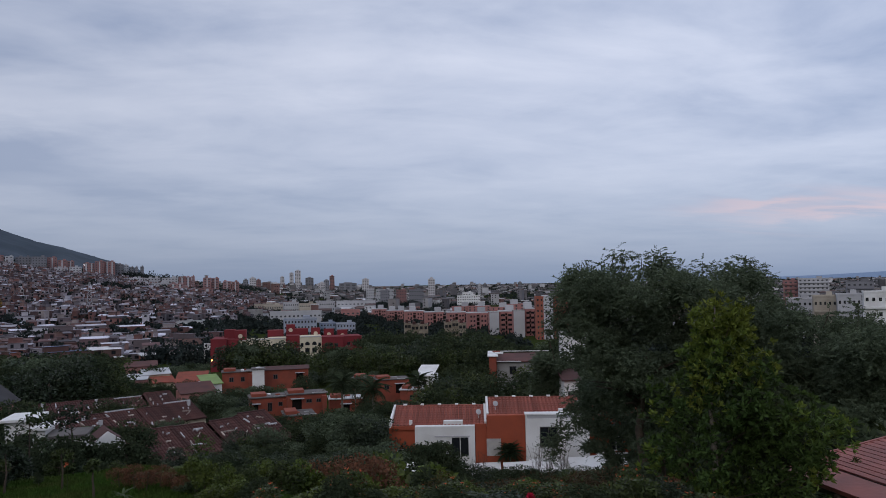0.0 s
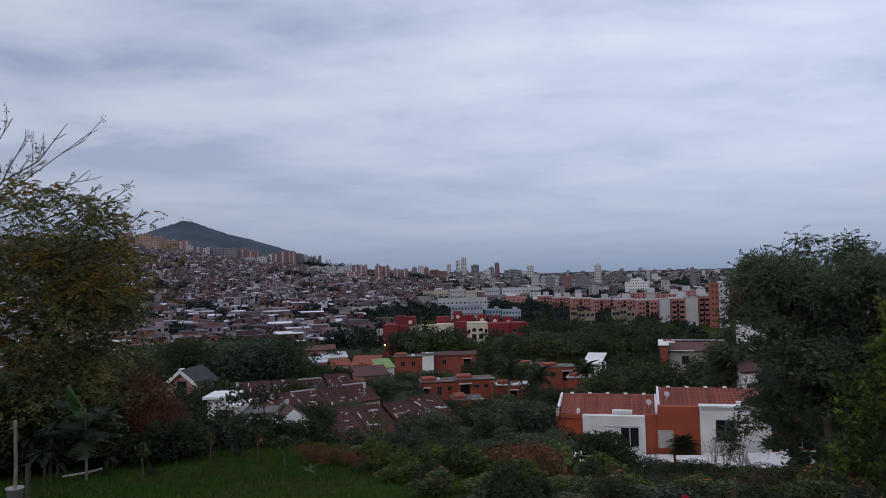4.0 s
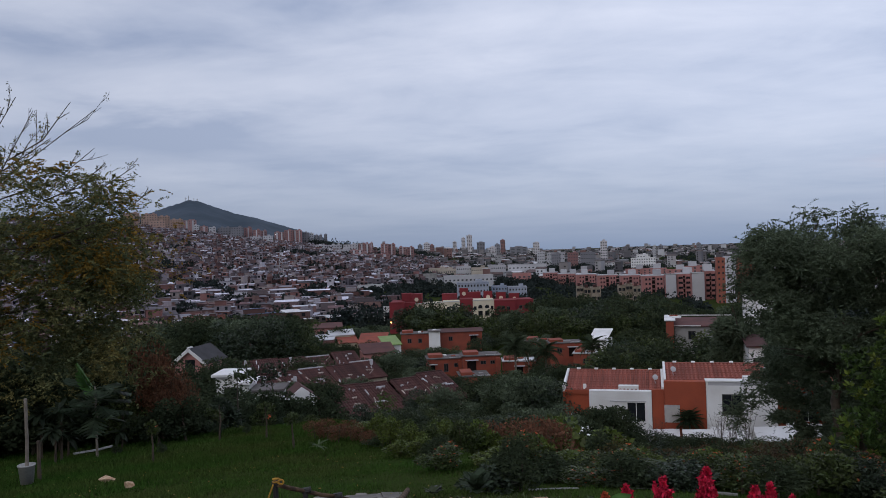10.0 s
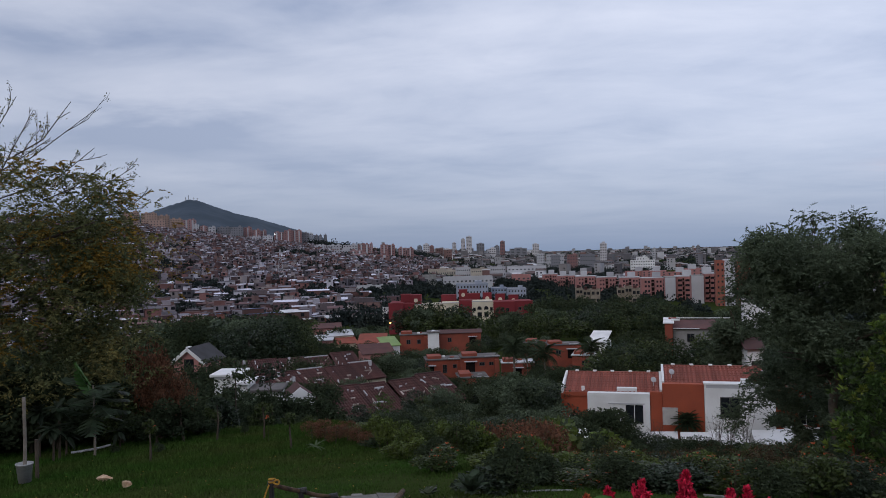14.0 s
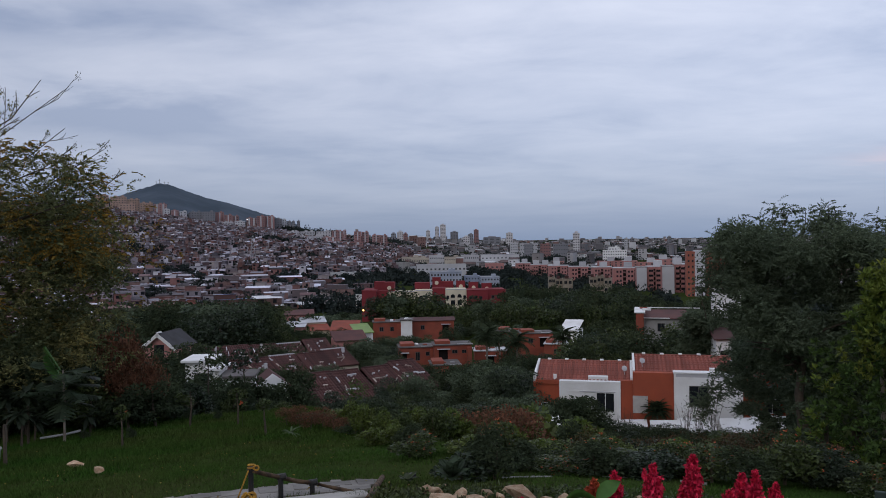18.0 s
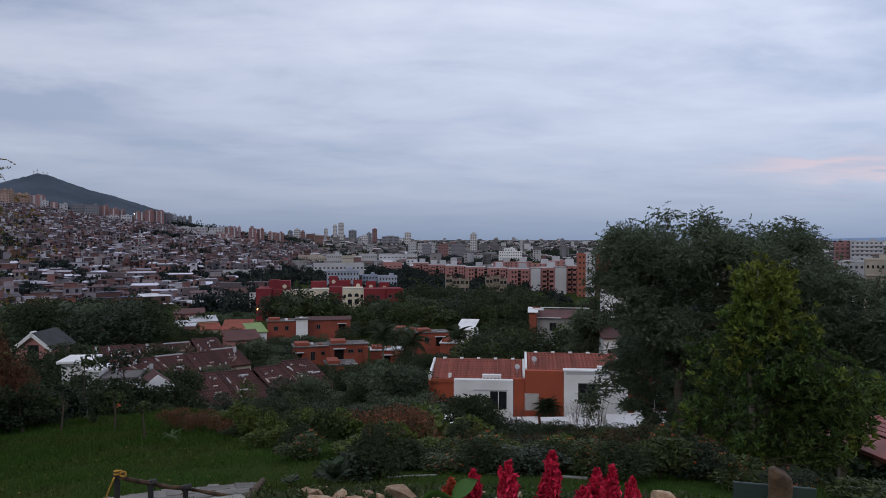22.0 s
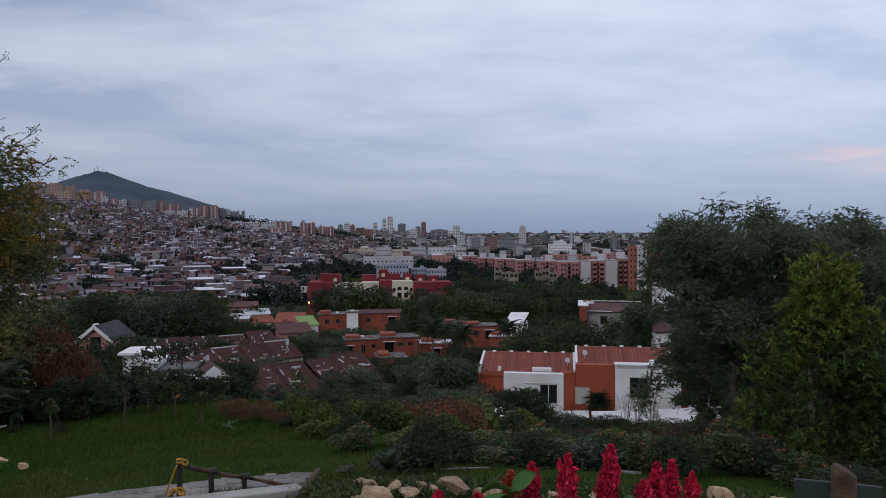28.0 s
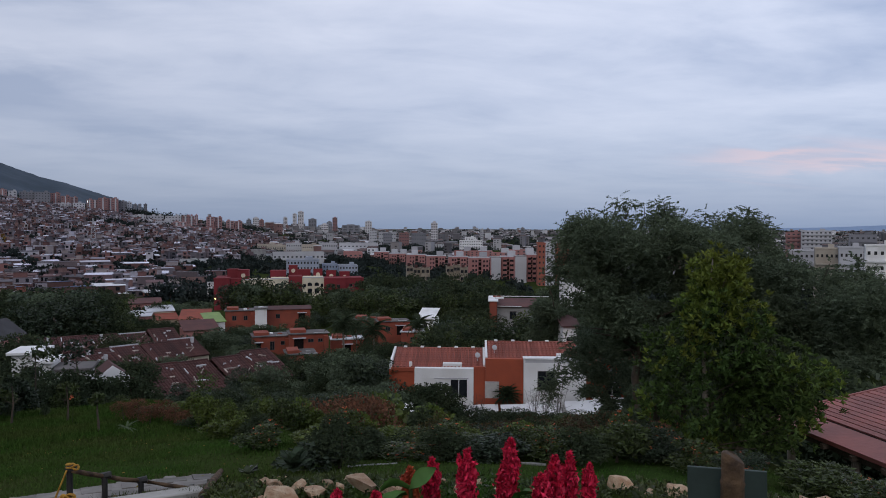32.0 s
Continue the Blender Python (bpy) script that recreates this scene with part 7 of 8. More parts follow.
# ---- garden ----
def grass():
    rng = np.random.default_rng(8)
    n = 260000
    r = np.sqrt(rng.uniform(1.5 ** 2, 25 ** 2, n))
    near = rng.random(n) < 0.4
    r = np.where(near, rng.uniform(1.5, 12, n), r)
    az = np.where(r < 10.5, rng.uniform(-38, 44, n), rng.uniform(-38, 2, n))
    on_path = (az < -7.5) & (r > np.interp(az, (-40, -17, -8), (5.0, 6.9, 7.1))) & (r < 8.25)
    keep = ~on_path
    r, az = r[keep], np.radians(az[keep])
    n = len(r)
    x, y = r * np.sin(az), r * np.cos(az)
    z = np.array([ground_z(a, b) + 0.05 * min(1, c / 8) * noise.noise((a * 0.5, b * 0.5, 0)) for a, b, c in zip(x, y, r)])
    tuft = np.array([noise.noise((a * 0.9, b * 0.9, 2)) for a, b in zip(x, y)])
    h = rng.uniform(0.018, 0.055, n) * (1 + 1.0 * np.clip(tuft, 0, 1)) * np.where(r > 13, 1.25, 0.85)
    w = rng.uniform(0.003, 0.006, n) * (1 + r / 9)
    t = rng.uniform(0, 6.28, n)
    v = np.empty((n, 3, 3))
    v[:, 0] = np.stack([x - w * np.cos(t), y - w * np.sin(t), z - 0.03], -1)
    v[:, 1] = np.stack([x + w * np.cos(t), y + w * np.sin(t), z - 0.03], -1)
    v[:, 2] = np.stack([x + rng.normal(0, 0.035, n), y + rng.normal(0, 0.035, n), z + h], -1)
    me = bpy.data.meshes.new("grass")
    me.vertices.add(3 * n), me.loops.add(3 * n), me.polygons.add(n)
    me.vertices.foreach_set("co", v.ravel())
    me.loops.foreach_set("vertex_index", np.arange(3 * n))
    me.polygons.foreach_set("loop_start", np.arange(0, 3 * n, 3))
    me.update(calc_edges=True)
    me.materials.append(LAWN)
    tagged(new("grass", me), "rough green lawn sloping down from the path", "grass", kind="stuff")
    k = 260
    rr, aa = rng.uniform(6, 20, k), np.radians(rng.uniform(-36, -3, k))
    q = np.stack([rr * np.sin(aa), rr * np.cos(aa), np.zeros(k)], -1)
    q[:, 2] = [ground_z(a, b) + 0.06 for a, b, _ in q]
    tagged(new("fallen_leaves", leaf_mesh("fallen_leaves", q, rng.normal(0, 1, (k, 3)) * (1, 1, 0.2), 0.032, LEAF_YELLOW, rng, 0.5, 0, 0.3)), "yellow fallen leaves strewn over the lawn", "leaves", kind="stuff")


grass()


def hedges():
    rng = np.random.default_rng(14)
    kinds = []
    for k, (mt, leaf, lab, bloom) in enumerate(((LEAF_MID, 0.105, "leafy mid-green garden shrub behind the stones", 0), (LEAF_DARK, 0.09, "dark green garden shrub with dense leaves", 0), (LEAF_BLUE, 0.12, "blue-green shrub with broad soft leaves", 0),
                                                (LEAF_RUST, 0.07, "rust-coloured shrub with fine dry foliage", 0), (LEAF_OLIVE, 0.07, "olive-brown shrub with thin foliage", 0), (LEAF_FRESH, 0.12, "bright green shrub in the garden bed", 0),
                                                (LEAF_MID, 0.09, "green shrub with orange-red blossoms", 26), (LEAF_BLUE, 0.075, "blue-green shrub dotted with orange blossoms", 16), (LEAF_BROWN, 0.06, "brown dry-leaved shrub below the town houses", 0))):
        kinds.append(bush("shrub", lab, g_at(165 + 3 * k, 14), 200 + k, 0.75, 1.25, leaf, 1900, mt, group="garden shrubs", bloom=bloom, count=16))

    def put(k, az, d, cap, wide=1.0, tall=9.0):
        if 5.1 < az < 7.5:
            cap = min(cap, -15.3)
        x, y, _ = polar(az, d)
        z = ground_z(x, y)
        h = min(tall, d * math.tan(radians(cap)) - z)
        if h < 0.22:
            return
        s = h / 1.25
        wd = max(s, 0.5) * wide
        copy_thing(kinds[k], Matrix.Translation((x, y, z)) @ pose(0, 0, 0, 0, 0, rng.uniform(0, 360)) @ Matrix.Diagonal((wd, wd, s, 1)))

    for a0, a1, d0, d1, cap, sd, n, mix in ((0.0, 21, 8.5, 9.6, -15.6, 0.6, 22, (1, 6, 7, 0, 1, 1, 6, 2)), (-5.5, 24, 10.5, 13, -15.2, 0.6, 26, (0, 1, 5, 6, 1, 4, 5)), (-8.5, 10, 14, 18, -13.9, 0.5, 16, (1, 0, 4, 5, 0)), (10, 26, 14, 18, -14.7, 0.5, 14, (1, 0, 4, 4, 2)), (-13.5, -7.5, 18.5, 22, -12.9, 0.5, 9, (3, 0, 5, 1)),
                                              (-7.5, 10, 22, 32, -13.5, 0.45, 22, (1, 0, 5, 4, 1, 1)), (10, 27, 22, 32, -14.6, 0.4, 20, (1, 4, 4, 3, 0, 1)), (-24, -12, 24, 30, -11.2, 0.7, 20, (0, 1, 2, 1, 5)), (22, 29, 8.6, 10.5, -15.2, 0.8, 9, (0, 2, 7, 6)), (31, 44, 7.8, 8.8, -16.6, 0.5, 14, (6, 0, 2, 7)),
                                              (-38, -25.5, 21.5, 26, -8.2, 1.0, 18, (1, 2, 1, 0)), (-27.5, -21.0, 20.5, 23, -10.2, 0.6, 9, (1, 2, 1, 0)), (20, 28, 11, 14, -14.1, 0.5, 8, (4, 8, 0, 1)), (36, 46, 14, 20, -9.5, 1.0, 10, (1, 0, 1))):
        for k in range(n):
            put(int(rng.choice(mix)), a0 + (a1 - a0) * (k + rng.uniform(0, 1)) / n, rng.uniform(d0, d1), cap + rng.normal(0, sd), rng.uniform(0.9, 1.35))
    put(1, 1.9, 8.0, -14.6, 1.1)
    put(1, 1.2, 8.3, -15.3, 1.0)
    put(2, -0.6, 7.9, -16.0, 1.0)
    put(3, 4.4, 17.0, -12.9, 0.9)
    for az, d, cap in ((-13.6, 18.4, -12.3), (-12.7, 17.8, -12.2), (-11.9, 17.2, -12.7), (-11.0, 17.6, -12.4), (-10.2, 17.0, -13.0), (-9.5, 16.6, -13.3)):
        put(3, az, d, cap, 0.8)
    for k, az, d, cap in ((5, -8.8, 17.0, -12.1), (5, -7.9, 15.5, -12.5), (0, -7.0, 16.0, -12.3), (5, -6.3, 14.0, -13.0), (5, -5.6, 12.8, -14.0), (0, -4.8, 15.0, -12.9), (5, -7.2, 13.2, -14.2), (5, -3.6, 16.0, -12.8), (0, -2.4, 15.0, -12.6), (5, -1.0, 15.5, -13.0)):
        put(k, az, d, cap, 0.9)
    for az, d, cap in ((0.2, 18.6, -13.1), (0.8, 18.6, -13.2), (2.1, 18.6, -13.0), (3.6, 18.2, -12.8), (5.0, 17.4, -13.9), (-25.3, 22.6, -5.7), (-24.5, 22.4, -6.6), (-23.6, 22.2, -7.7), (-23.0, 22.0, -8.6), (-24.4, 21.8, -8.8)):
        put(3, az, d, cap, 0.75 if az > -20 else 0.5)
    for az, d, cap in ((12.8, 16.0, -14.4), (14.0, 15.5, -14.2), (15.2, 16.0, -14.1), (16.4, 15.0, -14.2), (17.4, 15.5, -13.9), (18.6, 14.8, -14.0), (19.8, 14.5, -13.9), (21.0, 14.2, -13.8), (14.6, 12.6, -15.2), (16.8, 12.4, -15.0), (19.0, 12.6, -15.1)):
        put(8, az, d, cap, 0.9)
    put(3, 2.9, 17.5, -12.9, 0.9)
    for az, d, cap in ((-22.0, 22, -11.6), (-20.6, 21.5, -11.9), (-27.6, 19.5, -12.6), (-24.6, 18.5, -12.8), (-18.6, 21, -12.0)):
        put(1, az, d, cap, 0.45)


hedges()


def bare_shrubs():
    rng = np.random.default_rng(88)
    for az, d, h in ((16.6, 65, 3.9), (17.5, 66, 4.6), (18.4, 65, 4.2), (12.2, 65, 2.9)):
        x, y, _ = polar(az, d)
        ob = thing("bare_shrub", "leafless grey shrub before a white wall", "shrub", at_polar(az, d, ground_z(x, y)), "bare shrubs")
        for k in range(11):
            a, r = rng.uniform(0, 6.28), rng.uniform(0.3, 1.0)
            tip = Vector((math.cos(a) * r * 0.9, math.sin(a) * r * 0.5, h * rng.uniform(0.75, 1.05)))
            stem = tube(bmesh.new(), [(0, 0, -0.2), tip * 0.45 + Vector((0, 0, 0.2)), tip], [0.022, 0.016, 0.006], 4, cap=False)
            for q in range(9):
                f = rng.uniform(0.3, 0.95)
                base = tip * f
                way = Vector((rng.normal(0, 0.45), rng.normal(0, 0.3), rng.uniform(0.15, 0.7)))
                tube(stem, [base, base + way * 0.5 + Vector((0, 0, 0.05)), base + way], [0.010, 0.008, 0.004], 3, cap=False)
            part("stem", stem, BARK, ob)


bare_shrubs()


def white_shed():
    ob = thing("shed", "small shed with a bright white sheet roof", "shed", at_polar(6.35, 40, ground_z(*polar(6.35, 40).xy)))
    z = -10.05 - ground_z(*polar(6.35, 40).xy)
    part("wall", boxes((-0.75, 0.75, 0.1, 2.0, -0.5, z - 0.6)), GREY, ob)
    part("roof", slab(bmesh.new(), ((-0.85, 0, z - 0.5), (0.85, 0, z - 0.62), (0.85, 2.2, z + 0.1), (-0.85, 2.2, z)), 0.06), WHITE, ob)


white_shed()


# ---- paved path with a white kerb and a rope rail ----
def path():
    rng = np.random.default_rng(4)
    ob = thing("path", "curved garden path of pale rough paving stones", "path", Matrix(), kind="structure")
    bm = bmesh.new()
    ring = []
    azs = [-46 + 2 * k for k in range(20)]

    def inner(a):
        return float(np.interp(a, (-46, -30, -17, -8), (3.4, 5.2, 7.0, 7.25)))

    def surf(a, d, lift):
        x, y, _ = polar(a, d) + EYE
        return Vector((x, y, ground_z(x, y) + lift))

    for a in azs:
        ring.append([bm.verts.new(surf(a, inner(a) + (8.2 - inner(a)) * f, 0.03)) for f in (0, 0.33, 0.66, 1)])
    for i in range(len(ring) - 1):
        for j in range(3):
            bm.faces.new((ring[i][j], ring[i][j + 1], ring[i + 1][j + 1], ring[i + 1][j]))
    part("bed", bm, PATH, ob, "grey mortar bed")
    for i in range(60):
        a0 = -44 + 0.6 * i
        lo = inner(a0)
        n = max(2, int((8.15 - lo) / 0.42))
        for j in range(n):
            d0, d1 = lo + (8.15 - lo) * j / n + 0.015, lo + (8.15 - lo) * (j + 1) / n - 0.015
            if i % 4 != (j % 2) * 2:
                continue
            wd = 2.4 if j % 2 == 0 else 2.2
            g = 0.08
            st = bmesh.new()
            c = [surf(a0 + g, d0, 0.042), surf(a0 + wd - g, d0, 0.042), surf(a0 + wd - g, d1, 0.042), surf(a0 + g, d1, 0.042)]
            c = [p + Vector((rng.normal(0, 0.012), rng.normal(0, 0.012), rng.normal(0, 0.006))) for p in c]
            slab(st, c, 0.05)
            part("paving_stone", st, PATH, ob)
    # edging stones along the lawn
    for k in range(46):
        a = -45 + 0.82 * k
        st = bmesh.new()
        q = surf(a, 8.26, 0.0)
        w = 0.06 + rng.uniform(-0.01, 0.015)
        box(st, -0.064, 0.064, -w, w, -0.08, 0.012 + rng.uniform(-0.012, 0.015), 0.012)
        part("edging_stone", st, PATH, ob, m=Matrix.Translation(q) @ pose(0, 0, 0, rng.uniform(-6, 6), rng.uniform(-6, 6), -a + rng.uniform(-10, 10)))


path()


def kerb_and_rail():
    kerb = thing("low_wall", "low whitewashed concrete wall beside the path", "wall", Matrix())
    bm = bmesh.new()
    a, b = polar(-20.0, 6.5, -2.19) + EYE, polar(-8.3, 7.05, -2.355) + EYE
    n = (b - a).cross(Vector((0, 0, 1))).normalized() * 0.09
    for s0, s1 in ((0, 1),):
        vs = []
        for p in (a, b):
            vs.append([bm.verts.new(p + n * k + Vector((0, 0, dz))) for k, dz in ((1, -0.8), (1, 0), (-1, 0), (-1, -0.8))])
        for i in range(4):
            bm.faces.new((vs[0][i], vs[0][(i + 1) % 4], vs[1][(i + 1) % 4], vs[1][i]))
        bm.faces.new(vs[0][::-1]), bm.faces.new(vs[1])
    bmesh.ops.bevel(bm, geom=list(bm.edges), offset=0.012, segments=1, affect="EDGES")
    part("wall_body", bm, KERB, kerb)
    rail = thing("handrail", "wooden pole handrail on short black posts", "handrail", Matrix())
    posts = ((-17.08, 6.9, -0.2890), (-14.88, 7.02, -0.3019), (-12.52, 7.1, -0.3129), (-9.27, 7.25, -0.3300))
    tops = [polar(az, d, d * t) + EYE for az, d, t in posts]
    for p in tops:
        pb = tube(bmesh.new(), [p - Vector((0, 0, 0.5)), p - Vector((0, 0, 0.01)), p], [0.024, 0.024, 0.021], 10)
        post = part("post", pb, BLACK, rail)
        part("bracket", tube(bmesh.new(), [p + Vector((-0.03, 0, -0.03)), p + Vector((0.05, 0.01, -0.02))], [0.030, 0.030], 10), BLACK, post)
    pts = [tops[0] + Vector((0.03, -0.02, -0.03)), (tops[0] + tops[1]) / 2 + Vector((0, 0, -0.035)), tops[1] - Vector((0, 0, 0.03)), (tops[1] + tops[2]) / 2 + Vector((0, 0, -0.04)), tops[2] - Vector((0, 0, 0.03)), (tops[2] + tops[3]) / 2 + Vector((0, 0, -0.03)), tops[3] + Vector((0.12, 0, -0.05))]
    part("rail_pole", tube(bmesh.new(), pts, [0.019, 0.021, 0.020, 0.020, 0.019, 0.019, 0.018], 9), BAMBOO, rail, smooth=True)
    # yellow rope: knot at the post's top, a hanging strand and a coil
    rope = thing("rope", "yellow rope knotted on a rail post and coiled below", "rope", Matrix.Translation(tops[0]))
    rng = np.random.default_rng(6)
    knot = [Vector((0.032 * math.cos(t) + 0.01, 0.032 * math.sin(t), -0.02 + 0.004 * t)) for t in np.linspace(0, 12, 40)]
    part("knot", tube(bmesh.new(), knot, [0.009] * 40, 5), ROPE, rope, smooth=True)
    bow = [Vector((0.025 + 0.055 * abs(math.sin(t)), -0.03, 0.0 + 0.02 * math.sin(2 * t))) for t in np.linspace(0, 6.2, 24)]
    part("bow", tube(bmesh.new(), bow, [0.009] * 24, 5), ROPE, rope, smooth=True)
    strand = [Vector((-0.01 - 0.10 * f, -0.04, -0.02 - 0.25 * f)) for f in np.linspace(0, 1, 8)]
    part("strand", tube(bmesh.new(), strand, [0.008] * 8, 5), ROPE, rope, smooth=True)
    coil = [Vector((-0.01 + (0.062 + 0.008 * math.sin(3.3 * t)) * math.cos(t), -0.06 + 0.035 * math.sin(1.7 * t), -0.285 + 0.055 * math.sin(t) + 0.02 * math.sin(2.3 * t))) for t in np.linspace(0, 40, 180)]
    part("coil", tube(bmesh.new(), coil, [0.0085] * 180, 5), ROPE, rope, smooth=True)
    # log leaning at the end of the rail
    log = thing("log", "weathered hollow log lying at the end of the path", "log", Matrix())
    p0, p1 = polar(-8.35, 6.5, -2.24) + EYE, polar(-7.05, 7.9, -2.49) + EYE
    part("stem", tube(bmesh.new(), [p0, p0 * 0.6 + p1 * 0.4 + Vector((0.01, 0, 0.02)), p1], [0.033, 0.031, 0.027], 11), BAMBOO, log, smooth=False)
    # The log is solid: a black disc paints the shade of its hollow.
    part("hollow_end", tube(bmesh.new(), [p0 - (p1 - p0).normalized() * 0.003, p0 + (p1 - p0).normalized() * 0.02], [0.022, 0.022], 11), BLACK, log)


kerb_and_rail()


def white_edging():
    ob = thing("edging", "thin white garden edging strip behind the bed", "edging", Matrix())
    last = None
    for k in range(14):
        a = -1.5 + 1.9 * k
        d = float(np.interp(a, (-1.5, 8.7, 24), (8.0, 8.5, 8.6))) + 0.03 * (k % 2)
        p = polar(a, d) + EYE
        p.z = ground_z(p.x, p.y) + 0.022
        if last is not None and k in (1, 3, 4, 7, 10):
            bm = bmesh.new()
            n = (p - last).cross(Vector((0, 0, 1))).normalized() * 0.022
            slab(bm, (last - n, p - n, p + n, last + n), 0.12)
            part("strip", bm, EDGE, ob)
        last = p


white_edging()


# ---- stones edging the bed ----
def stone_mesh(seed):
    rng = np.random.default_rng(seed)
    bm = bmesh.new()
    bmesh.ops.create_icosphere(bm, subdivisions=2, radius=0.5)
    cuts = [(Vector(rng.normal(0, 1, 3)).normalized(), rng.uniform(0.16, 0.36)) for _ in range(17)]
    for v in bm.verts:
        for n, c in cuts:
            k = v.co.dot(n)
            if k > c:
                v.co -= n * (k - c)
        v.co *= 1 + 0.10 * noise.noise(v.co * 4 + Vector((seed, 0, 0)))
    me = bpy.data.meshes.new("stone")
    bm.to_mesh(me), bm.free()
    me.materials.append(STONE)
    return me


def stones():
    meshes = [stone_mesh(s) for s in range(6)]
    rng = np.random.default_rng(9)
    spots = ((-3.9, 6.2, 27, 0.8), (-2.7, 6.65, 22, 0.7), (-4.3, 5.35, 26, 0.6), (-2.5, 5.3, 58, 0.52), (-0.1, 5.4, 45, 0.5), (1.74, 5.4, 22, 1.1), (3.1, 5.55, 54, 0.6), (5.2, 5.45, 28, 0.7), (6.7, 5.5, 28, 0.7), (11.0, 5.45, 22, 0.7), (14.0, 5.5, 26, 0.5),
             (16.8, 5.4, 22, 0.75), (17.8, 5.5, 20, 0.8), (22.8, 5.85, 38, 0.8), (25.2, 5.8, 22, 0.7), (27.3, 6.2, 40, 0.5), (32.5, 6.6, 20, 0.5), (35.5, 7.1, 24, 0.6), (36.8, 7.2, 40, 0.45), (24.2, 6.3, 18, 0.6), (-1.2, 5.7, 28, 0.7), (0.9, 5.9, 22, 0.7), (2.4, 6.2, 22, 0.7), (-3.3, 5.8, 30, 0.7), (8.0, 6.0, 20, 0.6), (9.6, 6.2, 17, 0.6), (12.4, 6.0, 20, 0.6), (-3.0, 6.2, 20, 0.8), (34.0, 6.9, 22, 0.5), (38.5, 7.3, 26, 0.6),
             (-28.4, 14.6, 24, 0.62), (-26.95, 12.6, 17, 0.85))
    for k, (az, d, px, flat) in enumerate(spots):
        s = px / 1325 * d * (1.7 if d < 10 else 1.55)
        me = meshes[k % 6]
        ob = new("stone", me)
        x, y, _ = polar(az, d) + EYE
        ob.matrix_world = Matrix.Translation((x, y, ground_z(x, y) + s * flat * (0.44 if d < 10 else 0.36))) @ pose(0, 0, 0, rng.uniform(-8, 8), rng.uniform(-8, 8), -az + rng.uniform(-25, 25)) @ Matrix.Diagonal((s, s * 0.85, s * flat, 1))
        tagged(ob, "rough ochre stone edging the garden bed" if d < 10 else "pale ochre stone lying on the lawn", "stone", "garden stones")


stones()


def ground_cover():
    """Leafy low plants between the stones of the bed."""
    rng = np.random.default_rng(19)
    P, D, S = [], [], []
    for k in range(420):
        az, d = rng.uniform(-7.5, 41), rng.uniform(5.2, 6.9)
        d += float(np.interp(az, (20, 40), (0.0, 0.8)))
        x, y, _ = polar(az, d) + EYE
        n = int(rng.integers(14, 40))
        o = rng.normal(0, 1, (n, 3))
        o[:, 2] = np.abs(o[:, 2]) * 0.8
        o /= np.linalg.norm(o, axis=1)[:, None]
        r = rng.uniform(0.03, 0.10)
        P.append(np.array((x, y, ground_z(x, y) + 0.02)) + o * r * (1.4, 1.2, 1.0))
        D.append(o)
        S.append(np.full(n, rng.uniform(0.025, 0.055)))
    me = leaf_mesh("ground_cover", np.concatenate(P), np.concatenate(D), np.concatenate(S), LEAF_MID, rng, 0.5, 0.0, 0.4)
    tagged(new("ground_cover", me), "low leafy plants creeping between the bed's stones", "plants", kind="stuff")


ground_cover()


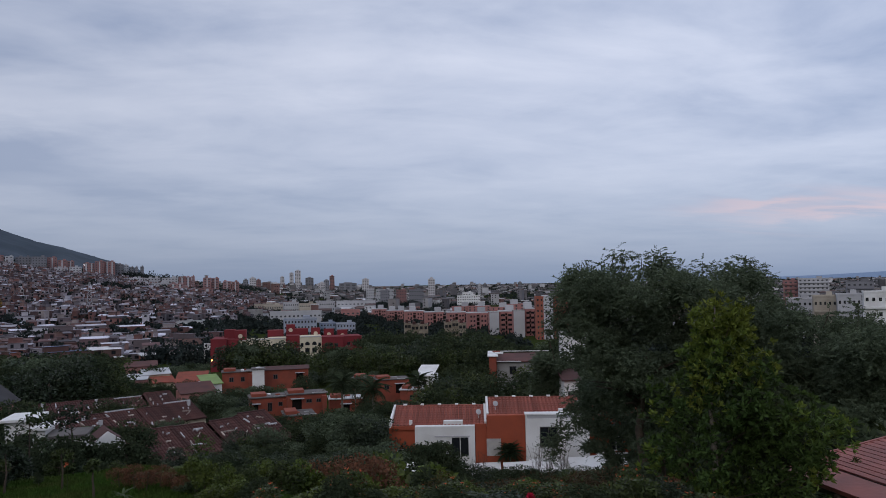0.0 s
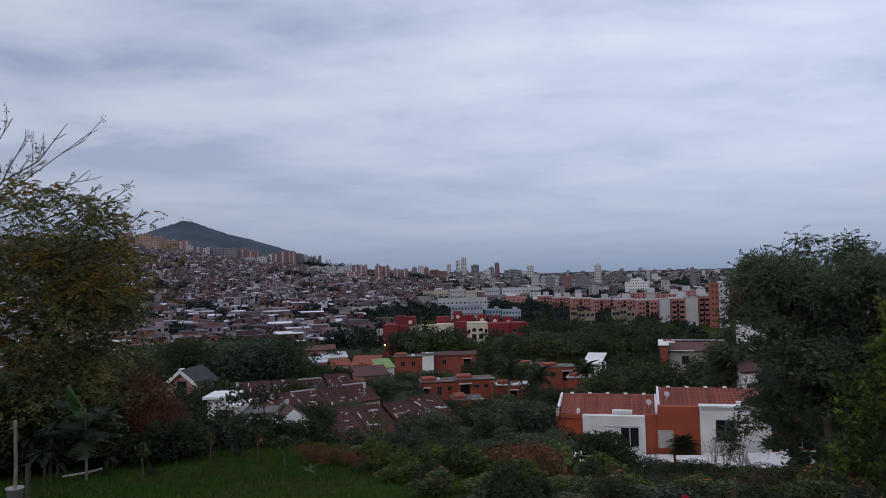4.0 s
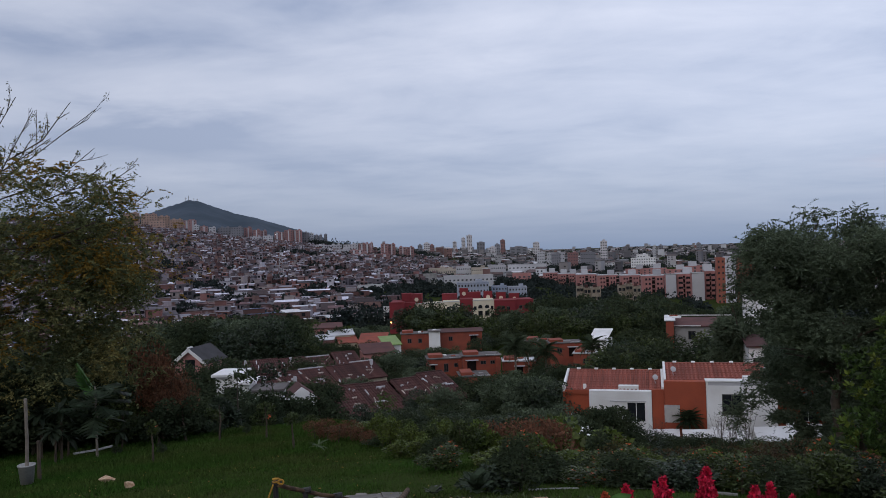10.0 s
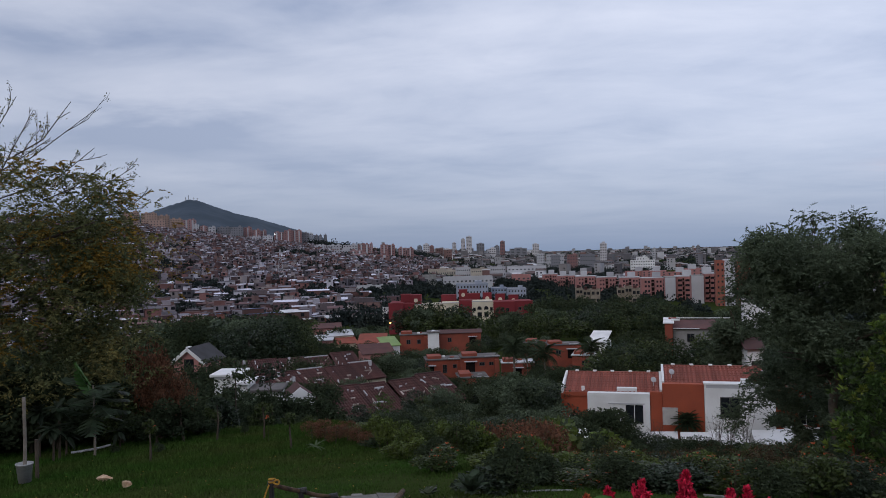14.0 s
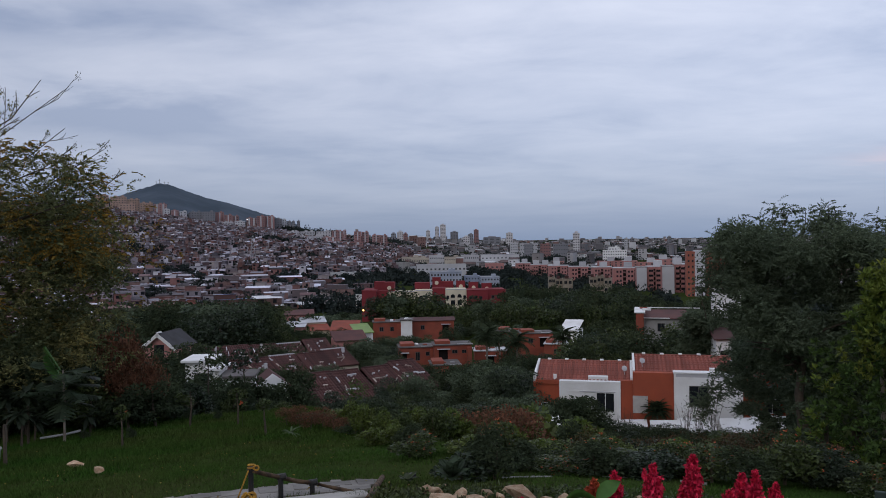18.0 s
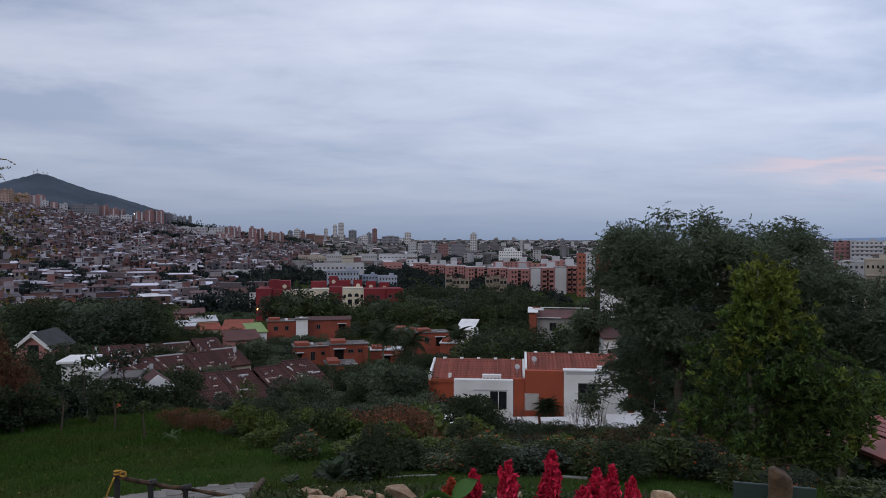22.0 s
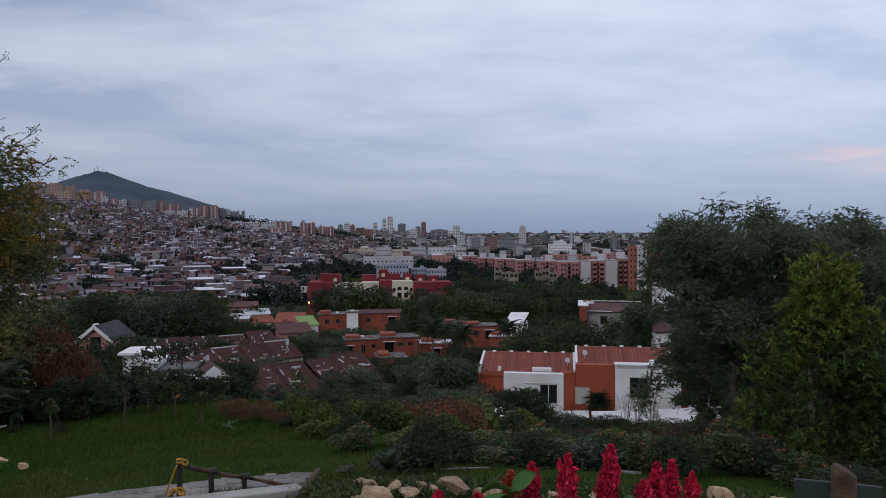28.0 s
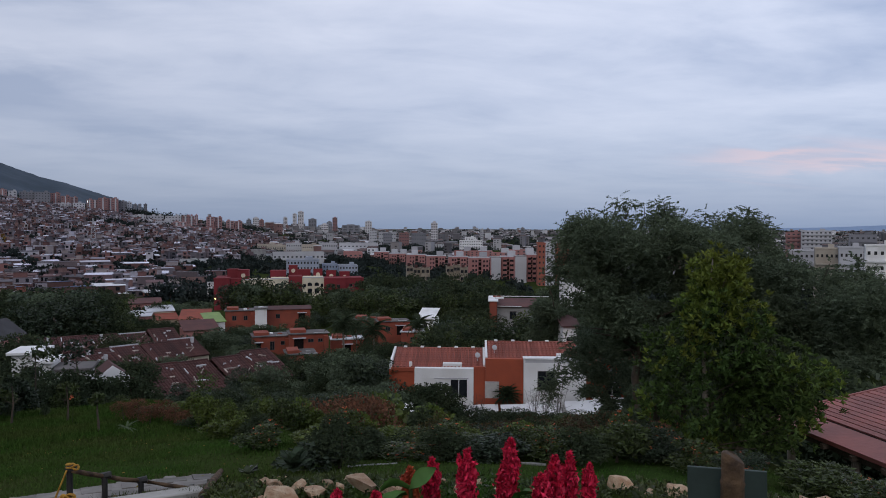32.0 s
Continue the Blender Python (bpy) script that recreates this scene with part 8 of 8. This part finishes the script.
# ---- crimson plumes close to the camera ----
def plume_plant(az, d, top_tan, length, width, seed, label, material=None):
    rng = np.random.default_rng(seed)
    x, y, _ = polar(az, d) + EYE
    gz = ground_z(x, y)
    top = d * top_tan + EYE.z
    ob = thing("plume_flower", label, "flower", Matrix.Translation((x, y, gz)), "crimson plume flowers")
    h = top - gz
    part("stalk", tube(bmesh.new(), [(0, 0, -0.05), (0.015, 0.01, h * 0.5), (0, 0, h - 0.02)], [0.009, 0.007, 0.004], 6), LEAF_MID, ob, smooth=True)
    n = 1500
    f = rng.uniform(0, 1, n) ** 0.85
    lump = 1 + 0.25 * np.sin(f * 17 + seed)
    rad = width * 0.5 * (np.sin(np.pi * np.clip(0.12 + 0.80 * (1 - f), 0, 1)) ** 0.8) * lump * np.where(f > 0.75, (1 - f) * 2.2 + 0.45, 1.0)
    a = rng.uniform(0, 2 * np.pi, n)
    p = np.stack([rad * np.cos(a) * rng.uniform(0.6, 1, n), rad * np.sin(a) * rng.uniform(0.6, 1, n), h - length * (1 - f)], -1)
    out = np.stack([np.cos(a) * 0.7, np.sin(a) * 0.7, np.full(n, 0.75)], -1)
    # side spikes that stand up and out of the main spike
    for k in range(11):
        q = slice(k * 62, k * 62 + 62)
        g, t = rng.uniform(0.02, 0.72), k * 2.4 + rng.uniform(-0.4, 0.4)
        u = rng.uniform(0, 1, 62)
        long = length * rng.uniform(0.16, 0.30)
        r0 = width * 0.24 + u * width * rng.uniform(0.22, 0.42)
        thin = 0.0085 * (1.05 - u)
        p[q] = np.stack([r0 * math.cos(t) + rng.normal(0, 1, 62) * thin, r0 * math.sin(t) + rng.normal(0, 1, 62) * thin, h - length * (1 - g) + u * long], -1)
    part("plume", leaf_mesh("plume", p, out, 0.0175, material or PLUME, rng, 0.42, -0.25, 0.6), None, ob)
    for k in range(5):
        t = rng.uniform(0, 6.28)
        lf = bmesh.new()
        ln, wd = rng.uniform(0.10, 0.15), 0.05
        spine = [Vector((ln * q, 0, 0.05 * math.sin(q * 2.4))) for q in (0, 0.3, 0.6, 0.85, 1.0)]
        half = (0.004, wd * 0.8, wd, wd * 0.55, 0.002)
        L = [lf.verts.new(s + Vector((0, w * 0.5, 0.012))) for s, w in zip(spine, half)]
        C = [lf.verts.new(s) for s in spine]
        R = [lf.verts.new(s + Vector((0, -w * 0.5, 0.012))) for s, w in zip(spine, half)]
        for i in range(4):
            lf.faces.new((L[i], C[i], C[i + 1], L[i + 1])), lf.faces.new((C[i], R[i], R[i + 1], C[i + 1]))
        part("leaf", lf, BROADLEAF, ob, m=pose(0, 0, h - length - rng.uniform(0.02, 0.3), 0, -rng.uniform(5, 40), math.degrees(t)), smooth=True)
    return ob


def plumes():
    d = 1.9
    for az, tan_top, ln, wd, lab in ((8.9, -0.3115, 0.17, 0.058, "crimson plume flower beside a green leaf"), (11.65, -0.2995, 0.20, 0.064, "crimson plume flower on a tall stalk"), (14.95, -0.2838, 0.16, 0.052, "tallest crimson plume flower of the bed"), (14.4, -0.318, 0.16, 0.05, "small crimson plume flower below a taller one"),
                                     (18.25, -0.3045, 0.19, 0.055, "crimson plume flower in a close group"), (19.4, -0.2975, 0.20, 0.052, "crimson plume flower standing in a group"), (20.85, -0.312, 0.17, 0.047, "short crimson plume flower in a group"), (1.7, -0.352, 0.10, 0.05, "low crimson plume flower among leaves"), (17.3, -0.33, 0.12, 0.045, "low crimson plume flower in a group"), (4.6, -0.357, 0.08, 0.03, "small crimson bud among leaves")):
        plume_plant(az, d + 0.15 * math.sin(az), tan_top, ln, wd * 0.62, int(az * 10), lab)
    plume_plant(7.25, 1.9, -0.3245, 0.11, 0.032, 999, "orange flower bud between broad green leaves", BUD)
    # two broad leaves beside the bud
    ob = thing("broad_leaf_plant", "plant with two broad fresh green leaves", "plant", Matrix.Translation(polar(7.3, 1.85, ground_z(*polar(7.3, 1.85).xy)) + Vector((0.04, -0.09, 0))))
    part("stalk", tube(bmesh.new(), [(0, 0, -0.05), (0.01, 0, 0.55), (0, 0, 1.09)], [0.008, 0.007, 0.005], 6), LEAF_MID, ob)
    for ang_z, tilt, ln in ((170, 12, 0.075), (15, -28, 0.08)):
        lf = bmesh.new()
        spine = [Vector((ln * q, 0, 0.02 * math.sin(q * 2.6))) for q in (0, 0.2, 0.4, 0.6, 0.8, 1.0)]
        half = (0.004, 0.030, 0.042, 0.039, 0.024, 0.002)
        L = [lf.verts.new(s + Vector((0, w * 0.5, 0.012))) for s, w in zip(spine, half)]
        C = [lf.verts.new(s) for s in spine]
        R = [lf.verts.new(s + Vector((0, -w * 0.5, 0.012))) for s, w in zip(spine, half)]
        for i in range(5):
            lf.faces.new((L[i], C[i], C[i + 1], L[i + 1])), lf.faces.new((C[i], R[i], R[i + 1], C[i + 1]))
        part("leaf", lf, BROADLEAF, ob, "broad fresh green leaf", m=pose(0, 0, 1.085, 40, tilt, ang_z), smooth=True)


plumes()


def sign_post():
    d = 3.3
    x, y, _ = polar(30.9, d) + EYE
    gz = ground_z(x, y)
    top = -0.2777 * d + EYE.z
    ob = thing("bamboo_post", "weathered bamboo post cut at a slant", "post", Matrix.Translation((EYE.x, EYE.y, 0)) @ at_polar(30.9, d, gz, 0))
    h = top - gz
    bm = bmesh.new()
    r = 0.047
    pts = [(0, 0, -0.2), (0, 0, h * 0.5), (0, 0, h - 0.150), (0, 0, h - 0.135), (0, 0, h - 0.125), (0, 0, h - 0.05), (0, 0, h - 0.012)]
    tube(bm, pts, [r * 1.02, r, r, r * 1.08, r * 0.98, r * 0.97, r * 0.95], 14)
    for v in bm.verts:
        if v.co.z > h - 0.06:
            v.co.z -= max(0, v.co.x + 0.01) * 0.75
    part("stem", bm, BAMBOO, ob, smooth=True)
    sg = thing("board", "dark green board standing behind a bamboo post", "sign board", Matrix.Translation((EYE.x, EYE.y, 0)) @ at_polar(30.6, d + 0.12, gz, 4))
    part("panel", boxes((-0.15, 0.17, -0.008, 0.008, 0.18, h - 0.115), bevel=0.003), SIGN, sg, m=pose(0, 0, 0, 0, -1.2, 0))
    for xx in (-0.12, 0.14):
        part("leg", boxes((xx - 0.015, xx + 0.015, 0.009, 0.035, -0.1, h - 0.2)), BARK, sg)


sign_post()


# ---- tiled pavilion roof at the edge of the garden ----
def pavilion():
    """The eave runs away from the garden; the roof climbs to the side in long ribs."""
    ob = thing("pavilion", "open pavilion with a faded red ribbed roof", "pavilion", Matrix())
    e0, e1 = Vector((6.555, 9.87, -2.79)), Vector((6.57, 5.9, -2.76))
    u = (e1 - e0).normalized()
    up = Vector((math.cos(radians(10)), 0, math.sin(radians(10))))
    nrm = Vector((-math.sin(radians(10)), 0, math.cos(radians(10))))
    ln, top = (e1 - e0).length, 3.4

    def p(q, t, h=0.0):
        return e0 + u * q + up * t + nrm * h

    roof = part("roof", slab(bmesh.new(), (p(0, 0), p(ln, 0), p(ln, top), p(0, top)), 0.05), ROOF_PINK, ob)
    part("apron", slab(bmesh.new(), (p(-0.02, -0.02, 0.02), p(ln, -0.02, 0.02), p(ln, 0.44, 0.02), p(-0.02, 0.44, 0.02)), 0.018), ROOF_PINK, roof, "smooth eave sheet")
    t = 0.46
    while t < top - 0.1:
        part("roof_rib", slab(bmesh.new(), (p(0, t + 0.03, 0.028), p(ln, t + 0.03, 0.028), p(ln, t + 0.114, 0.034), p(0, t + 0.114, 0.034)), 0.03), ROOF_PINK, roof)
        # Dark strip painted in for the shadow gap between ribs.
        part("gap_strip", slab(bmesh.new(), (p(0, t, 0.006), p(ln, t, 0.006), p(ln, t + 0.03, 0.006), p(0, t + 0.03, 0.006)), 0.005), SHADE_BLACK, roof)
        t += 0.115
    part("verge", slab(bmesh.new(), (p(-0.05, 0, 0.04), p(-0.004, 0, 0.04), p(-0.004, top, 0.04), p(-0.05, top, 0.04)), 0.1), ROOF_PINK, ob)
    back = p(0, top), p(ln, top)
    down = Vector((2.6, 0, -0.5))
    part("back_roof", slab(bmesh.new(), (back[0], back[1], back[1] + down, back[0] + down), 0.05), ROOF_PINK, ob)
    for k in range(8):
        q = 0.12 + (ln - 0.24) * k / 7
        part("rafter", tube(bmesh.new(), [p(q, -0.03, -0.1), p(q, 1.6, -0.1)], [0.045, 0.045], 4), BARK, ob)
    part("beam", tube(bmesh.new(), [p(0.05, 0.22, -0.19), p(ln - 0.05, 0.22, -0.19)], [0.07, 0.07], 6), BARK, ob)
    for q in (0.2, 1.5, 2.8, ln - 0.1):
        c = p(q, 0.24)
        part("post", tube(bmesh.new(), [Vector((c.x, c.y, ground_z(c.x, c.y) - 0.3)), Vector((c.x, c.y, c.z - 0.16))], [0.06, 0.055], 8), BARK_PALE, ob)
    c, e = p(0.1, 2.4), p(ln - 0.1, 2.4)
    g = min(ground_z(c.x, c.y), ground_z(e.x, e.y)) - 0.5
    part("back_wall", boxes((c.x, c.x + 0.14, e.y, c.y, g, c.z - 0.06)), GREY, ob)


pavilion()


# ---- plants and small things on the lawn ----
def rosette(name, label, m, count, length, width, material, tilt0, tilt1, seed, curl=0.6):
    rng = np.random.default_rng(seed)
    ob = thing(name, label, "plant", m)
    lf = bmesh.new()
    q = (0, 0.12, 0.3, 0.55, 0.8, 0.93, 1.0)
    spine = [Vector((length * t, 0, -curl * length * t * t * 0.5)) for t in q]
    half = (width * 0.35, width * 0.75, width, width * 0.95, width * 0.66, width * 0.36, 0.004)
    L = [lf.verts.new(s + Vector((0, w * 0.5, width * 0.12))) for s, w in zip(spine, half)]
    C = [lf.verts.new(s) for s in spine]
    R = [lf.verts.new(s + Vector((0, -w * 0.5, width * 0.12))) for s, w in zip(spine, half)]
    for i in range(6):
        lf.faces.new((L[i], C[i], C[i + 1], L[i + 1])), lf.faces.new((C[i], R[i], R[i + 1], C[i + 1]))
    me = bpy.data.meshes.new("leaf")
    lf.to_mesh(me), lf.free()
    me.materials.append(material)
    for k in range(count):
        s = rng.uniform(0.75, 1.15)
        part("leaf", me, None, ob, m=pose(0, 0, 0.02, 0, -rng.uniform(tilt0, tilt1), 137.5 * k + rng.uniform(-15, 15)) @ Matrix.Diagonal((s, s, s, 1)))
    return ob


rosette("aloe", "pale spiky aloe rosette on the lawn", g_at(-13.4, 15.5, 0.14), 16, 0.22, 0.040, PALE_LEAF, 20, 75, 1, 1.4)
rosette("elephant_ear", "clump of broad blue-green leaves behind the stones", g_at(-1.4, 7.0, 0.12), 24, 0.21, 0.13, LEAF_EAR, 15, 82, 2, 0.6)
rosette("elephant_ear", "small clump of broad leaves by the stones", g_at(-4.9, 7.6, 0.03), 9, 0.13, 0.07, LEAF_MID, 15, 70, 3, 0.4)


for q, (az, d, lift, n, ln, wd) in enumerate(((-31.4, 19.5, 0.75, 22, 0.46, 0.15), (-30.6, 20.5, 0.5, 20, 0.42, 0.14), (-32.2, 21.0, 1.1, 24, 0.5, 0.16), (-31.0, 19.8, 1.2, 20, 0.42, 0.13), (-27.2, 20.8, 0.4, 14, 0.38, 0.12))):
    shrub = rosette("broad_leaved_shrub", "dark shrub with large drooping leaves beside the lawn", g_at(az, d, lift), n, ln, wd, LEAF_BLUE, -35, 55, 40 + q, 0.8)
    part("stem", tube(bmesh.new(), [(0, 0, -lift - 0.2), (0.03, 0, -lift * 0.4), (0, 0, 0.05)], [0.035, 0.03, 0.02], 6), BARK, shrub)


def papaya():
    ob = thing("papaya", "young papaya-like plant with deeply lobed leaves", "plant", g_at(-28.8, 19.5))
    rng = np.random.default_rng(17)
    h = 1.7
    part("stem", tube(bmesh.new(), [(0, 0, -0.1), (0.02, 0, 0.8), (0, 0, h)], [0.035, 0.03, 0.02], 7), BARK_PALE, ob)
    lf = bmesh.new()
    ln = 0.8
    tube(lf, [(0, 0, 0), (ln * 0.5, 0, 0.06), (ln, 0, -0.06)], [0.012, 0.01, 0.004], 4)
    for i in range(6):
        t = 0.18 + 0.72 * i / 5
        w = ln * 0.40 * math.sin(math.pi * (0.18 + 0.75 * t))
        for s in (-1, 1):
            a, b = lf.verts.new((ln * t, 0, 0.05)), lf.verts.new((ln * t + 0.13, 0, 0.05))
            c, d2 = lf.verts.new((ln * t + w * 0.75, s * w, 0.0)), lf.verts.new((ln * t + w * 0.45, s * w * 0.8, 0.0))
            lf.faces.new((a, b, c, d2))
    me = bpy.data.meshes.new("leaf")
    lf.to_mesh(me), lf.free()
    me.materials.append(LEAF_BLUE)
    young = me.copy()
    young.materials.clear()
    young.materials.append(BROADLEAF)
    for k in range(18):
        part("leaf", young if k in (4, 9) else me, None, ob, m=pose(0, 0, h - 0.045 * k, 0, (-62 if k in (4, 9) else rng.uniform(-20, 30)), 137.5 * k))


papaya()


def bucket_and_stick():
    m = g_at(-33.15, 16.6)
    ob = thing("bucket", "grey plastic bucket holding a tall stick on the lawn", "bucket", m)
    bm = bmesh.new()
    n = 18
    prof = ((0.115, 0.0), (0.15, 0.34), (0.162, 0.345), (0.162, 0.37), (0.145, 0.37), (0.112, 0.03))
    rings = [[bm.verts.new((r * math.cos(2 * math.pi * k / n), r * math.sin(2 * math.pi * k / n), z)) for k in range(n)] for r, z in prof]
    for i in range(len(rings) - 1):
        for k in range(n):
            bm.faces.new((rings[i][k], rings[i][(k + 1) % n], rings[i + 1][(k + 1) % n], rings[i + 1][k]))
    bm.faces.new(rings[0][::-1]), bm.faces.new(rings[-1])
    part("pail", bm, BUCKET, ob, smooth=True)
    part("soil", tube(bmesh.new(), [(0, 0, 0.2), (0, 0, 0.31)], [0.128, 0.135], 14), GROUND, ob)
    st = thing("stick", "pale upright wooden stick planted in a bucket", "stick", m)
    part("shaft", tube(bmesh.new(), [(0.0, 0, 0.1), (0.02, 0, 0.8), (0.015, 0, 1.65)], [0.036, 0.033, 0.031], 9), BARK_PALE, st)
    s2 = thing("stake", "short dark wooden stake beside a bucket", "stake", g_at(-32.4, 17.2))
    part("shaft", tube(bmesh.new(), [(0, 0, -0.1), (0, 0, 0.75)], [0.04, 0.035], 7), BARK, s2)
    pipe = thing("pipe", "white plastic pipe lying at the lawn's edge", "pipe", g_at(-29.0, 20.6, 0.05))
    part("tube", tube(bmesh.new(), [(-0.45, 0, 0), (0.1, 0.1, 0.0), (0.45, 0.15, 0.04)], [0.03, 0.03, 0.03], 8), GREY_WALL, pipe)
    lamp = thing("garden_spotlight", "small black garden spotlight on the grass", "lamp", g_at(-4.5, 8.0))
    part("head", tube(bmesh.new(), [(0, 0, 0.04), (0, 0, 0.06), (0, 0, 0.085)], [0.035, 0.048, 0.046], 12), BLACK, lamp)
    part("spike", tube(bmesh.new(), [(0, 0, -0.1), (0, 0, 0.06)], [0.012, 0.015], 6), BLACK, lamp)


bucket_and_stick()


def saplings():
    rng = np.random.default_rng(23)
    for az, d, h, mt in ((-20.6, 20.0, 1.15, LEAF_BLUE), (-17.2, 19.5, 1.0, LEAF_MID), (-25.2, 17.5, 0.9, LEAF_MID), (-15.2, 17.0, 0.9, LEAF_MID), (-8.3, 52.0, 6.0, LEAF_LIME), (-16.6, 26, 2.9, LEAF_BLUE), (-19.0, 27, 3.0, LEAF_MID)):
        tree("sapling", "thin sapling with a few leaves at the lawn's edge" if d < 25 else "slim garden tree with a small crown", g_at(az, d), int(-az * 10), h, h * 0.24, h * 0.42, 0.08 * (1 + h / 4), 260, mt, "garden saplings", trunk_r=0.018 * (1 + h / 3), count=7, limbs=4)
    for az, d in ((-16.9, 18.8), (-24.9, 18.6)):
        ob = thing("red_flower", "single red garden flower on a thin stem", "flower", g_at(az, d), "red lawn flowers")
        part("stem", tube(bmesh.new(), [(0, 0, -0.05), (0.02, 0, 0.35), (0, 0, 0.62)], [0.012, 0.009, 0.006], 5), LEAF_MID, ob)
        q = rng.normal(0, 0.03, (16, 3)) * 0.6 + (0, 0, 0.6)
        part("petals", leaf_mesh("petals", q, rng.normal(0, 1, (16, 3)), 0.05, BLOSSOM, rng, 0.7, -0.3, 0.5), None, ob)


saplings()
